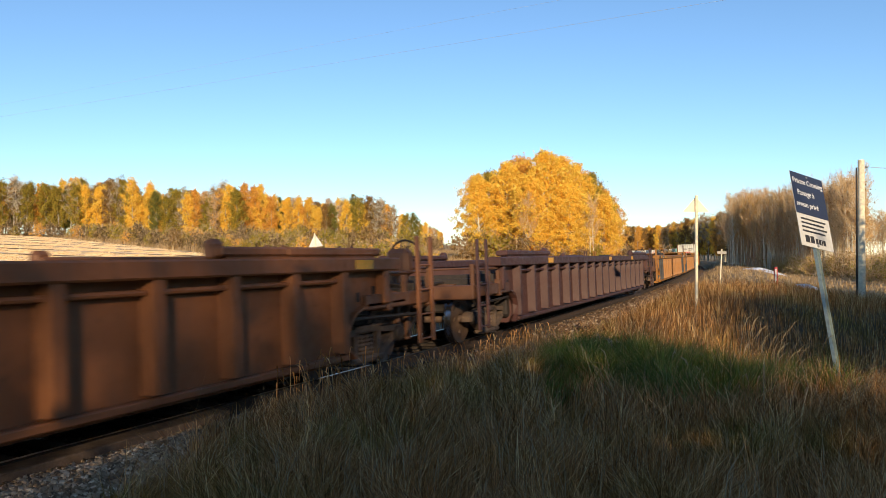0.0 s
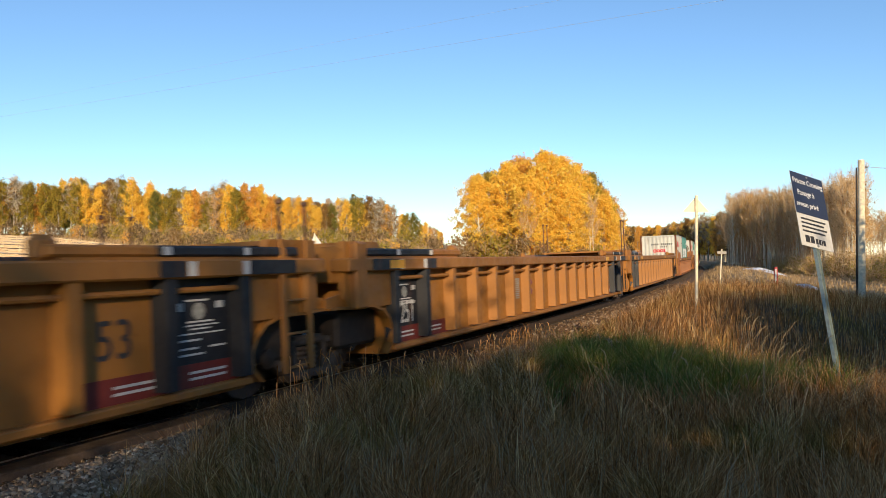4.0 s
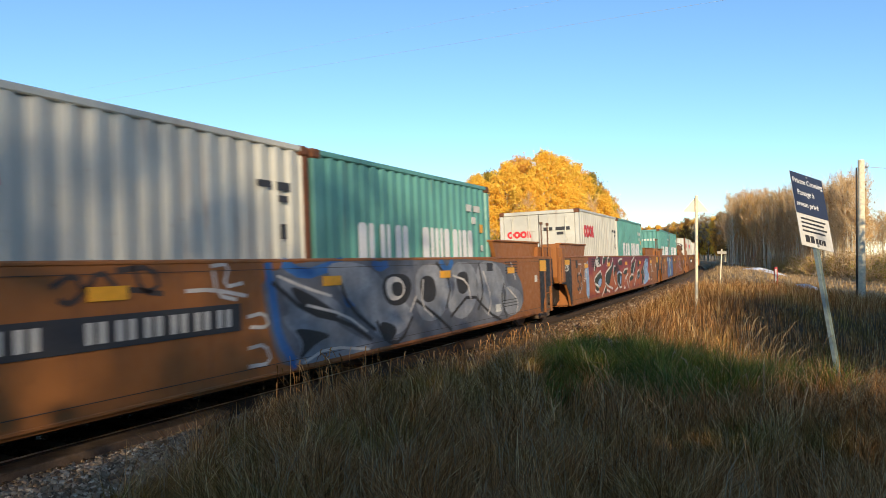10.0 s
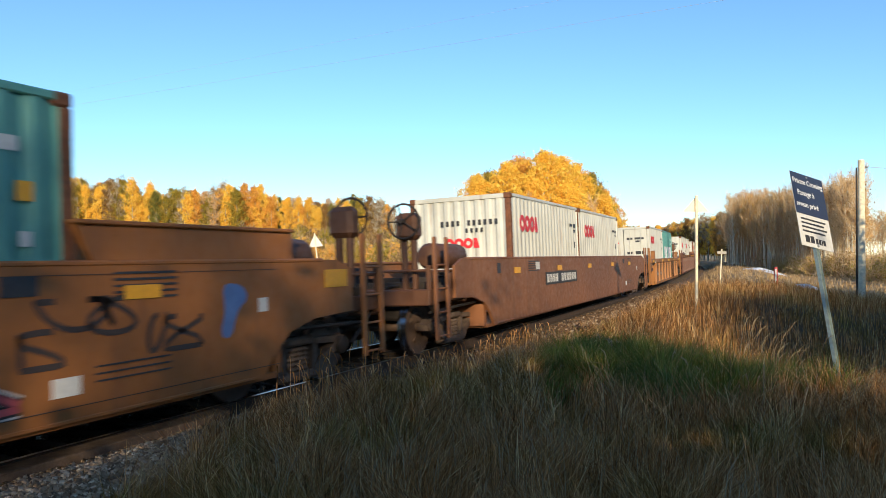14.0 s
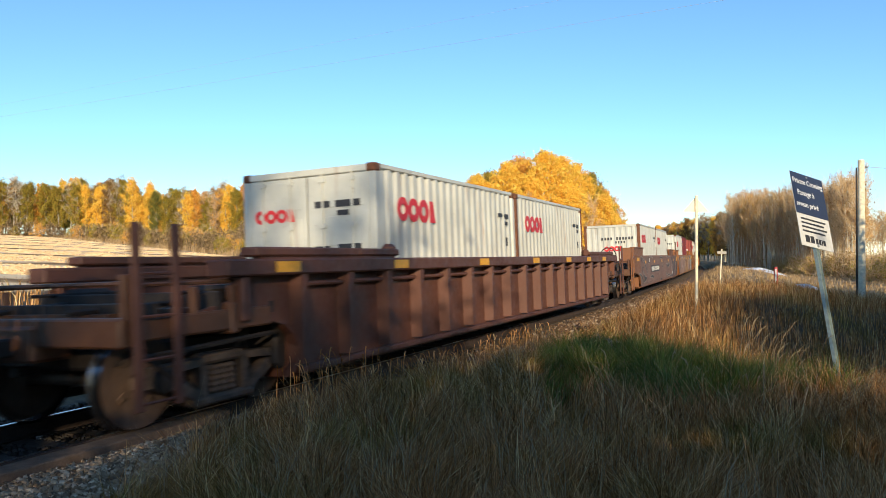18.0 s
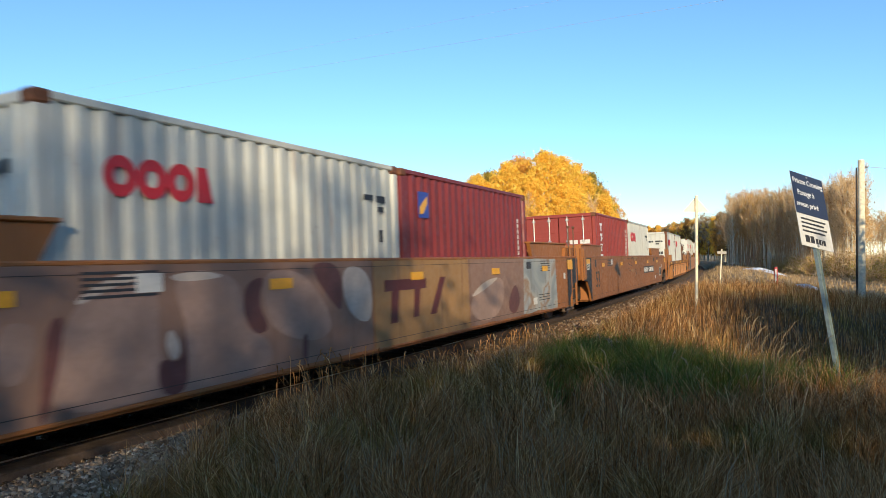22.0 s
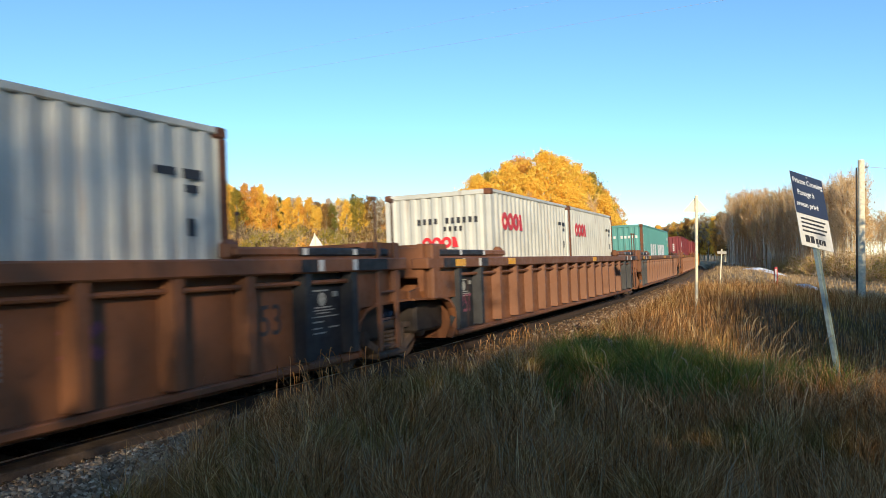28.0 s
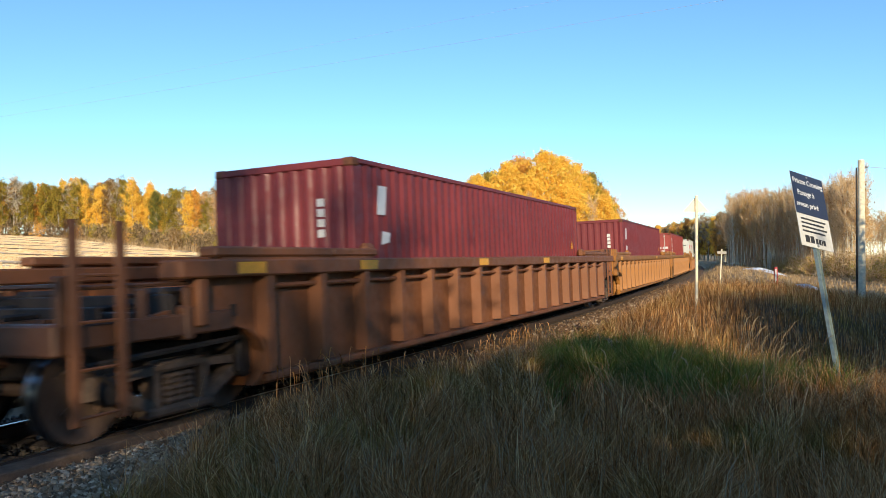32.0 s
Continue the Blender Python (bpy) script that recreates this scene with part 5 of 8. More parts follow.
# the far wood beyond the field
WOOD = [make_tree(14, 2.3, 0.22, 4200, 0.36, M["bark_pale"], M[c], 22, full=0.8) for c in ("gold", "orange", "olive", "green", "dun", "gold", "olive")]
THIN = [make_tree(14, 2.0, 0.40, 380, 0.5, M["bark_pale"], M["dun"], 14, twig=(700, 1.3, 0.035)), make_tree(13, 2.0, 0.35, 250, 0.5, M["bark_grey"], M["orange"], 14, twig=(800, 1.3, 0.035))]
WORDS = {0: "golden", 1: "orange", 2: "yellow green", 3: "dull green", 4: "brown", 5: "golden", 6: "yellow green"}
for rank, (depth, count) in enumerate(((193, 70), (203, 66), (214, 60))):
    for i in range(count):
        f = (i + rng.uniform(-0.4, 0.4)) / (count - 1)
        px = -135 + f * 134
        d = depth + 6 * math.sin(f * 9) + rng.uniform(-3, 3)
        top = 15.8 - 3.2 * f + 1.0 * math.sin(f * 23 + rank) - 46 * max(0.0, f - 0.88)
        x, y = place(px * d / 200, d)
        if rng.uniform() < 0.27:
            plant("aspen", THIN[rng.integers(0, 2)], x, y, top / 14 * rng.uniform(0.9, 1.12), label="thin leaf-bare aspen in a far wood")
        else:
            k = rng.choice(7, p=[0.25, 0.27, 0.13, 0.06, 0.10, 0.12, 0.07])
            plant("aspen", WOOD[k], x, y, top / 14 * rng.uniform(0.86, 1.1), label=WORDS[k] + " autumn aspen in a far wood")

# low brush along the foot of the wood
BRUSH = [make_tree(3.2, 1.7, 0.05, 500, 0.34, M["bark_grey"], M[c], 9, stems=2, twig=(160, 0.9, 0.02)) for c in ("brush", "olive", "orange", "dun")]
for i in range(60):
    f = (i % 60) / 59
    d = (191 if i < 60 else 200) + rng.uniform(-4, 4)
    x, y = place((-135 + f * 134) * d / 200, d)
    plant("bush", BRUSH[rng.choice(4, p=[0.5, 0.15, 0.2, 0.15])], x, y, rng.uniform(0.6, 1.25), label="low autumn bush at the edge of a wood")
for i in range(30):
    f = i / 29
    d = 150 + 34 * math.sin(f * 17) ** 2 + rng.uniform(-6, 6)
    x, y = place((-0.335 + 0.325 * f) * d, d)
    plant("bush", BRUSH[rng.choice(4, p=[0.35, 0.40, 0.10, 0.15])], x, y, rng.uniform(0.9, 1.7), label="low autumn bush at the edge of a wood")
for i in range(80):
    a = -0.52 + 0.505 * (i + rng.uniform(0, 1)) / 80
    d = (34.5 + rng.uniform(0, 9)) / (0.599 + 0.80 * a)
    if d < 185:
        x, y = place(a * d, d)
        plant("bush", BRUSH[rng.choice(4, p=[0.30, 0.42, 0.16, 0.12])], x, y, rng.uniform(0.45, 0.75) * (0.6 + d / 130), label="rough autumn bush along the edge of the field")

# the golden clump inside the bend
CLUMP = [make_tree(15.0, 4.3, 0.10, 20000, 0.29, M["bark_white"], M[c], 110, full=0.42) for c in ("gold", "gold", "orange", "olive")]
for px, d, h, k in ((8.9, 106, 14.6, 0), (13.6, 104, 16.2, 1), (16.4, 107, 16.0, 0), (19.8, 110, 15.4, 0), (11.2, 108, 15.8, 2), (5.4, 104, 12.6, 1), (12.0, 100, 12.4, 0), (22.5, 116, 14.6, 3), (26.0, 120, 12.6, 2), (28.8, 124, 10.0, 2), (17.0, 101, 11.5, 1), (7.5, 110, 13.6, 3), (24.5, 112, 11.0, 0)):
    x, y = place(px, d)
    plant("aspen", CLUMP[k], x, y, h / 15.0, label="golden autumn aspen with a broad crown")
for i in range(16):
    d = 96 + rng.uniform(-3, 8)
    x, y = place(2.0 + i * 1.75 + rng.uniform(-0.6, 0.6), d)
    plant("bush", BRUSH[rng.choice(4, p=[0.4, 0.4, 0.0, 0.2])], x, y, rng.uniform(1.0, 1.5) if i < 7 else rng.uniform(0.6, 1.1), label="brown bush below golden aspens")

# thinly leaved wood on the camera's side
M["bronze"] = island_mat("last bronze leaves", [(0.0, (0.46, 0.25, 0.075)), (0.6, (0.68, 0.39, 0.11)), (1.0, (0.78, 0.50, 0.16))], 0.75, 0.25, 0.2)
M["twig"] = island_mat("warm brown twigs", [(0.0, (0.46, 0.29, 0.14)), (0.6, (0.70, 0.48, 0.25)), (1.0, (0.82, 0.62, 0.38))], 0.85, 0.25, 0.1)


def sapling(h, stems, leaves, hue, bark, twigs=1500, low=0.34):
    """A slender many-stemmed young tree: straight pale stems, steep branches and fine upright twigs."""
    s, at, way = Shape(), [], []
    for st in range(stems):
        ang = rng.uniform(0, 6.28)
        foot = Vector((math.cos(ang) * 0.5 * (st > 0), math.sin(ang) * 0.5 * (st > 0), -0.3))
        top = foot * 1.8 + Vector((rng.normal() * 0.35, rng.normal() * 0.35, h * rng.uniform(0.78, 1.0)))
        limb(s, foot, top, 0.058, 0.012, 0.05, 6, 6)
        for k in range(15):
            t = low + (0.97 - low) * (k + rng.uniform(0, 1)) / 15
            base, turn = foot.lerp(top, t), k * 2.4 + rng.uniform(-0.6, 0.6)
            out = Vector((math.cos(turn) * 0.62, math.sin(turn) * 0.62, 0.95)).normalized()
            tip = base + out * (0.5 + (1 - t) * h * 0.30) * rng.uniform(0.7, 1.15)
            limb(s, base, tip, 0.020, 0.006, 0.08, 3, 2)
            for q in (0.3, 0.5, 0.7, 0.85, 1.0):
                at.append(tuple(base.lerp(tip, q)))
                way.append(tuple(out))
    at, way = np.array(at), np.array(way)
    pick = rng.integers(0, len(at), twigs)
    p = at[pick] + rng.normal(size=(twigs, 3)) * 0.10
    d = way[pick] + rng.normal(size=(twigs, 3)) * 0.38 + np.array([0, 0, 0.35])
    d /= np.linalg.norm(d, axis=1, keepdims=True)
    e = np.cross(d, rng.normal(size=(twigs, 3)))
    e /= np.linalg.norm(e, axis=1, keepdims=True)
    ln, tw = rng.uniform(0.35, 1.0, (twigs, 1)), 0.008
    v = np.stack([p - e * tw, p + e * tw, p + d * ln + e * tw * 0.3, p + d * ln - e * tw * 0.3], 1).reshape(-1, 3)
    branch = soup("branchwork", v, np.arange(4 * twigs).reshape(twigs, 4), M["twig"])
    crown = None
    if leaves:
        pick = rng.integers(0, len(at), leaves)
        v, q = leaf_soup(at[pick] + rng.normal(size=(leaves, 3)) * 0.28, 0.15)
        crown = soup("crown", v, q, M[hue])
    return s.mesh("trunk", M[bark]), crown, branch


BARE = [sapling(9.5, st, lv, hue, b) for st, lv, hue, b in ((3, 260, "dun", "bark_white"), (2, 700, "bronze", "bark_white"), (3, 60, "dun", "bark_grey"), (4, 1500, "bronze", "bark_grey"))]
for px, d, k in ((11.0, 97.5, 1), (20.8, 101, 1)):
    x, y = place(px, d)
    plant("birch", BARE[k], x, y, 1.1, label="pale-stemmed tree before golden aspens")
LABEL = ("bare pale-stemmed young tree", "pale-stemmed young tree with few bronze leaves", "bare grey brown young tree", "young tree with thin bronze leaves")
for i in range(165):
    f = (i + rng.uniform(0, 1)) / 165
    deep = rng.uniform(0, 1)
    d = 94 - 34 * f + 26 * deep ** 1.3
    px = (1290 + 232 * f - 784) / 1300 * d
    h = (9.8 - 0.3 * f) * rng.uniform(0.68, 1.08) * (1 + 0.10 * deep)
    x, y = place(px, d)
    if float(off_track(x, y)) > 5.0:
        k = rng.choice(4, p=[0.25, 0.25, 0.1, 0.4]) if f < 0.35 else rng.choice(4, p=[0.42, 0.20, 0.28, 0.10])
        plant("birch", BARE[k], x, y, h / 9.5, label=LABEL[k] + " in a thicket")
# the shaded depth of the same wood
for i in range(40):
    f = (i + rng.uniform(0, 1)) / 40
    d = 124 - 36 * f + rng.uniform(0, 16)
    x, y = place((1284 + 236 * f - 784) / 1300 * d, d)
    if float(off_track(x, y)) > 6.0:
        plant("birch", THIN[i % 2] if i % 3 else WOOD[4], x, y, (9.4 + 0.8 * f) * rng.uniform(0.8, 1.0) / 14, label="brown tree deep in a thicket")
for i in range(9):
    d = 108 + rng.uniform(-6, 10)
    x, y = place((1532 + 7 * i - 784) / 1300 * d, d)
    plant("birch", BARE[i % 3], x, y, rng.uniform(0.75, 1.0), label="thin bare tree standing alone beyond the ditch")
SCRUB = [make_tree(1.7, 0.9, 0.05, 420, 0.11, M["twig"], M[c], 9, stems=3, twig=(260, 0.6, 0.008)) for c in ("olive", "dun", "olive")]
for i in range(70):
    f = i / 69
    d = 84 - 40 * f + rng.uniform(-3, 8)
    px = (1330 + 270 * f - 784) / 1300 * d + rng.uniform(0, 2)
    x, y = place(px, d)
    if float(off_track(x, y)) > 8:
        plant("bush", SCRUB[i % 3], x, y, rng.uniform(0.6, 1.15) + 0.35 * f, label="scrubby brown and olive bush by the ditch")
# far wood that closes the bend
for i in range(190):
    f = rng.uniform(0, 1)
    d = 262 - 95 * f + rng.uniform(0, 34)
    px = (1085 + 235 * f - 784) / 1300 * d
    x, y = place(px, d)
    if abs(float(off_track(x, y))) > 9:
        h = 12.0 * rng.uniform(0.8, 1.1)
        if rng.uniform() < 0.5:
            plant("aspen", WOOD[rng.choice([0, 1, 4, 4, 4])], x, y, h / 14, label="orange brown tree in a distant wood")
        else:
            plant("birch", THIN[rng.integers(0, 2)], x, y, h / 13, label="bare brown tree in a distant wood")

for i in range(46):
    f = rng.uniform(0, 1)
    d = 300 + rng.uniform(0, 40)
    x, y = place((1096 + 90 * f - 784) / 1300 * d, d)
    if abs(float(off_track(x, y))) > 9:
        plant("aspen", WOOD[rng.choice([1, 4, 4, 0])], x, y, (14.8 - 2.0 * f) * rng.uniform(0.85, 1.1) / 14, label="orange brown tree in a distant wood")

# unseen thin trees added behind the camera, whose branches filter the sun
SIEVE = [sapling(17, 3, 0, "bronze", "bark_white", 4200, 0.12), sapling(16, 3, 60, "bronze", "bark_white", 4200, 0.15)]
for i, (a, d) in enumerate([(-16, 30), (-12, 34), (-9, 28), (-6, 35), (-3.6, 27), (-1.0, 33), (-0.5, 28), (-6.8, 37), (-4.8, 41), (-7.5, 31), (-2.3, 30), (0.3, 37), (-5.2, 31)]):
    x = EYE.x + SUN_AZ.x * d - SUN_AZ.y * a
    y = EYE.y + SUN_AZ.y * d + SUN_AZ.x * a
    if float(off_track(x, y)) > 7:
        plant("birch", SIEVE[i % 2], x, y, rng.uniform(0.9, 1.1), label="unseen nearly leafless tree added to filter the sun")

# an unseen thick hedge, added along the far side of the ditch to shade the verge
SHADE_HEDGE = [make_tree(3.6, 1.9, 0.03, 1500, 0.125, M["bark_grey"], M[c], 16, stems=3) for c in ("olive", "dun")]
for i in range(54):
    y = -17 + i * 0.98 + rng.uniform(-0.3, 0.3)
    x = 12.6 + 0.1 * max(0, y) + 0.22 * max(0, y - 24) + (0, 1.5)[i % 2] + rng.uniform(-0.3, 0.3)
    if 5 > y > -4 and i % 5 in (0, 2):
        continue
    plant("bush", SHADE_HEDGE[i % 2], x, y, rng.uniform(1.65, 1.95) if y < -5 else (rng.uniform(0.6, 0.95) if y < 5 else rng.uniform(1.45, 1.7) if y < 30 else rng.uniform(0.7, 0.95)), label="unseen leafy bush added to shade the verge")


# ---- signs, posts and wires ----
def private_sign():
    s = tagged(new("crossing_sign"), "leaning blue and white private crossing sign on a steel post", "sign")
    foot, ln = Vector((7.16, 9.57, 0.02)), 2.8
    up, wide = Vector((-0.1417, 0.2362, 0.9613)), Vector((0.5206, 0.8438, -0.1306))
    out = wide.cross(up)
    base = Matrix(((wide.x, up.x, out.x, foot.x), (wide.y, up.y, out.y, foot.y), (wide.z, up.z, out.z, foot.z), (0, 0, 0, 1)))
    s.matrix_basis = base
    post = Shape().prism([(-0.035, -0.02), (-0.022, -0.02), (-0.022, 0.012), (0.022, 0.012), (0.022, -0.02), (0.035, -0.02), (0.035, 0.022), (-0.035, 0.022)], "y", -0.35, ln - 0.05)
    post.v = [(x, y, -z - 0.03) for x, y, z in post.v]
    part("post", post.mesh("post", M["galv"]), s, None, "grey green steel channel post")
    z0 = ln - 0.95
    part("panel", Shape().box(-0.35, 0.35, z0, ln, -0.006, 0.0).mesh("panel", M["sign_white"]), s, None, "white lower half of the sign")
    part("blue_field", Shape().box(-0.35, 0.35, ln - 0.54, ln - 0.002, 0.001, 0.004).mesh("blue_field", M["sign_blue"]), s)
    for k, t in enumerate(("Private Crossing", "Passage \u00e0", "niveau priv\u00e9")):
        part("lettering", words(t, 0.098, M["logo_white"], "lettering"), s, pose(0.0 if k == 0 else -0.08, ln - 0.16 - k * 0.15, 0.005))
    rows = Shape()
    for k in range(4):
        rows.box(-0.28, 0.26 - 0.05 * (k % 2), z0 + 0.34 - k * 0.052, z0 + 0.362 - k * 0.052, 0.001, 0.003)
    part("small_print", rows.mesh("small_print", M["ink"]), s)
    lg = Shape()
    for x0, w in ((-0.25, 0.09), (-0.14, 0.08), (-0.03, 0.05), (0.035, 0.05), (0.10, 0.02), (0.135, 0.05)):
        lg.box(x0, x0 + w, z0 + 0.05, z0 + (0.14 if w > 0.06 else 0.12), 0.001, 0.003)
    part("emblem_bars", lg.mesh("emblem_bars", M["ink"]), s)
    part("bolt", Shape().lathe([(0.0, 0.018), (0.012, 0.014)], "z", 8, (0.0, z0 + 0.03, 0)).lathe([(0.0, 0.018), (0.012, 0.014)], "z", 8, (0.0, ln - 0.03, 0)).mesh("bolt", M["steel"]), s)


private_sign()


def triangle_sign(x, y, z_top, wide, high, post_r, label, lean=0.0, turn=25.0, face="cream"):
    g = float(ground_z(x, y))
    s = tagged(new("triangle_sign"), label, "sign")
    s.matrix_basis = pose(x, y, g, 0, lean, turn)
    h = z_top - g
    part("post", Shape().box(-post_r, post_r, -post_r, post_r, -0.4, h + 0.03, 0.008).mesh("post", M["pole_wood"]), s)
    part("panel", Shape().prism([(-wide / 2, h - high), (wide / 2, h - high), (0, h)], "y", post_r, post_r + 0.008).mesh("panel", M[face]), s)
    return s


triangle_sign(4.41, 19.97, 3.22, 0.70, 0.40, 0.034, "pale triangular sign on a tall square post")
triangle_sign(-13.6, 29.2, 2.72, 0.70, 0.62, 0.03, "white triangular sign on a leaning post beyond the track", lean=-6, face="sign_white")

M["post_grey"] = plain("faded grey plate", (0.36, 0.32, 0.26), 0.6, 0.2, 20)
mp = tagged(new("mile_post"), "slim wooden mile post with a small grey plate", "post")
mp.matrix_basis = pose(3.6, 37.28, float(ground_z(3.6, 37.28)), 0, 3, 25)
hh = 1.98 - float(ground_z(3.6, 37.28))
part("post", Shape().box(-0.028, 0.028, -0.025, 0.025, -0.3, hh, 0.008).mesh("post", M["pole_wood"]), mp)
part("plate", Shape().box(-0.22, 0.22, -0.045, -0.03, hh - 0.24, hh - 0.10, 0.004).mesh("plate", M["post_grey"]), mp)

rm = tagged(new("marker_post"), "red and white buried cable marker post", "post")
rm.matrix_basis = pose(6.08, 32.9, float(ground_z(6.08, 32.9)))
h2 = 1.20 - float(ground_z(6.08, 32.9))
part("post", Shape().lathe([(-0.3, 0.075), (h2 - 0.03, 0.072), (h2, 0.05)], "z", 14).mesh("post", M["marker_red"], smooth=True), rm)
part("band", Shape().box(-0.035, 0.035, -0.084, -0.06, h2 - 0.62, h2 - 0.06, 0.006).mesh("band", M["sign_white"]), rm, pose(0, 0, 0, 0, 0, 2))

up_ = tagged(new("utility_pole"), "weathered wooden utility pole with a wire", "pole")
ux, uy = 9.07, 32.1
up_.matrix_basis = pose(ux, uy, float(ground_z(ux, uy)))
uh = 5.33 - float(ground_z(ux, uy))
part("post", Shape().lathe([(-0.5, 0.145), (uh - 0.02, 0.115), (uh, 0.10)], "z", 16).mesh("post", M["pole_wood"], smooth=True), up_)
part("conduit", Shape().rod((-0.16, -0.04, 0.2), (-0.16, -0.04, uh - 0.3), 0.03, 8).mesh("conduit", M["grime"]), up_)
part("insulator", Shape().lathe([(0, 0.03), (0.05, 0.05), (0.10, 0.03)], "x", 10, (0.13, 0, uh - 0.28)).mesh("insulator", M["steel"]), up_)


def wire(a, b, sag, r, name="overhead_wire"):
    s = Shape()
    a, b = Vector(a), Vector(b)
    pts = [a.lerp(b, t) - Vector((0, 0, sag * 4 * t * (1 - t))) for t in np.linspace(0, 1, 25)]
    for p, q in zip(pts[:-1], pts[1:]):
        s.rod(p, q, r, 5)
    return tagged(new(name, s.mesh(name, M["wire"])), "thin overhead power wire against the sky", "wire", "overhead wires")


wire((ux + 0.2, uy, float(ground_z(ux, uy)) + uh - 0.28), (30.0, 36.0, 4.6), 0.5, 0.012)


def sky_point(px, py, d):
    c, s = math.cos(AIM), math.sin(AIM)
    r, u = (px - 784) / 1300.6 * d, (441 - py) / 1300.6 * d
    return EYE.x - s * d + r * c, c * d + r * s, EYE.z + u + 0.0072 * d


for (a, b), r in (((-84, 247), 0.0046), ((-152, 232), 0.0034)):
    wire(sky_point(1800, a, 20), sky_point(-250, b, 60), 0.0, r)
for px, top, d in ((1800, -156, 20), (-250, 228, 60)):
    x, y, z = sky_point(px, top, d)
    g = float(ground_z(x, y))
    lp = tagged(new("utility_pole"), "tall wooden power pole carrying the overhead wires", "pole")
    lp.matrix_basis = pose(x, y, g)
    part("post", Shape().lathe([(-0.5, 0.16), (z - g + 0.1, 0.11)], "z", 14).mesh("post", M["pole_wood"], smooth=True), lp)

# ---- old snow ----
for x0, y0, rx, ry in ((4.4, 74.0, 1.5, 5.0), (7.4, 41.0, 0.55, 0.8), (5.6, 66.0, 0.9, 2.2)):
    n, verts, faces = 26, [], []
    for j in range(8):
        for i in range(n):
            t, q = 2 * math.pi * i / n, j / 7
            w = 1 + 0.25 * math.sin(3 * t + x0) + 0.15 * math.sin(7 * t + y0)
            x, y = x0 + rx * q * w * math.cos(t), y0 + ry * q * w * math.sin(t)
            verts.append((x, y, float(ground_z(x, y)) + 0.22 * (1 - q * q) - 0.03 + 0.04 * math.sin(9 * t + 5 * q)))
    for j in range(7):
        faces += [(j * n + i, j * n + (i + 1) % n, (j + 1) * n + (i + 1) % n, (j + 1) * n + i) for i in range(n)]
    sn = Shape().add(verts, faces)
    tagged(new("snow_patch", sn.mesh("snow_patch", M["snow"], smooth=True)), "leftover patch of old snow in the grass", "snow", kind="stuff")

# ---- grass ----
GRASS = [(0.0, (0.104, 0.048, 0.017)), (0.4, (0.308, 0.147, 0.05)), (0.72, (0.567, 0.282, 0.101)), (0.9, (0.9, 0.53, 0.228)), (1.0, (0.9, 0.694, 0.346))]
GREENISH = [(0.0, (0.066, 0.08, 0.011)), (0.45, (0.166, 0.164, 0.031)), (0.78, (0.332, 0.262, 0.064)), (0.93, (0.732, 0.585, 0.207)), (1.0, (0.886, 0.754, 0.311))]
M["grass"] = island_mat("dry brown grass", GRASS, 0.9, 0.35, 0.25, second=GREENISH, gloss=0.06, share=0.60)
M["near_grass"] = island_mat("olive and brown grass", GRASS, 0.9, 0.55, 0.3, second=GREENISH, gloss=0.06, share=0.55)
M["tan_grass"] = island_mat("tan bank grass", [(0.0, (0.26, 0.165, 0.075)), (0.5, (0.46, 0.31, 0.155)), (1.0, (0.62, 0.44, 0.24))], 0.85, 0.3, 0.2)
M["lush"] = island_mat("fresh green grass", [(0.0, (0.065, 0.100, 0.014)), (0.6, (0.155, 0.205, 0.030)), (1.0, (0.34, 0.31, 0.09))], 0.7, 0.5, 0.25)
M["reed"] = island_mat("pale seeding stems", [(0.0, (0.30, 0.21, 0.11)), (1.0, (0.48, 0.37, 0.22))], 0.8, 0.5, 0.2)


def blades(x, y, h, w, lean, mat, name, label, curl=0.35, face=None):
    """Bent, tapered blades of two pieces each."""
    n = len(x)
    off = off_track(x, y)
    z = ground_z(x, y, off) - 0.03
    # neighbours grow and lean alike, in tufts
    lump = 0.5 + 0.25 * np.sin(x * 7.3 + 2.1 * np.sin(y * 3.1)) + 0.25 * np.sin(y * 8.7 + 1.7 * np.sin(x * 4.3))
    h = h * (0.62 + 0.72 * lump)
    h = np.where(off > 0, h * (0.42 + 0.58 * ease((off - 1.5) / 1.6)), h)
    ang = 2.6 * np.sin(x * 5.1 + 1.3 * np.sin(y * 6.2)) + 2.2 * np.sin(y * 4.3 + x * 2.0) + rng.normal(0, 0.8, n)
    face = (ang + np.pi / 2 if face is None else face) + rng.normal(0, 0.6, n)
    dx, dy = np.cos(ang) * lean * h, np.sin(ang) * lean * h
    ex, ey = np.cos(face) * w / 2, np.sin(face) * w / 2
    p0 = np.stack([x, y, z], 1)
    p1 = np.stack([x + dx * 0.35, y + dy * 0.35, z + h * 0.62], 1)
    p2 = np.stack([x + dx * (0.9 + curl), y + dy * (0.9 + curl), z + h * rng.uniform(0.86, 1.0, n)], 1)
    e = np.stack([ex, ey, np.zeros(n)], 1)
    v = np.stack([p0 - e, p0 + e, p1 - e * 0.8, p1 + e * 0.8, p2 - e * 0.15, p2 + e * 0.15], 1).reshape(-1, 3)
    b = np.arange(n)[:, None] * 6
    q = np.concatenate([b + np.array([[0, 1, 3, 2]]), b + np.array([[2, 3, 5, 4]])])
    return tagged(new(name, soup(name, v, q, mat)), label, "grass", kind="stuff")


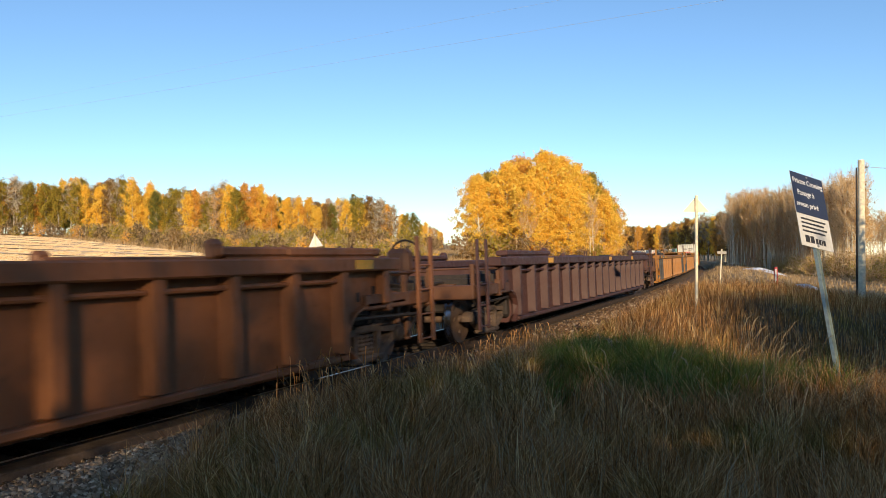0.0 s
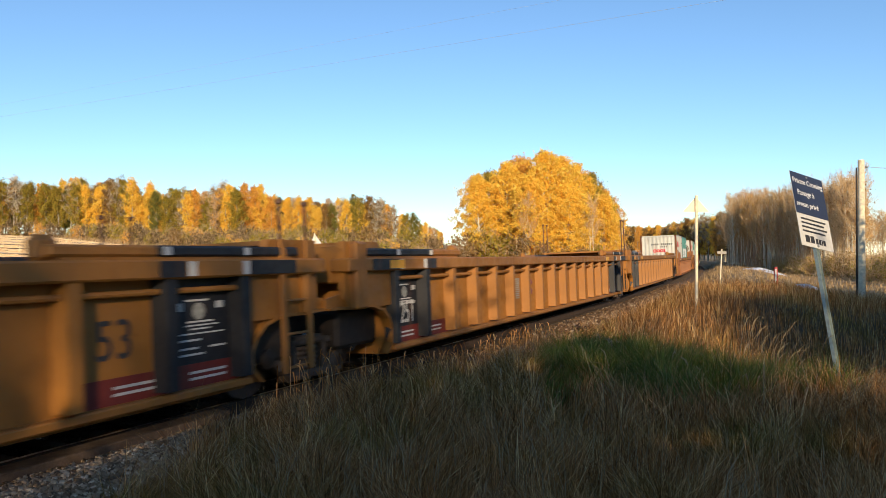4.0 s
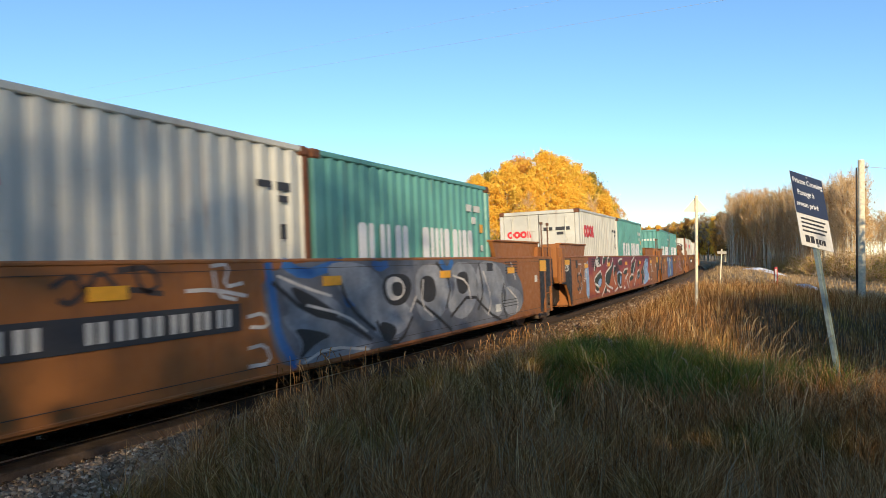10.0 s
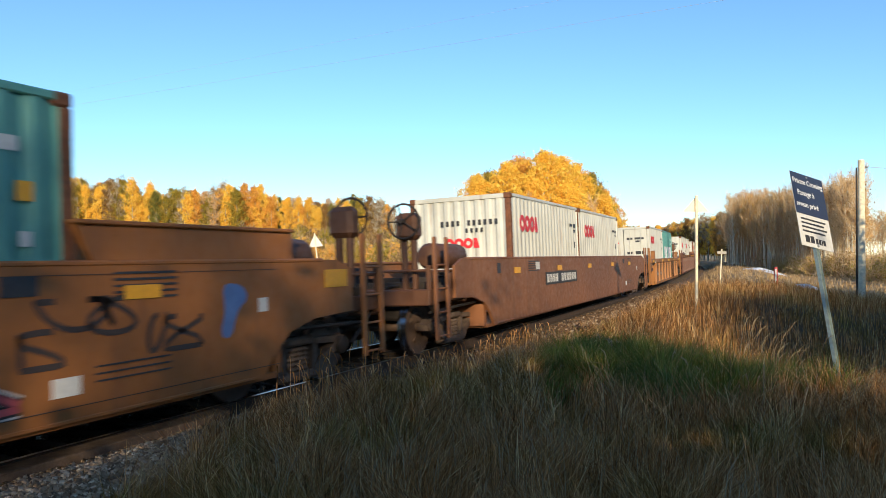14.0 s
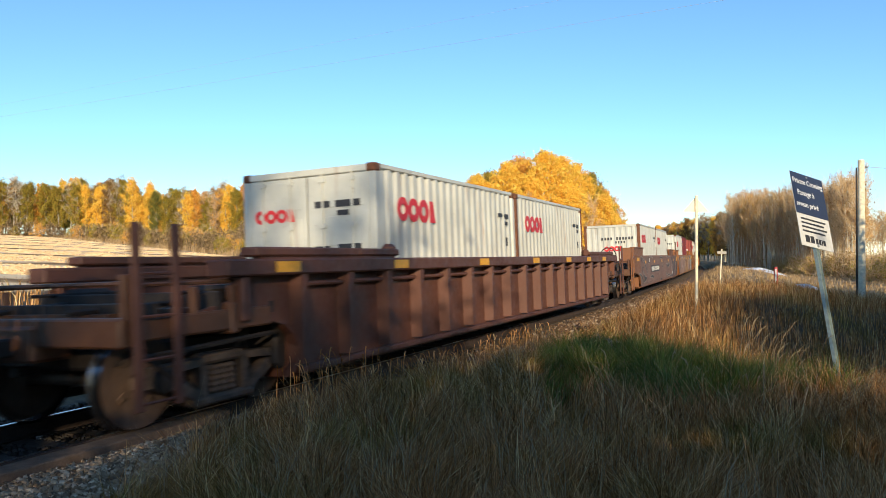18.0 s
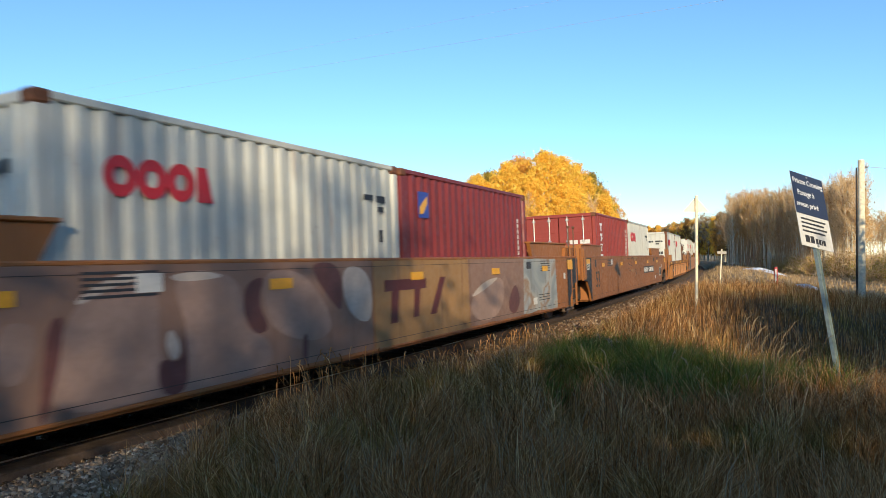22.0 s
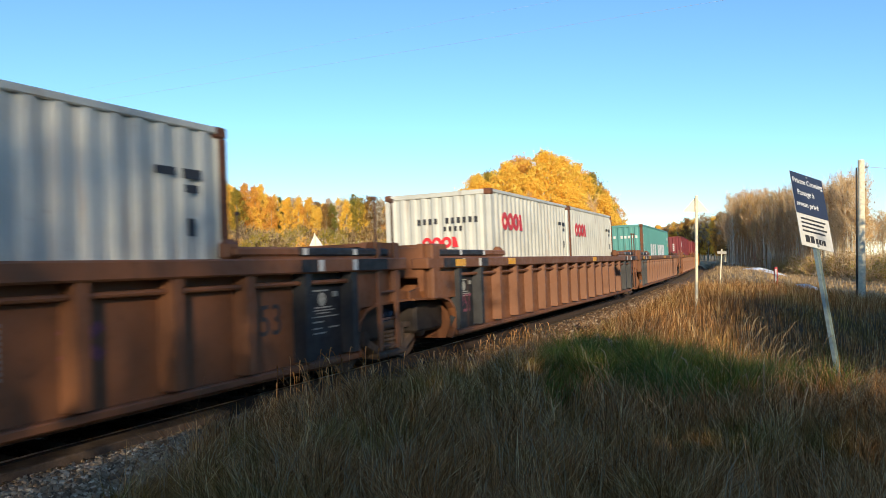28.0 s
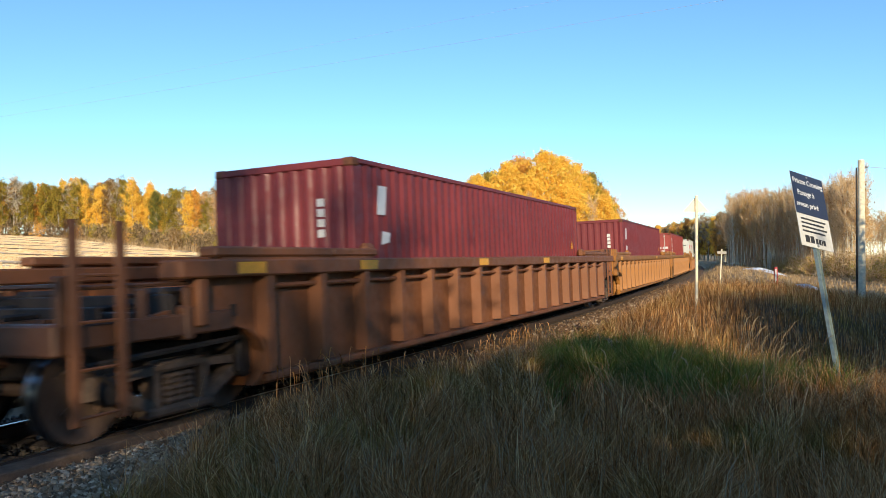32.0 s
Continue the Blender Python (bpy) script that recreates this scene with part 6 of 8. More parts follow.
def scatter(n, d0, d1, lim=0.66, power=1.0):
    """Random spots in the camera's field, closer together near by."""
    d = (rng.uniform(d0 ** power, d1 ** power, n)) ** (1 / power)
    a = rng.uniform(-lim, lim, n)
    c, s = math.cos(AIM), math.sin(AIM)
    x, y = EYE.x - s * d + a * d * c, c * d + a * d * s
    return x, y


def verge(n, d0, d1, edge, power=1.0, lim=0.66, tuft=0.0):
    x, y = scatter(n, d0, d1, lim, power)
    if tuft:
        k = max(1, n // 14)
        cx, cy = scatter(k, d0, d1, lim, power)
        pick = rng.integers(0, k, n)
        m = rng.uniform(size=n) < 0.65
        x = np.where(m, cx[pick] + rng.normal(0, tuft, n), x)
        y = np.where(m, cy[pick] + rng.normal(0, tuft, n), y)
    off = off_track(x, y)
    keep = off > edge + 0.12 * np.sin(y * 1.3) + 0.12 * np.sin(y * 3.1 + 1) + 0.42 * np.maximum(0, 6.4 - y)
    return x[keep], y[keep]


x, y = verge(95000, 2.2, 6.0, 1.75, 1.6, tuft=0.07)
blades(x, y, rng.uniform(0.16, 0.46, len(x)), rng.uniform(0.003, 0.007, len(x)), rng.uniform(0.1, 0.7, len(x)), M["near_grass"], "grass", "thick dry brown and olive autumn grass")
x, y = verge(115000, 5.8, 12.5, 1.35, 1.4, tuft=0.10)
blades(x, y, rng.uniform(0.20, 0.55, len(x)), rng.uniform(0.005, 0.010, len(x)), rng.uniform(0.1, 0.6, len(x)), M["grass"], "grass", "thick dry brown and olive autumn grass")
x, y = verge(110000, 12, 30, 2.1, 1.2, tuft=0.2)
blades(x, y, rng.uniform(0.2, 0.55, len(x)), rng.uniform(0.005, 0.011, len(x)), rng.uniform(0.1, 0.5, len(x)), M["grass"], "grass", "dry brown grass on the railway bank")
x, y = verge(60000, 27, 110, 2.3, 0.9, tuft=0.5)
blades(x, y, rng.uniform(0.10, 0.28, len(x)), rng.uniform(0.02, 0.05, len(x)), rng.uniform(0.2, 0.8, len(x)), M["tan_grass"], "grass", "short sunlit tan grass on the railway bank")
# weeds on the field side
x, y = scatter(26000, 14, 120, 0.66, 1.0)
o = off_track(x, y)
keep = (o < -2.6) & (o > -22)
x, y = x[keep], y[keep]
blades(x, y, rng.uniform(0.4, 1.1, len(x)), rng.uniform(0.02, 0.05, len(x)), rng.uniform(0.1, 0.4, len(x)), M["grass"], "grass", "dry weeds along the field edge")
# the greener ridge
t = rng.uniform(0, 1, 30000)
dg = 7.0 + 3.4 * rng.beta(2, 1.6, len(t)) + 0.35 * np.sin(t * 9)
ag = 0.14 + 0.42 * t
x, y = EYE.x - math.sin(AIM) * dg + ag * dg * math.cos(AIM), math.cos(AIM) * dg + ag * dg * math.sin(AIM)
blades(x, y, rng.uniform(0.28, 0.62, len(x)), rng.uniform(0.005, 0.011, len(x)), rng.uniform(0.1, 0.6, len(x)), M["lush"], "green_grass", "fresh green grass on the crossing's shoulder")
# the same grass behind and beside the camera
r, t = 11 * np.sqrt(rng.uniform(0, 1, 34000)), rng.uniform(0, 2 * np.pi, 34000)
x, y = EYE.x + r * np.cos(t), EYE.y + r * np.sin(t)
fwd, lat = -(x - EYE.x) * math.sin(AIM) + y * math.cos(AIM), (x - EYE.x) * math.cos(AIM) + y * math.sin(AIM)
keep = ((fwd < 2.2) | (np.abs(lat) > 0.66 * fwd)) & (off_track(x, y) > 2.6) & (r > 0.8)
x, y = x[keep], y[keep]
blades(x, y, rng.uniform(0.14, 0.42, len(x)), rng.uniform(0.006, 0.014, len(x)), rng.uniform(0.1, 0.7, len(x)), M["grass"], "grass", "thick dry brown and olive autumn grass")
# tall seeding stems
x, y = verge(8000, 3, 14, 1.9, 1.3)
blades(x, y, rng.uniform(0.30, 0.72, len(x)), rng.uniform(0.003, 0.006, len(x)), rng.uniform(0.1, 0.5, len(x)), M["reed"], "seed_stems", "tall pale seeding grass stems")


def arching(x, y, h, reach, turn, w, mat, name, label):
    """Long stems that rise and droop over, with a thicker seed head at the tip."""
    n, k = len(x), 8
    z = ground_z(x, y) - 0.03
    t = np.linspace(0, 1, k)[None]
    px = x[:, None] + (np.cos(turn) * reach)[:, None] * t ** 2.3
    py = y[:, None] + (np.sin(turn) * reach)[:, None] * t ** 2.3
    pz = z[:, None] + h[:, None] * np.sin(t * 1.75) / math.sin(math.pi / 2)
    wide = (w[:, None] * np.array([[1, 0.9, 0.8, 0.7, 0.7, 1.7, 2.2, 0.4]]))[..., None] / 2
    e = np.array([math.cos(AIM), math.sin(AIM), 0])[None, None] * wide
    mid = np.stack([px, py, pz], -1)
    v = np.stack([mid - e, mid + e], 2).reshape(-1, 3)
    b = (np.arange(n)[:, None] * 2 * k + 2 * np.arange(k - 1)[None]).reshape(-1, 1)
    return tagged(new(name, soup(name, v, b + np.array([[0, 1, 3, 2]]), mat)), label, "grass", kind="stuff")


def spots(n, a0, a1, d0, d1):
    """Random spots between two slopes to the side of the line of sight and two depths."""
    a, d = rng.uniform(a0, a1, n), rng.uniform(d0, d1, n)
    return EYE.x - math.sin(AIM) * d + a * d * math.cos(AIM), math.cos(AIM) * d + a * d * math.sin(AIM)


x, y = spots(30, 0.40, 0.47, 9.0, 11.5)
arching(x, y, rng.uniform(0.75, 1.25, 30), rng.uniform(0.1, 0.55, 30), AIM + rng.normal(0.0, 0.5, 30), rng.uniform(0.004, 0.008, 30), M["reed"], "seed_stems", "tall pale arching grass stems beside the sign")
x, y = spots(20, 0.50, 0.62, 8.0, 11.0)
arching(x, y, rng.uniform(0.7, 1.15, 20), rng.uniform(0.15, 0.6, 20), AIM + rng.normal(0.0, 0.6, 20), rng.uniform(0.004, 0.008, 20), M["reed"], "seed_stems", "tall pale arching grass stems beside the sign")
x, y = spots(150, 0.05, 0.56, 7.0, 10.5)
arching(x, y, rng.uniform(0.35, 0.62, 150), rng.uniform(0.1, 0.4, 150), rng.uniform(0, 6.28, 150), rng.uniform(0.004, 0.009, 150), M["reed"], "seed_stems", "pale bent stems in the green grass")
u, o = rng.uniform(6.3, 15.0, 420), rng.uniform(1.45, 2.3, 420)
arching(o - 0.0009 * np.maximum(0, u - 10.4) ** 2, u, rng.uniform(0.35, 0.72, 420), rng.uniform(0.02, 0.22, 420), rng.uniform(0, 6.28, 420), rng.uniform(0.004, 0.008, 420), M["grass"], "seed_stems", "thin brown seeding stems along the track")

# ---- loose stones of the ballast ----
M["stone"] = island_mat("crushed grey and brown stone", [(0.0, (0.13, 0.078, 0.042)), (0.35, (0.28, 0.18, 0.10)), (0.75, (0.43, 0.30, 0.18)), (1.0, (0.70, 0.55, 0.38))], 0.9, 0.5)

# stones between the rails: the train's shade is put into their dark colour
M["shade_stone"] = island_mat("ballast stone darkened for the train's shade", [(0.0, (0.03, 0.025, 0.02)), (0.6, (0.07, 0.058, 0.047)), (1.0, (0.14, 0.12, 0.10))], 0.9, 0.5)


def stones(n, u0, u1, o0, o1, size, mat):
    u, o = rng.uniform(u0, u1, n), rng.uniform(o0, o1, n)
    s = size * rng.uniform(0.5, 1.3, n)
    cube = np.array([[a, b, c] for a in (-1, 1) for b in (-1, 1) for c in (-1, 1)], float)
    fc = np.array([(0, 1, 3, 2), (4, 6, 7, 5), (0, 4, 5, 1), (2, 3, 7, 6), (0, 2, 6, 4), (1, 5, 7, 3)])
    v = cube[None] * rng.uniform(0.45, 1.0, (n, 8, 3)) * s[:, None, None] * 0.5
    ang = rng.uniform(0, 6.28, n)
    c, q = np.cos(ang)[:, None], np.sin(ang)[:, None]
    vx, vy = v[:, :, 0] * c - v[:, :, 1] * q, v[:, :, 0] * q + v[:, :, 1] * c
    tilt = rng.normal(0, 0.5, (n, 1))
    vz = v[:, :, 2] + vx * tilt
    base = np.maximum(np.where(o > 1.55, -0.235 - (o - 1.6) * 0.40, -0.235), ground_z(o, u, o)) + CANT * np.minimum(o, 1.6)
    base = np.maximum(base, apron_z(o, u)) + s * 0.15
    line = np.array([on_track(k)[0] for k in np.arange(0, 81)])
    bx = np.interp(u, np.arange(0, 81), line)
    v = np.stack([vx + (o + bx)[:, None], vy + u[:, None], vz + base[:, None]], -1).reshape(-1, 3)
    quads = (np.arange(n)[:, None, None] * 8 + fc[None]).reshape(-1, 4)
    return soup("ballast_stones", v, quads, mat)


tagged(new("ballast_stones", stones(27000, 2.4, 10.4, 1.05, 2.9, 0.040, M["stone"])), "loose crushed ballast stones beside the rail", "gravel", kind="stuff")
tagged(new("ballast_stones", stones(6000, 1.0, 10.4, -2.2, 0.66, 0.06, M["shade_stone"])), "loose crushed ballast stones between the rails", "gravel", kind="stuff")
M["brown_stone"] = island_mat("rusty brown shoulder stone", [(0.0, (0.07, 0.040, 0.022)), (0.45, (0.17, 0.10, 0.055)), (0.85, (0.27, 0.175, 0.105)), (1.0, (0.48, 0.38, 0.28))], 0.9, 0.5)
tagged(new("ballast_stones", stones(16000, 10.2, 48.0, 0.95, 2.75, 0.075, M["brown_stone"])), "rusty brown ballast stones on the track's shoulder", "gravel", kind="stuff")

# ---- stubble and swaths on the field ----
M["stubble"] = island_mat("pale straw stubble", [(0.0, (0.56, 0.36, 0.17)), (0.5, (0.80, 0.56, 0.31)), (1.0, (0.90, 0.70, 0.43))], 0.85, 0.1, 0.15)
c_, s_ = math.cos(AIM), math.sin(AIM)
nst = 190000
d = rng.uniform(42 ** 0.5, 205 ** 0.5, nst) ** 2
a = rng.uniform(-0.68, -0.2, nst)
x, y = EYE.x - s_ * d + a * d * c_, c_ * d + a * d * s_
row = d + 0.30 * a * d + 3.0 * np.sin(a * d * 0.07)
keep = (x < -22) & (FIELD_LINE.x * x + FIELD_LINE.y * y < FIELD_AT - 1 + rng.normal(0, 0.6, nst)) & (np.mod(row, 15.0) < 10.0 + rng.normal(0, 0.8, nst))
x, y = x[keep], y[keep]
blades(x, y, rng.uniform(0.05, 0.11, len(x)), rng.uniform(0.10, 0.26, len(x)), rng.uniform(0.0, 0.3, len(x)), M["stubble"], "stubble", "pale stubble and cut straw swaths on the field", face=math.atan2(SUN_AZ.y, SUN_AZ.x) + math.pi / 2)
# rough tan weeds between the field and the wood
nw = 46000
d = rng.uniform(70, 202, nw)
a = rng.uniform(-0.66, 0.06, nw)
x, y = EYE.x - s_ * d + a * d * c_, c_ * d + a * d * s_
keep = (FIELD_LINE.x * x + FIELD_LINE.y * y > FIELD_AT) & (off_track(x, y) < -14) & (x < -20)
x, y = x[keep], y[keep]
blades(x, y, rng.uniform(0.3, 0.9, len(x)), rng.uniform(0.06, 0.16, len(x)), rng.uniform(0.1, 0.4, len(x)), M["tan_grass"], "weeds", "tall tan weeds beside the harvested field")


# ---- sprayed paintwork on the smooth cars ----
def spray(name, stops, scale=1.2, stretch=(1, 1, 1.4), warp=1.2, second=None, detail=1.5, base=None, base_scale=0.5):
    """Painted curves: the level lines of a slow noise, coloured in steps."""
    m, nt, b = node_mat(name)
    co = nt.nodes.new("ShaderNodeTexCoord")
    mp = nt.nodes.new("ShaderNodeMapping")
    mp.inputs["Scale"].default_value = stretch
    nt.links.new(co.outputs["Object"], mp.inputs[0])
    n = nt.nodes.new("ShaderNodeTexNoise")
    n.inputs["Scale"].default_value, n.inputs["Detail"].default_value, n.inputs["Distortion"].default_value = scale, detail, warp
    nt.links.new(mp.outputs[0], n.inputs["Vector"])
    c = ramp(nt, n.outputs[0], stops)
    if base:
        under = ramp(nt, noise_fac(nt, base_scale, 2), base)
        lines = ramp(nt, n.outputs[0], second)
        c = blend(nt, lines, under, c)
    c = blend(nt, mask(nt, noise_fac(nt, 3.0, 6, (1, 1, 0.3)), 0.55, 0.85), c, (0.13, 0.07, 0.04))
    nt.links.new(c, b.inputs["Base Color"])
    b.inputs["Roughness"].default_value = 0.55
    return m


M["spray_pale"] = spray("pale blue grey sprayed picture", [(0.0, (0.10, 0.09, 0.08)), (0.40, (0.26, 0.28, 0.28)), (0.50, (0.38, 0.38, 0.35)), (0.58, (0.30, 0.18, 0.10)), (0.66, (0.34, 0.36, 0.36))], 1.0, (1, 1, 1), 0.8, detail=3)
M["spray_dark"] = plain("thin dark sprayed line", (0.05, 0.035, 0.03), 0.6, 0.2, 20)
M["blue_fill"] = plain("sky blue sprayed fill", (0.11, 0.19, 0.40), 0.55, 0.25, 2.5, bump=0.05)
M["mint_fill"] = plain("pale mint sprayed fill", (0.36, 0.44, 0.40), 0.55, 0.2, 3, bump=0.05)
M["violet_line"] = plain("dark violet sprayed outline", (0.035, 0.03, 0.085), 0.55, 0.2, 4, bump=0.05)
M["shine"] = plain("white sprayed highlight", (0.55, 0.60, 0.72), 0.55, 0.15, 4, bump=0.05)
M["scrawl_red"] = plain("red sprayed scrawl", (0.42, 0.08, 0.09), 0.6, 0.2, 20)
M["tan_paint"] = paint("tan steel paint", (0.40, 0.22, 0.085), amount=0.35)
M["mark_maroon"] = plain("maroon lettering paint", (0.11, 0.022, 0.022), 0.55, 0.15, 12)

SMOOTH = {round(s): ob for ob, s, _ in RIDING if ob.name.startswith("well_car")}


def patch(car, outline, mat, x, name="graffiti", label=""):
    s = Shape().prism(outline, "x", 0.0, 0.001)
    return part(name, s.mesh(name, mat), car, (x, 0, 0), label)


def ragged(y0, y1, z0, z1, jag=0.12, n=9):
    pts = [(y0 + (y1 - y0) * i / n + random.uniform(-jag, jag), z0 + random.uniform(0, jag) * 0.4) for i in range(n + 1)]
    pts += [(y1 - (y1 - y0) * i / n + random.uniform(-jag, jag), z1 - random.uniform(0, jag) * 0.2) for i in range(n + 1)]
    return pts


def scrawl(y0, y1, z0, z1, count, loops=3):
    paths = []
    for _ in range(count):
        cy, cz = random.uniform(y0, y1), random.uniform(z0, z1)
        ry, rz = random.uniform(0.1, (y1 - y0) * 0.22), random.uniform(0.1, (z1 - z0) * 0.45)
        p, q = random.uniform(0, 6), random.uniform(1, 2.2)
        pts = [(min(y1, max(y0, cy + ry * math.sin(q * t + p))), min(z1, max(z0, cz + rz * math.cos(t * 1.3)))) for t in np.linspace(0, loops, 22)]
        paths.append(pts)
    return paths


def tag(car, at, hue, label, y0, y1, z0, z1, count, w, loops=3):
    """A tangle of sprayed loops, each a line of its own."""
    for pts in scrawl(y0, y1, z0, z1, count, loops):
        part("graffiti", ribbon(pts, w, M[hue]), car, (at, 0, 0), label)


W0 = 1.474
grey, redc, blue = SMOOTH[129], SMOOTH[148], SMOOTH[168]
def fill(car, hue, lift, pts, label=""):
    """One sprayed shape with rounded corners."""
    patch(car, blob(pts), M[hue], W0 + lift, label=label)


def line(car, hue, lift, w, pts):
    """One sprayed line; its bends are rounded by cutting the corners once."""
    soft = [pts[0]] + [q for a, b in zip(pts, pts[1:]) for q in ((a[0] * 0.75 + b[0] * 0.25, a[1] * 0.75 + b[1] * 0.25), (a[0] * 0.25 + b[0] * 0.75, a[1] * 0.25 + b[1] * 0.75))] + [pts[-1]]
    part("graffiti", ribbon(soft, w, M[hue]), car, (W0 + lift, 0, 0))


M["chalk"] = plain("white sprayed outline", (0.62, 0.57, 0.52), 0.55, 0.3, 3.5, bump=0.05)
M["spray_black"] = plain("black sprayed outline", (0.03, 0.026, 0.026), 0.6, 0.3, 12)
M["steel_fill"] = plain("grey sprayed fill", (0.25, 0.26, 0.29), 0.55, 0.45, 2.2, bump=0.05)
M["slate_fill"] = plain("slate sprayed fill", (0.13, 0.135, 0.16), 0.55, 0.4, 2.2, bump=0.05)
M["deep_blue"] = plain("strong blue sprayed rim", (0.035, 0.13, 0.36), 0.55, 0.3, 3, bump=0.05)
fill(grey, "slate_fill", 0.0004, [(-1.37, 1.58), (-1.28, 0.94), (-1.11, 0.47), (-0.83, 0.38), (0.57, 0.38), (2.26, 0.38), (4.39, 0.38), (7.23, 0.38), (7.23, 1.14), (6.13, 1.58), (1.01, 1.58)], "slate ground of grey graffiti lettering")
line(grey, "deep_blue", 0.0012, 0.13, [(-1.24, 1.58), (-1.15, 1.16), (-1.08, 0.74), (-0.77, 0.38)])
line(grey, "deep_blue", 0.0012, 0.13, [(-0.98, 1.58), (-0.59, 1.42), (-0.06, 1.51), (0.27, 1.58)])
line(grey, "deep_blue", 0.0012, 0.13, [(1.01, 1.58), (1.18, 1.47), (1.42, 1.55)])
line(grey, "deep_blue", 0.0012, 0.13, [(3.16, 1.58), (3.41, 1.36), (3.66, 1.57)])
fill(grey, "deep_blue", 0.0013, [(0.27, 1.3), (0.55, 1.07), (0.47, 0.94), (0.25, 1.03)])
fill(grey, "steel_fill", 0.002, [(-1.15, 1.49), (-0.38, 1.25), (0.12, 1.09), (0.29, 0.91), (-0.02, 0.84), (0.59, 0.57), (0.98, 0.46), (0.87, 0.38), (-0.11, 0.38), (-0.87, 0.38), (-0.59, 0.6), (-1.08, 0.97), (-0.83, 0.98)], "grey sprayed letter shape")
fill(grey, "steel_fill", 0.002, [(-0.2, 1.58), (0.89, 1.56), (1.54, 1.13), (2.26, 0.78), (1.79, 0.5), (1.06, 0.49), (0.79, 0.83), (0.12, 1.25)], "grey sprayed letter shape")
fill(grey, "steel_fill", 0.002, [(2.23, 1.47), (3.03, 1.55), (3.63, 1.18), (3.46, 0.8), (2.85, 0.57), (2.26, 0.71)], "grey sprayed letter shape")
fill(grey, "steel_fill", 0.002, [(3.49, 1.53), (4.59, 1.54), (4.79, 0.91), (4.05, 0.47), (3.29, 0.76), (3.8, 1.1)], "grey sprayed letter shape")
fill(grey, "steel_fill", 0.002, [(4.59, 1.56), (5.94, 1.51), (6.28, 0.75), (5.66, 0.38), (4.75, 0.66)], "grey sprayed letter shape")
fill(grey, "steel_fill", 0.002, [(5.99, 1.11), (7.23, 0.87), (7.07, 0.45), (6.08, 0.41)], "grey sprayed letter shape")
fill(grey, "spray_black", 0.0028, [(-0.94, 1.35), (-0.38, 1.17), (0.29, 0.84), (-0.55, 0.97)])
fill(grey, "spray_black", 0.0028, [(-0.87, 0.85), (0.03, 0.67), (-0.38, 0.61), (-0.77, 0.4), (-0.59, 0.63)])
fill(grey, "spray_black", 0.0028, [(1.21, 1.38), (2.05, 1.39), (2.15, 1.11), (1.83, 0.9), (1.3, 0.97)])
fill(grey, "spray_black", 0.0028, [(1.06, 0.78), (1.73, 0.61), (1.36, 0.38)])
fill(grey, "spray_black", 0.0028, [(2.37, 1.32), (2.92, 1.34), (3.0, 0.93), (2.47, 0.9)])
fill(grey, "spray_black", 0.0028, [(3.75, 1.35), (4.3, 1.38), (4.3, 1.01), (3.84, 0.96)])
fill(grey, "chalk", 0.0034, [(1.33, 1.33), (1.75, 1.36), (1.96, 1.15), (1.73, 0.99), (1.38, 1.02)])
fill(grey, "spray_black", 0.004, [(1.5, 1.28), (1.88, 1.25), (1.83, 1.05), (1.53, 1.07)])
line(grey, "spray_black", 0.0044, 0.055, [(-1.17, 1.36), (-0.55, 0.98), (0.29, 0.81), (0.92, 0.51)])
line(grey, "spray_black", 0.0044, 0.055, [(0.15, 1.38), (0.39, 0.97), (1.03, 0.63)])
line(grey, "spray_black", 0.0044, 0.055, [(1.06, 0.75), (1.3, 0.43), (1.75, 0.39), (2.12, 0.73)])
line(grey, "spray_black", 0.0044, 0.055, [(2.26, 0.97), (3.0, 0.66), (3.52, 0.4)])
line(grey, "spray_black", 0.0044, 0.055, [(3.49, 0.62), (4.39, 1.0), (5.21, 0.57), (5.85, 0.38)])
line(grey, "spray_black", 0.0044, 0.055, [(4.79, 1.52), (5.0, 0.97), (4.69, 0.65)])
line(grey, "spray_black", 0.0044, 0.055, [(6.08, 1.09), (5.89, 0.77), (6.18, 0.4)])
line(grey, "spray_black", 0.0044, 0.055, [(3.0, 1.54), (3.58, 1.17), (3.32, 0.77)])
line(grey, "chalk", 0.005, 0.035, [(-0.55, 1.07), (0.27, 0.9), (0.81, 0.63)])
line(grey, "chalk", 0.005, 0.035, [(-0.64, 0.4), (-0.11, 0.53), (0.84, 0.39)])
line(grey, "chalk", 0.005, 0.035, [(2.52, 1.28), (2.43, 0.87), (2.85, 0.67)])
line(grey, "chalk", 0.005, 0.035, [(3.63, 1.31), (4.24, 1.2), (4.39, 0.85)])
line(grey, "chalk", 0.005, 0.035, [(5.0, 1.36), (5.39, 0.8), (5.17, 0.53)])
line(grey, "chalk", 0.005, 0.035, [(-1.08, 1.43), (-0.59, 1.28), (-0.02, 1.15)])
line(grey, "chalk", 0.005, 0.035, [(6.26, 1.0), (6.9, 0.71), (6.77, 0.46)])
line(grey, "chalk", 0.005, 0.035, [(6.51, 1.5), (6.77, 1.15)])
line(grey, "chalk", 0.005, 0.035, [(2.05, 0.8), (2.26, 1.04)])
line(grey, "spray_dark", 0.001, 0.05, [(-3.85, 1.41), (-3.64, 1.52), (-3.55, 1.33), (-3.41, 1.55), (-3.24, 1.39)])
line(grey, "spray_dark", 0.001, 0.05, [(-3.24, 1.53), (-2.83, 1.56), (-2.76, 1.33), (-3.2, 1.37)])
line(grey, "spray_dark", 0.001, 0.05, [(-3.79, 1.31), (-3.68, 1.26), (-3.49, 1.43)])
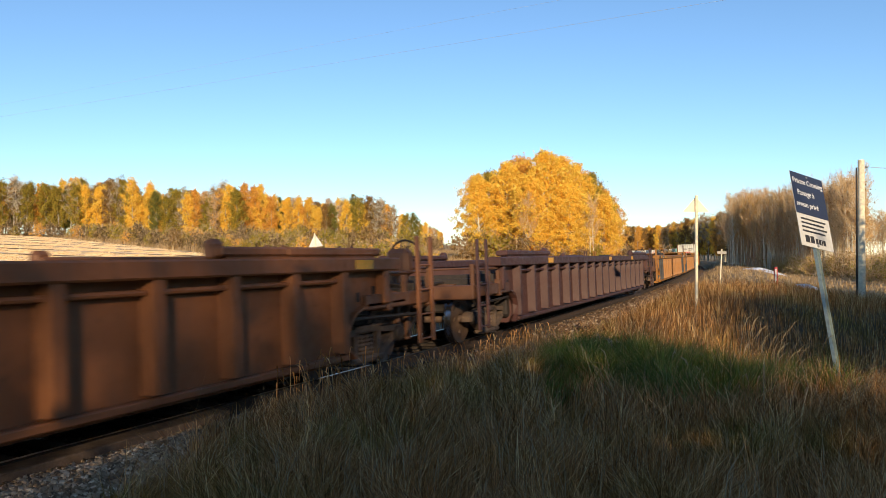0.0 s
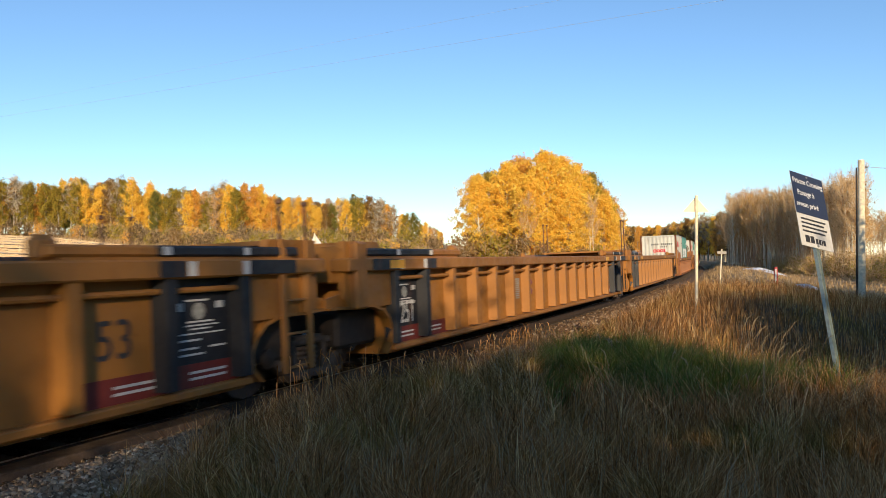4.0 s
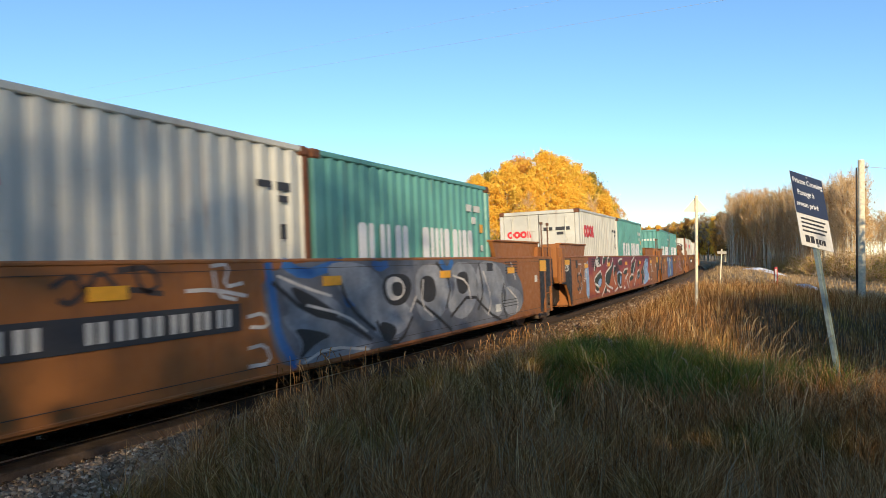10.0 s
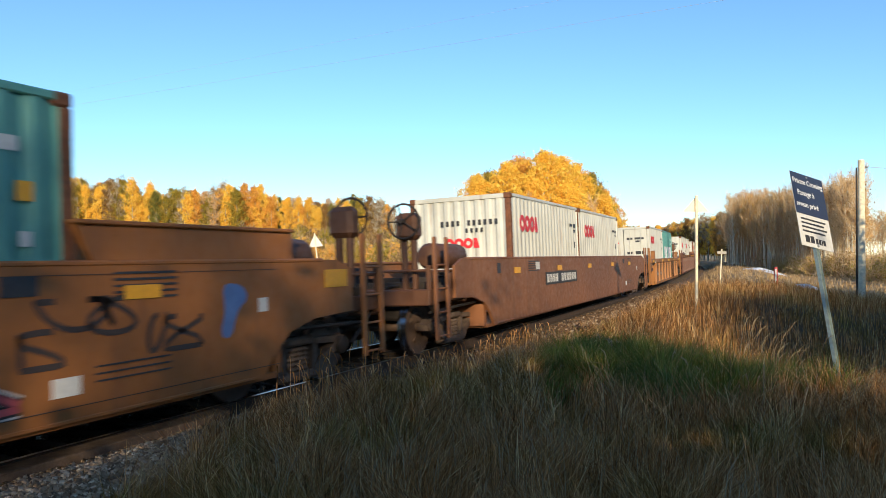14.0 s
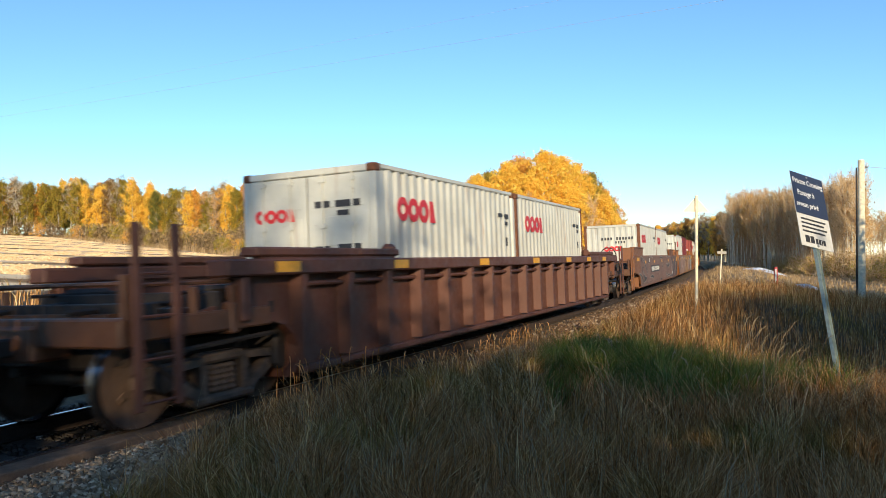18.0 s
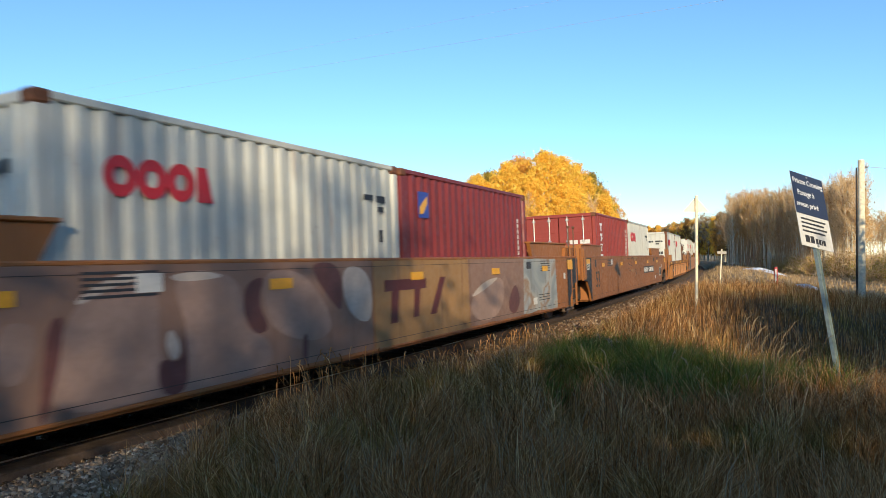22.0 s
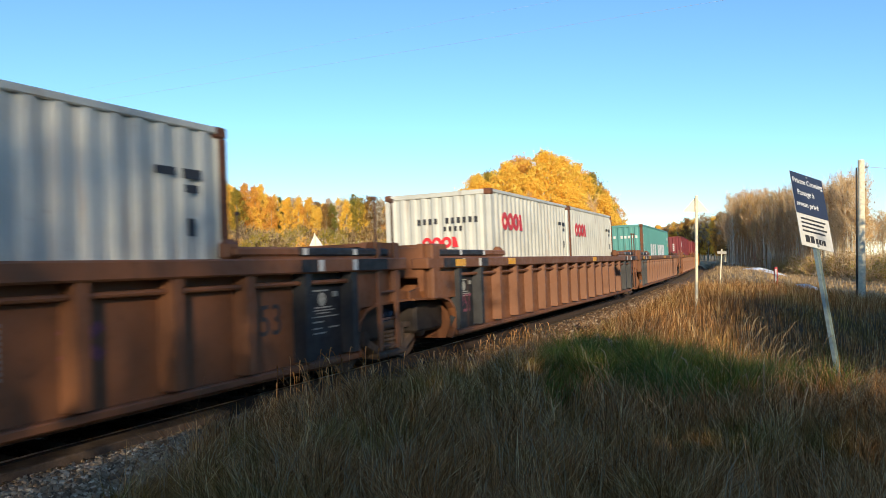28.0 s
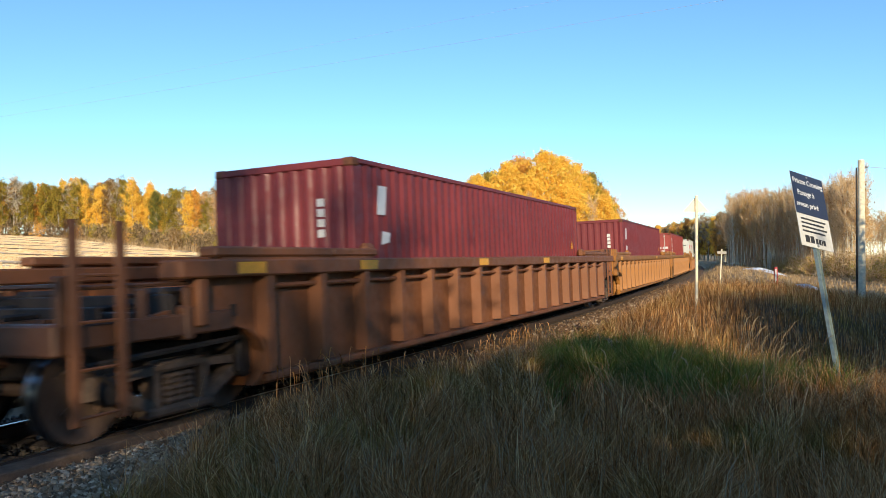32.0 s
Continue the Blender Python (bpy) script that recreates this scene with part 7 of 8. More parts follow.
line(grey, "spray_dark", 0.001, 0.05, [(-3.06, 1.58), (-2.97, 1.34), (-2.73, 1.31)])
line(grey, "chalk", 0.001, 0.04, [(-2.11, 1.55), (-1.84, 1.58), (-1.94, 1.33), (-1.65, 1.37)])
line(grey, "chalk", 0.001, 0.04, [(-2.45, 1.32), (-2.08, 1.32), (-1.59, 1.23)])
line(grey, "chalk", 0.001, 0.04, [(-1.59, 1.01), (-1.31, 1.04), (-1.24, 0.87), (-1.55, 0.9)])
line(grey, "chalk", 0.001, 0.04, [(-1.59, 0.68), (-1.31, 0.7), (-1.21, 0.48), (-1.59, 0.49)])
line(grey, "chalk", 0.001, 0.04, [(-2.08, 1.51), (-2.03, 1.26), (-1.75, 1.2)])

INK = []
INK.append([(-5.51, 1.17), (-5.29, 1.52), (-5.03, 1.58), (-4.72, 1.58), (-4.69, 1.44), (-4.83, 1.31), (-5.22, 1.32), (-5.38, 1.19)])
INK.append([(-5.59, 0.83), (-5.46, 0.94), (-4.95, 1.09), (-4.66, 1.11), (-4.53, 0.99), (-4.53, 0.85), (-4.74, 0.68), (-5.03, 0.7), (-5.18, 0.79), (-5.39, 0.79)])
INK.append([(-5.46, 0.75), (-5.1, 0.66), (-4.99, 0.61), (-5.18, 0.54), (-5.39, 0.58)])
INK.append([(-3.91, 0.76), (-3.94, 0.9), (-3.77, 1.04), (-3.37, 1.14), (-3.11, 1.21), (-2.84, 1.1), (-3.05, 0.96), (-3.24, 0.78), (-3.6, 0.68)])
INK.append([(-3.08, 1.23), (-2.78, 1.38), (-2.48, 1.41), (-2.56, 1.27), (-2.91, 1.11)])
INK.append([(-4.12, 0.55), (-3.99, 0.65), (-3.83, 0.6), (-3.88, 0.45), (-4.19, 0.44)])
INK.append([(-4.29, 1.39), (-4.15, 1.56), (-3.89, 1.58), (-3.55, 1.58), (-3.89, 1.47), (-3.99, 1.38)])
INK.append([(-3.49, 1.4), (-3.24, 1.54), (-2.85, 1.58), (-3.12, 1.47)])
INK.append([(-2.44, 1.2), (-2.17, 1.26), (-2.13, 1.18), (-2.37, 1), (-2.41, 0.86), (-2.56, 0.99)])
INK.append([(-1.92, 0.74), (-1.83, 0.99), (-1.38, 1.03), (-1.03, 0.99), (-1.06, 0.8), (-1.23, 0.61), (-1.47, 0.53), (-1.74, 0.62)])
INK.append([(-1.57, 1.36), (-1.28, 1.46), (-0.88, 1.42), (-0.93, 1.28), (-1.38, 1.3)])
INK.append([(-0.44, 1.09), (0.03, 1.13), (0.22, 1.03), (-0.21, 0.93), (-0.66, 0.99)])
INK.append([(1.05, 1.08), (1.34, 1.3), (1.91, 1.36), (2.25, 1.53), (1.99, 1.07), (1.58, 0.95), (1.05, 0.98)])
INK.append([(0.62, 0.72), (1.04, 0.85), (1.5, 0.82), (1.42, 0.72), (0.83, 0.67)])
INK.append([(2.52, 0.72), (2.61, 0.93), (3.09, 1.02), (3.19, 0.79), (2.71, 0.67)])
INK.append([(2.61, 1.19), (3, 1.41), (3.29, 1.4), (3.09, 1.18)])
INK.append([(3.4, 0.89), (4.05, 1.19), (3.82, 0.87)])
INK.append([(3.93, 0.99), (4.63, 1.38), (5.26, 1.56), (4.39, 1.05), (5.39, 1.19), (4.27, 0.89), (4.39, 0.63), (3.72, 0.4)])
SKY_FILL = []
SKY_FILL.append([(-5.14, 0.8), (-4.95, 0.9), (-4.55, 0.94), (-4.59, 0.78), (-4.78, 0.67), (-5.03, 0.7)])
SKY_FILL.append([(-1.42, 0.67), (-1.28, 0.89), (-1.08, 0.96), (-1.1, 0.77), (-1.28, 0.6)])
SKY_FILL.append([(2.67, 0.74), (3, 0.91), (3.11, 0.81), (2.9, 0.73)])
SKY_FILL.append([(4.75, 1.46), (5.66, 1.54), (5.66, 1.18), (5.26, 1.02), (5.94, 0.71), (5.26, 0.49), (4.04, 0.37), (4.51, 0.71), (4.39, 0.97)])
CHALK = []
CHALK.append([(-5.61, 1.18), (-5.46, 1.4), (-5.22, 1.58), (-4.95, 1.58)])
CHALK.append([(-5.66, 0.86), (-5.53, 0.97), (-5.14, 1.07), (-4.7, 1.15), (-4.53, 1.03)])
CHALK.append([(-5.59, 0.8), (-5.1, 0.71), (-4.95, 0.66)])
CHALK.append([(-5.59, 0.62), (-5.32, 0.54), (-4.95, 0.52)])
CHALK.append([(-5.22, 1.31), (-4.83, 1.32), (-4.57, 1.34)])
CHALK.append([(-2.77, 0.53), (-3.66, 0.66), (-3.96, 0.76), (-3.96, 0.98), (-3.78, 1.1), (-3.24, 1.21), (-2.91, 1.29), (-2.56, 1.53)])
CHALK.append([(-4.63, 0.37), (-4.29, 0.52), (-3.94, 0.68)])
CHALK.append([(-3.83, 0.54), (-3.3, 0.45)])
CHALK.append([(-4.39, 1.35), (-4.2, 1.58), (-4.04, 1.58)])
CHALK.append([(-3.66, 1.28), (-3.43, 1.55), (-3.24, 1.58)])
CHALK.append([(-2.17, 1.27), (-2.48, 1.26), (-2.56, 1.04), (-2.44, 0.79), (-2.17, 0.64)])
CHALK.append([(-1.08, 0.52), (-1.47, 0.52), (-1.83, 0.68), (-1.92, 0.99), (-1.47, 1.07), (-0.98, 1.01)])
CHALK.append([(-2.48, 0.42), (-1.83, 0.53)])
CHALK.append([(-0.77, 1.5), (-1.28, 1.49), (-1.61, 1.41)])
CHALK.append([(-0.66, 1.01), (-0.33, 1.13), (0.29, 1.14)])
CHALK.append([(-0.44, 0.66), (-0.32, 0.79), (0.35, 0.96)])
CHALK.append([(-0.09, 0.83), (0.42, 0.39)])
CHALK.append([(-0.55, 0.55), (-0.66, 0.45), (-0.32, 0.47)])
CHALK.append([(0.48, 0.6), (0.69, 0.81), (1.12, 0.91), (1.58, 0.88)])
CHALK.append([(1.42, 0.93), (2.25, 1.46)])
CHALK.append([(0.97, 1.05), (1.19, 1.37), (1.91, 1.57)])
CHALK.append([(2.43, 0.69), (2.52, 0.97), (3.09, 1.06)])
CHALK.append([(1.66, 0.46), (2.25, 0.84)])
CHALK.append([(3.82, 0.39), (4.27, 0.64), (4.04, 0.94), (4.63, 1.38)])
CHALK.append([(-4.95, 1.52), (-5.18, 1.34), (-4.89, 1.41)])
M["bottle_fill"] = plain("black and bottle green sprayed fill", (0.018, 0.024, 0.018), 0.5, 0.5, 2.5, bump=0.05)
M["sky_fill"] = plain("pale blue sprayed fill", (0.26, 0.38, 0.58), 0.55, 0.35, 5, bump=0.05)
M["moss_line"] = plain("dull green sprayed shading", (0.07, 0.11, 0.035), 0.55, 0.4, 4, bump=0.05)


def red_ground():
    """Red above, orange below, in clouded coats."""
    m, nt, b = node_mat("red and orange sprayed ground")
    co = nt.nodes.new("ShaderNodeTexCoord")
    sep = nt.nodes.new("ShaderNodeSeparateXYZ")
    nt.links.new(co.outputs["Object"], sep.inputs[0])
    add = nt.nodes.new("ShaderNodeMath")
    add.operation = "ADD"
    nt.links.new(sep.outputs[2], add.inputs[0])
    nt.links.new(noise_fac(nt, 1.6, 4), add.inputs[1])
    c = ramp(nt, mask(nt, add.outputs[0], 0.8, 2.0), [(0.0, (0.22, 0.035, 0.022)), (0.3, (0.40, 0.10, 0.025)), (0.55, (0.40, 0.11, 0.03)), (0.75, (0.27, 0.028, 0.026)), (1.0, (0.16, 0.012, 0.024))])
    c = blend(nt, mask(nt, noise_fac(nt, 3.0, 6, (1, 1, 0.3)), 0.58, 0.85), c, (0.16, 0.06, 0.035))
    nt.links.new(c, b.inputs["Base Color"])
    b.inputs["Roughness"].default_value = 0.5
    return m


patch(redc, ragged(-6.35, 6.0, 0.37, 1.60, 0.06, 14), red_ground(), W0, label="red and orange sprayed ground of graffiti")
for k, pts in enumerate(INK):
    cy, cz = sum(p for p, _ in pts) / len(pts), sum(q for _, q in pts) / len(pts)
    pts = [(cy + (p - cy) * 1.16, min(1.585, max(0.385, cz + (q - cz) * 1.16))) for p, q in pts]
    patch(redc, blob(pts), M["bottle_fill"], W0 + 0.002 + 0.0004 * (k % 3), label="black sprayed shape")
    cy, cz = sum(p for p, _ in pts) / len(pts), sum(q for _, q in pts) / len(pts)
    part("graffiti", ribbon([(cy + (p - cy) * 0.62, cz + (q - cz) * 0.62) for p, q in pts[: len(pts) // 2 + 1]], 0.028, M["moss_line"]), redc, (W0 + 0.005, 0, 0))
for pts in SKY_FILL:
    patch(redc, blob(pts), M["sky_fill"], W0 + 0.0045, label="pale blue sprayed shape")
for pts in CHALK:
    part("graffiti", ribbon(pts, 0.07, M["chalk"]), redc, (W0 + 0.006, 0, 0), "white sprayed outline")
tag(redc, W0 + 0.002, "chalk", "thin white sprayed tags", 6.0, 7.2, 0.55, 1.5, 5, 0.03)
tag(redc, W0 + 0.002, "chalk", "thin white sprayed tags", -7.6, -6.6, 0.6, 1.4, 6, 0.03)
patch(redc, blob([(-6.75, 0.5), (-6.35, 0.34), (-6.3, 1.0), (-6.4, 1.58), (-6.6, 1.3), (-6.9, 1.2), (-6.7, 0.9)]), M["sky_fill"], W0 + 0.0005, label="pale blue sprayed flourish")

LETTERS = []
LETTERS.append([(-5.3, 0.51), (-5.23, 0.89), (-4.89, 0.99), (-5.07, 1.19), (-5.0, 1.37), (-4.64, 1.55), (-4.41, 1.38), (-4.43, 1.09), (-4.59, 0.88), (-4.45, 0.69), (-4.5, 0.42), (-4.75, 0.38)])
LETTERS.append([(-4.32, 1.56), (-4.0, 1.5), (-3.96, 1.24), (-3.98, 0.82), (-3.67, 0.74), (-3.71, 0.5), (-4.25, 0.42), (-4.56, 0.5), (-4.39, 0.8)])
LETTERS.append([(-3.9, 1.53), (-3.43, 1.44), (-3.18, 1.48), (-3.13, 1.27), (-3.46, 1.22), (-3.18, 1.07), (-3.5, 0.96), (-3.06, 0.83), (-3.13, 0.59), (-3.53, 0.4), (-3.71, 0.73), (-3.94, 1.12)])
LETTERS.append([(-3.04, 1.33), (-2.8, 1.49), (-2.53, 1.31), (-2.55, 0.89), (-2.65, 0.39), (-3.12, 0.41), (-3.04, 0.79), (-3.2, 1.07)])
LETTERS.append([(-2.45, 1.54), (-1.99, 1.52), (-1.66, 1.21), (-1.77, 0.53), (-2.07, 0.43), (-2.38, 0.5), (-2.22, 0.87), (-2.58, 1.03)])
fills = ("blue_fill", "blue_fill", "mint_fill", "blue_fill", "blue_fill")
for pts, f in zip(LETTERS, fills):
    cy, cz = sum(p for p, _ in pts) / len(pts), sum(q for _, q in pts) / len(pts)
    big_pts = [(cy + (p - cy) * 1.18 + 0.03 * (1 if p > cy else -1), cz + (q - cz) * 1.09) for p, q in pts]
    patch(blue, blob(big_pts), M["violet_line"], W0, label="dark violet outline of graffiti")
for k, (pts, f) in enumerate(zip(LETTERS, fills)):
    cy, cz = sum(p for p, _ in pts) / len(pts), sum(q for _, q in pts) / len(pts)
    patch(blue, blob(pts), M[f], W0 + 0.0015 + 0.0006 * k, label="bubble graffiti shape, pale blue or mint")
    part("graffiti", ribbon([(cy - 0.05, cz - 0.30), (cy + 0.02, cz - 0.12)], 0.07, M["violet_line"]), blue, (W0 + 0.007, 0, 0))
    part("graffiti", ribbon([(cy + 0.05, cz + 0.12), (cy - 0.02, cz + 0.26), (cy - 0.01, cz + 0.34)], 0.05, M["violet_line"]), blue, (W0 + 0.007, 0, 0))
    part("graffiti", ribbon([(cy + 0.16, cz + 0.42), (cy + 0.24, cz + 0.28), (cy + 0.25, cz + 0.15)], 0.035, M["shine"]), blue, (W0 + 0.007, 0, 0))
SWOOSH = []
SWOOSH.append([(0.3, 0.46), (0.74, 0.63), (1.18, 0.91), (1.67, 1.08)])
SWOOSH.append([(1.01, 0.41), (1.48, 0.66), (1.8, 0.93), (2.22, 1.41), (2.69, 1.54)])
SWOOSH.append([(2.3, 0.56), (2.53, 0.82), (2.37, 1.17), (2.61, 1.5)])
SWOOSH.append([(2.86, 0.89), (3.08, 1.24), (3.31, 1.49), (3.8, 1.54), (4.12, 1.13), (3.9, 0.64), (3.4, 0.45)])
SWOOSH.append([(2.3, 0.91), (3.21, 0.89), (4.45, 0.94), (5.33, 0.56)])
SWOOSH.append([(4.69, 0.86), (4.75, 0.5), (5.33, 0.53)])
M["spray_green"] = plain("dull green sprayed scrawl", (0.06, 0.075, 0.035), 0.6, 0.3, 12)
for k, (w, hue) in enumerate(((0.13, "chalk"), (0.095, "spray_black"), (0.055, "scrawl_red"))):
    for pts in SWOOSH:
        part("graffiti", ribbon(pts, w, M[hue]), blue, (W0 + 0.001 + 0.0015 * k, 0, 0), "red swooping graffiti with a pale outline" if k == 2 else "")
tag(blue, W0 + 0.001, "spray_green", "dull green scrawl", -0.9, 0.9, 1.05, 1.35, 5, 0.045)
tag(blue, W0 + 0.001, "spray_dark", "dark faded tag", 5.35, 7.2, 0.8, 1.3, 6, 0.05, 5)
patch(blue, blob([(7.45, 0.85), (7.62, 0.8), (7.72, 1.1), (7.9, 1.2), (7.8, 1.36), (7.5, 1.38), (7.55, 1.1)]), M["blue_fill"], W0 + 0.001, label="faded blue sprayed patch")
tag(blue, W0 + 0.0048, "scrawl_red", "tangled red scrawl", 1.2, 5.0, 0.5, 1.45, 9, 0.035, 5)
tag(blue, W0 + 0.004, "white_paint", "tangled white scrawl", 2.2, 5.2, 0.8, 1.56, 8, 0.022, 5)
tag(blue, W0 + 0.001, "white_paint", "thin white tag", -6.9, -6.0, 0.85, 1.4, 4, 0.03)

torn, pict, dark = SMOOTH[256], SMOOTH[276], SMOOTH[296]
M["mauve_paint"] = paint("mauve brown sprayed paint", (0.23, 0.125, 0.092), amount=0.3)
M["tear_rim"] = plain("pale grey sprayed rim", (0.33, 0.28, 0.25), 0.6, 0.3, 6)
patch(torn, [(-8.3, 0.385), (8.3, 0.385), (8.3, 1.59), (-8.3, 1.59)], M["mauve_paint"], W0 - 0.0008, label="mauve brown sprayed surface")
fill(torn, "spray_black", 0.0012, [(1.85, 1.32), (2.2, 1.17), (2.81, 1.14), (3.55, 1.13), (4.53, 1.19), (3.81, 1.01), (3.43, 0.95), (2.81, 0.97), (2.33, 1.09)], "dark painted tear with a pale rim")
line(torn, "tear_rim", 0.002, 0.028, [(1.85, 1.32), (2.2, 1.17), (2.81, 1.14), (3.55, 1.13), (4.53, 1.19), (3.81, 1.01), (3.43, 0.95), (2.81, 0.97), (2.33, 1.09), (1.85, 1.32)])
fill(torn, "spray_black", 0.0012, [(1.9, 0.83), (2.15, 0.67), (2.52, 0.56), (2.81, 0.56), (3.19, 0.63), (3.81, 0.58), (4.45, 0.49), (5.28, 0.55), (5.74, 0.64), (5.58, 0.38), (5.19, 0.42), (4.45, 0.44), (3.55, 0.5), (3.25, 0.5), (2.66, 0.51), (2.56, 0.44), (2.2, 0.58), (1.91, 0.59)], "dark painted tear with a pale rim")
line(torn, "tear_rim", 0.002, 0.028, [(1.9, 0.83), (2.15, 0.67), (2.52, 0.56), (2.81, 0.56), (3.19, 0.63), (3.81, 0.58), (4.45, 0.49), (5.28, 0.55), (5.74, 0.64), (5.58, 0.38), (5.19, 0.42), (4.45, 0.44), (3.55, 0.5), (3.25, 0.5), (2.66, 0.51), (2.56, 0.44), (2.2, 0.58), (1.91, 0.59), (1.9, 0.83)])
fill(torn, "spray_black", 0.0012, [(2.15, 1.58), (2.66, 1.55), (3.55, 1.51), (4.53, 1.58), (5.02, 1.58), (3.55, 1.58)], "dark painted tear with a pale rim")
line(torn, "tear_rim", 0.002, 0.028, [(2.15, 1.58), (2.66, 1.55), (3.55, 1.51), (4.53, 1.58), (5.02, 1.58), (3.55, 1.58), (2.15, 1.58)])
fill(torn, "spray_black", 0.0012, [(6.46, 1.55), (6.29, 1.22), (5.64, 0.99), (5.86, 1.24)], "dark painted tear with a pale rim")
line(torn, "tear_rim", 0.002, 0.028, [(6.46, 1.55), (6.29, 1.22), (5.64, 0.99), (5.86, 1.24), (6.46, 1.55)])
fill(torn, "spray_black", 0.0012, [(7.65, 1.53), (7.82, 1.45), (7.38, 1.02), (6.93, 0.62), (6.54, 0.41), (6.75, 0.88)], "dark painted tear with a pale rim")
line(torn, "tear_rim", 0.002, 0.028, [(7.65, 1.53), (7.82, 1.45), (7.38, 1.02), (6.93, 0.62), (6.54, 0.41), (6.75, 0.88), (7.65, 1.53)])
fill(torn, "spray_black", 0.0012, [(8.59, 1.07), (8.39, 0.72), (7.68, 0.38), (7.49, 0.43), (7.94, 0.76)], "dark painted tear with a pale rim")
line(torn, "tear_rim", 0.002, 0.028, [(8.59, 1.07), (8.39, 0.72), (7.68, 0.38), (7.49, 0.43), (7.94, 0.76), (8.59, 1.07)])
fill(torn, "spray_black", 0.0012, [(4.85, 0.81), (5.28, 0.9), (5.42, 1.02), (5.33, 0.82)], "dark painted tear with a pale rim")
line(torn, "tear_rim", 0.002, 0.028, [(4.85, 0.81), (5.28, 0.9), (5.42, 1.02), (5.33, 0.82), (4.85, 0.81)])
fill(torn, "spray_black", 0.0012, [(-8.78, 0.91), (-7.94, 0.85), (-7.44, 0.55), (-7.64, 0.44), (-8.01, 0.71), (-8.54, 0.82)], "dark painted tear with a pale rim")
line(torn, "tear_rim", 0.002, 0.028, [(-8.78, 0.91), (-7.94, 0.85), (-7.44, 0.55), (-7.64, 0.44), (-8.01, 0.71), (-8.54, 0.82), (-8.78, 0.91)])
fill(torn, "spray_black", 0.0012, [(-8.18, 1.58), (-7.64, 1.58), (-6.81, 1.32), (-5.93, 0.88), (-6.02, 0.78), (-7.07, 1.31), (-7.87, 1.57)], "dark painted tear with a pale rim")
line(torn, "tear_rim", 0.002, 0.028, [(-8.18, 1.58), (-7.64, 1.58), (-6.81, 1.32), (-5.93, 0.88), (-6.02, 0.78), (-7.07, 1.31), (-7.87, 1.57), (-8.18, 1.58)])
fill(torn, "spray_black", 0.0012, [(-7.7, 1.03), (-7.07, 0.76), (-6.25, 0.68), (-6.43, 0.59), (-7.56, 0.44), (-7.11, 0.68)], "dark painted tear with a pale rim")
line(torn, "tear_rim", 0.002, 0.028, [(-7.7, 1.03), (-7.07, 0.76), (-6.25, 0.68), (-6.43, 0.59), (-7.56, 0.44), (-7.11, 0.68), (-7.7, 1.03)])
fill(torn, "spray_black", 0.0012, [(-0.92, 1.58), (0.62, 1.54), (-0.44, 1.42)], "dark painted tear with a pale rim")
line(torn, "tear_rim", 0.002, 0.028, [(-0.92, 1.58), (0.62, 1.54), (-0.44, 1.42), (-0.92, 1.58)])
fill(torn, "spray_black", 0.0012, [(-5.22, 0.63), (-4.57, 0.76), (-3.66, 0.69), (-3.6, 0.55), (-4.57, 0.63)], "dark painted tear with a pale rim")
line(torn, "tear_rim", 0.002, 0.028, [(-5.22, 0.63), (-4.57, 0.76), (-3.66, 0.69), (-3.6, 0.55), (-4.57, 0.63), (-5.22, 0.63)])
fill(torn, "spray_black", 0.0012, [(-1.22, 0.38), (-0.44, 0.56), (-0.11, 0.38)], "dark painted tear with a pale rim")
line(torn, "tear_rim", 0.002, 0.028, [(-1.22, 0.38), (-0.44, 0.56), (-0.11, 0.38), (-1.22, 0.38)])
fill(torn, "spray_black", 0.0012, [(0.15, 1.05), (0.65, 1.28), (0.54, 0.85)], "dark painted tear with a pale rim")
line(torn, "tear_rim", 0.002, 0.028, [(0.15, 1.05), (0.65, 1.28), (0.54, 0.85), (0.15, 1.05)])
fill(torn, "spray_black", 0.0012, [(2.62, 1.18), (4.78, 1.19), (3.64, 0.96)], "dark painted tear with a pale rim")
line(torn, "tear_rim", 0.002, 0.028, [(2.62, 1.18), (4.78, 1.19), (3.64, 0.96), (2.62, 1.18)])
fill(torn, "spray_black", 0.0012, [(-5.22, 1.58), (-4.44, 1.58), (-3.7, 1.47), (-4.71, 1.54)], "dark painted tear with a pale rim")
line(torn, "tear_rim", 0.002, 0.028, [(-5.22, 1.58), (-4.44, 1.58), (-3.7, 1.47), (-4.71, 1.54), (-5.22, 1.58)])
line(torn, "tear_rim", 0.0008, 0.03, [(-5.34, 1.55), (-5.4, 0.91), (-5.63, 0.52)])
line(torn, "tear_rim", 0.0008, 0.03, [(-5.91, 1.58), (-5.52, 1.21), (-5.69, 0.76)])
line(torn, "tear_rim", 0.0008, 0.03, [(5.38, 1.15), (5.66, 0.82), (6.07, 0.62)])
line(torn, "tear_rim", 0.0008, 0.03, [(8.24, 1.54), (8.09, 1.01), (7.38, 0.68)])
M["plum"] = plain("dark plum sprayed shading", (0.13, 0.050, 0.045), 0.6, 0.3, 4, bump=0.05)
M["rose"] = plain("dusty rose sprayed fill", (0.33, 0.215, 0.17), 0.6, 0.25, 2, bump=0.05)
M["bone"] = plain("pale bone sprayed light", (0.50, 0.42, 0.36), 0.6, 0.25, 3, bump=0.05)
M["spray_tan"] = paint("mauve tan sprayed ground", (0.30, 0.175, 0.125), amount=0.25)
patch(pict, ragged(-8.3, -1.3, 0.37, 1.595, 0.05, 10), M["spray_tan"], W0 - 0.0008, label="mauve and brown sprayed picture")
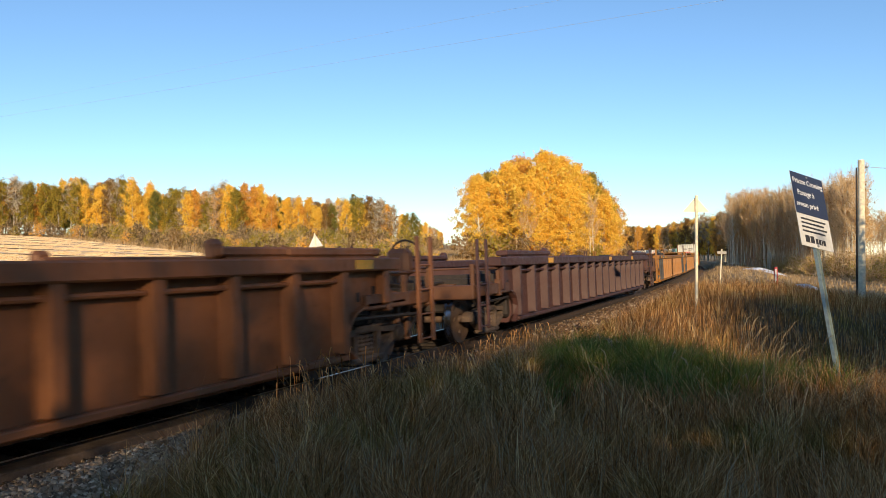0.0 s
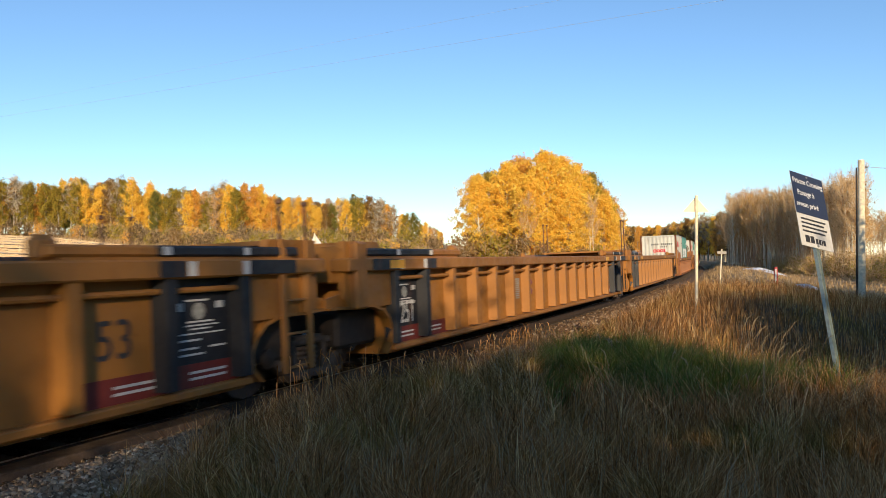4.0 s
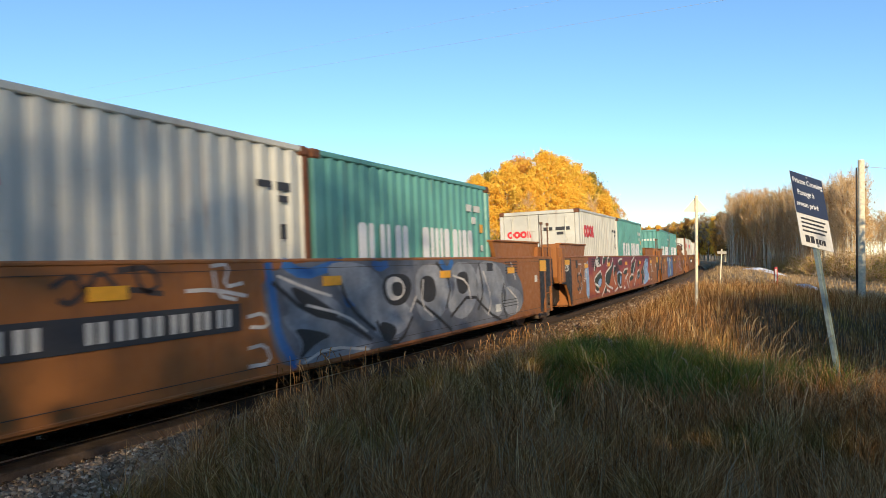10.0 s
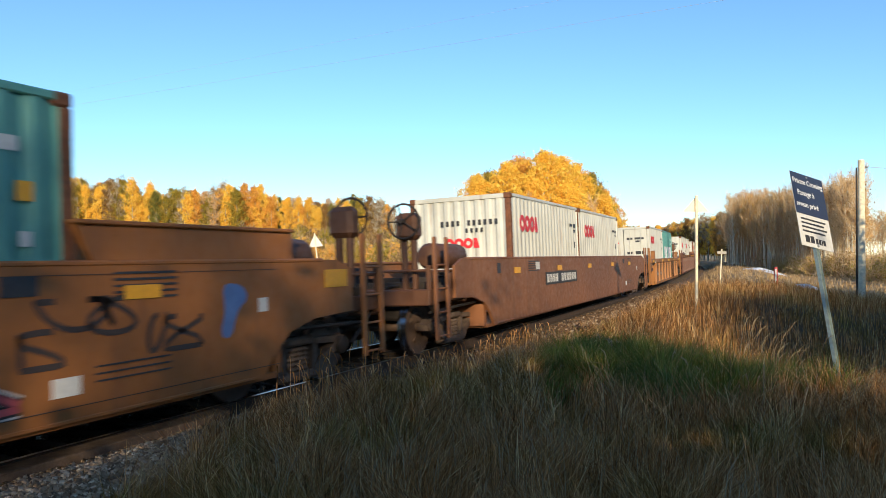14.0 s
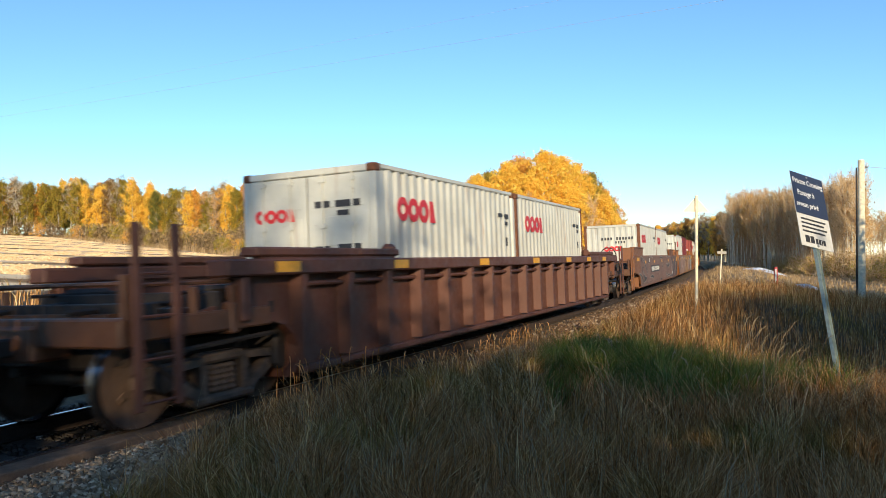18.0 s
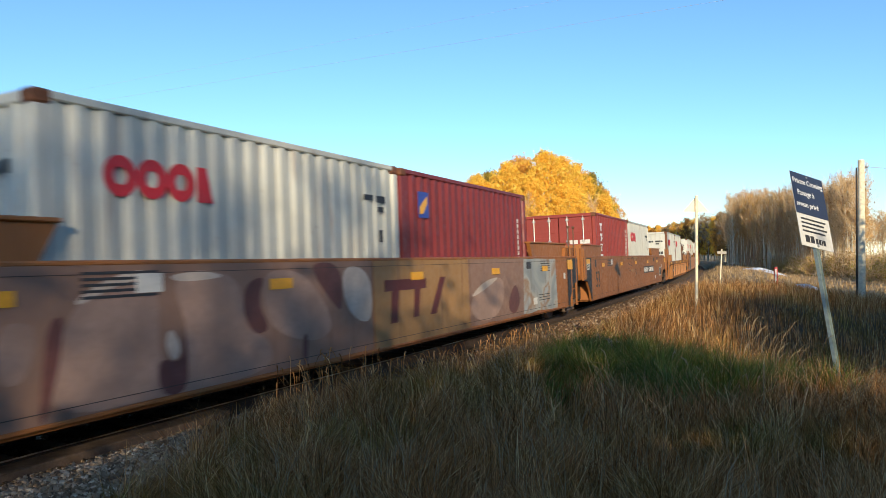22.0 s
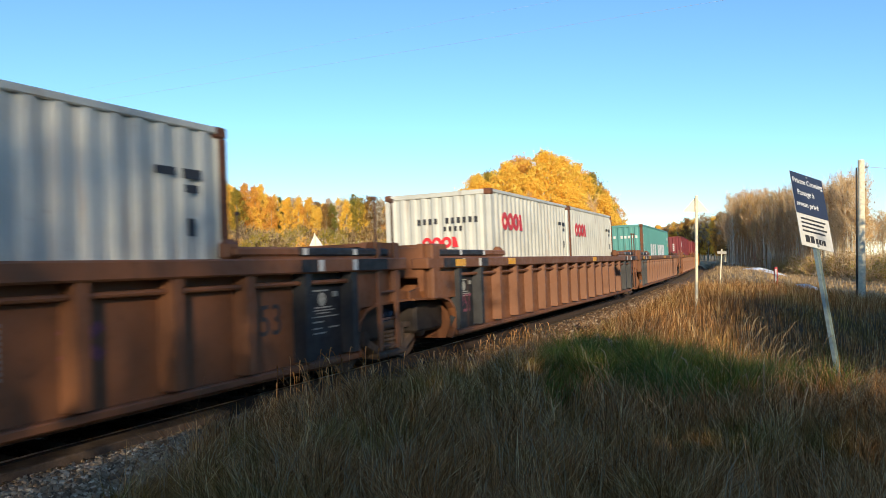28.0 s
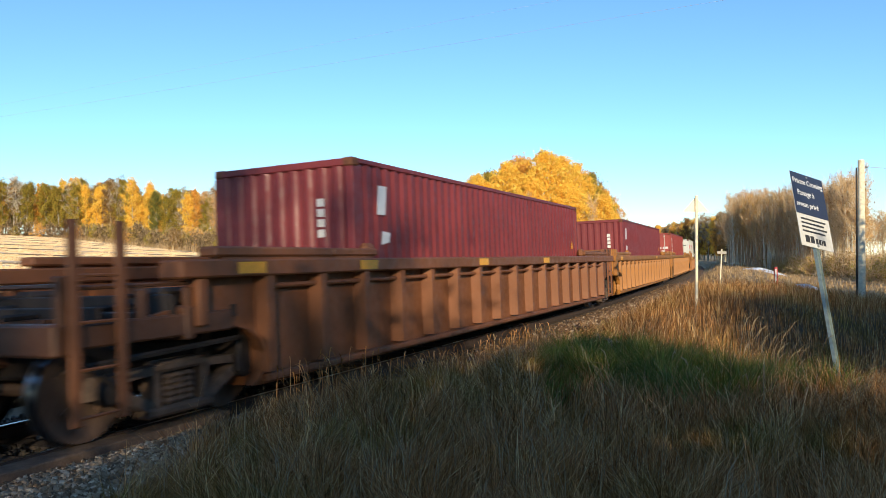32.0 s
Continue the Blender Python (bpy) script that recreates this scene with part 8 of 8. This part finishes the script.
patch(pict, [(-1.3, 0.37), (2.0, 0.37), (2.0, 1.59), (-1.3, 1.59)], M["tan_paint"], W0 - 0.0008, label="tan repainted field")
patch(pict, ragged(2.0, 5.0, 0.37, 1.595, 0.05, 6), M["spray_tan"], W0 - 0.0006, label="mauve and brown sprayed picture")
patch(pict, ragged(4.9, 7.4, 0.37, 1.58, 0.12, 5), M["spray_pale"], W0, label="pale blue grey sprayed picture")
fill(pict, "rose", 0.0006, [(-5.98, 1.25), (-5.67, 1.46), (-5.24, 1.55), (-5.08, 1.32), (-5.13, 0.71), (-4.86, 0.63), (-4.74, 0.96), (-4.97, 1.44), (-4.56, 1.54), (-3.97, 1.41), (-3.97, 0.89), (-3.52, 0.74), (-3.52, 0.38), (-5.13, 0.38), (-6.18, 0.39), (-6.18, 0.81)], "dusty rose sprayed form")
fill(pict, "plum", 0.0014, [(-6.29, 0.38), (-6.24, 0.92), (-6.18, 1.16), (-6.06, 1.19), (-6.1, 0.83), (-6.24, 0.38)], "dark plum sprayed shading")
fill(pict, "plum", 0.0014, [(-5.11, 0.38), (-5.13, 0.75), (-4.83, 0.64), (-4.79, 0.98), (-4.76, 0.74), (-4.77, 0.38)], "dark plum sprayed shading")
fill(pict, "plum", 0.0014, [(-3.93, 1.36), (-3.59, 1.45), (-3.75, 1.16), (-3.52, 0.84), (-3.82, 0.81), (-3.97, 1.08)], "dark plum sprayed shading")
fill(pict, "plum", 0.0014, [(-2.97, 0.38), (-2.94, 0.74), (-2.85, 0.73), (-2.87, 0.38)], "dark plum sprayed shading")
fill(pict, "plum", 0.0014, [(-2.74, 1.58), (-2.09, 1.55), (-2.09, 0.94), (-2.25, 1.01), (-2.65, 1.37)], "dark plum sprayed shading")
fill(pict, "rose", 0.0006, [(-3.63, 1.47), (-3.19, 1.51), (-2.74, 1.37), (-2.25, 0.78), (-2.65, 0.6), (-3.44, 0.79), (-3.63, 1.1)], "dusty rose sprayed form")
fill(pict, "bone", 0.0022, [(-2.07, 1.55), (-1.38, 1.45), (-1.35, 0.77), (-1.71, 0.77), (-2.07, 1.06)], "pale sprayed light")
fill(pict, "bone", 0.0022, [(-5.98, 1.29), (-5.67, 1.46), (-5.26, 1.55), (-5.24, 1.47), (-5.63, 1.38), (-5.91, 1.25)], "pale sprayed light")
fill(pict, "bone", 0.0022, [(-5.05, 0.84), (-4.97, 1.02), (-4.83, 0.79), (-4.94, 0.66)], "pale sprayed light")
fill(pict, "bone", 0.0022, [(-5.0, 1.48), (-4.5, 1.51), (-4.17, 1.44), (-4.86, 1.4)], "pale sprayed light")
fill(pict, "rose", 0.0006, [(2.0, 0.82), (2.66, 1.12), (3.77, 1.26), (3.77, 0.72), (3.13, 0.4), (2.21, 0.48)], "dusty rose sprayed form")
fill(pict, "bone", 0.0022, [(1.96, 0.86), (2.66, 1.16), (3.63, 1.25), (2.77, 1.01)], "pale sprayed light")
fill(pict, "plum", 0.0014, [(3.9, 0.62), (4.46, 1.15), (4.75, 0.66), (4.32, 0.4)], "dark plum sprayed shading")
fill(pict, "rose", 0.0006, [(-6.61, 1.16), (-6.33, 1.16), (-6.29, 1.0), (-6.4, 0.7), (-6.61, 0.71)], "dusty rose sprayed form")
part("mark", flat([[(-1.0, 1.14), (0.3, 1.14), (0.3, 1.30), (-1.0, 1.30)], [(-0.85, 0.68), (-0.66, 0.68), (-0.6, 1.14), (-0.8, 1.14)], [(-0.15, 0.72), (0.03, 0.72), (0.09, 1.14), (-0.09, 1.14)], [(0.42, 0.72), (0.64, 0.72), (1.02, 1.30), (0.82, 1.30)]], M["mark_maroon"], "mark"), pict, (W0 + 0.002, 0, 0), "maroon company bars")
line(dark, "spray_dark", 0.001, 0.035, [(-1.93, 1.5), (-1.54, 1.5)])
line(dark, "spray_dark", 0.001, 0.035, [(-1.84, 1.58), (-1.54, 1.58), (-1.24, 1.58)])
line(dark, "spray_dark", 0.001, 0.035, [(-1.2, 1.5), (-0.96, 1.51), (-0.63, 1.57)])
line(dark, "spray_dark", 0.001, 0.035, [(-1.93, 1.34), (-1.72, 1.34)])
line(dark, "spray_dark", 0.001, 0.035, [(-1.71, 1.29), (-1.41, 1.27)])
line(dark, "spray_dark", 0.001, 0.035, [(-1.81, 1.13), (-1.61, 1.13)])
line(dark, "spray_dark", 0.001, 0.035, [(-1.64, 1.05), (-1.34, 1.04)])
line(dark, "spray_dark", 0.001, 0.035, [(-1.2, 1.25), (-0.94, 1.24)])
line(dark, "spray_dark", 0.001, 0.035, [(-1.12, 1.37), (-0.99, 1.36)])
line(dark, "spray_dark", 0.001, 0.035, [(-0.56, 1.54), (-0.51, 1.35)])
line(dark, "spray_dark", 0.001, 0.035, [(-0.22, 1.07), (0.11, 1.08), (0.16, 0.83), (-0.16, 1.02)])
line(dark, "spray_dark", 0.001, 0.035, [(-0.42, 0.72), (-0.22, 0.8)])
fill(dark, "tan_paint", 0.0006, [(-1.18, 1.1), (-0.51, 1.11), (-0.55, 0.99), (-1.16, 1.01)], "tan paint patch over old lettering")
fill(dark, "tan_paint", 0.0006, [(-0.51, 1.58), (0.47, 1.58), (0.47, 1.51), (-0.0, 1.45), (-0.44, 1.4)], "tan paint patch over old lettering")
part("lettering", words("A", 0.24, M["spray_dark"], "lettering"), dark, on_wall(W0 + 0.001, 1.23, 0.94))
for c in (grey, redc, blue, torn, pict, dark):
    part("seam", shared("seam", lambda: bars([(-8.4, 8.4, 0.455, 0.462), (-8.4, 8.4, 1.50, 1.506)]).mesh("seam", M["spray_dark"])), c, (W0 + 0.001, 0, 0))


# ---- movement ----
def motions():
    times = [0.0] + [float(k) for k in range(1, 32)] + [32.0]
    for ob, sigma, lift in RIDING:
        up_by = Matrix.Translation((0, 0, lift))
        walk(ob, [(t, track_pose(sigma - SPEED * t) @ up_by) for t in times])
    radius = 0.466
    for ob, sigma in TURNING:
        y, z = ob.matrix_basis.translation.y, 0.466
        t0, t1 = (sigma - 20.0) / SPEED, (sigma + 2.0) / SPEED
        if t1 < 0 or t0 > 32:
            continue
        k0, k1 = max(0, int(t0 * FPS)), min(32 * FPS, int(t1 * FPS) + 1)
        rows = [(0.0, pose(0, y, z))] if k0 > 0 else []
        rows += [(k / FPS, pose(0, y, z) @ Matrix.Rotation(SPEED * (k - k0) / FPS / radius, 4, "X")) for k in range(k0, k1 + 1)]
        if k1 < 32 * FPS:
            rows.append((32.0, rows[-1][1]))
        walk(ob, rows)


motions()
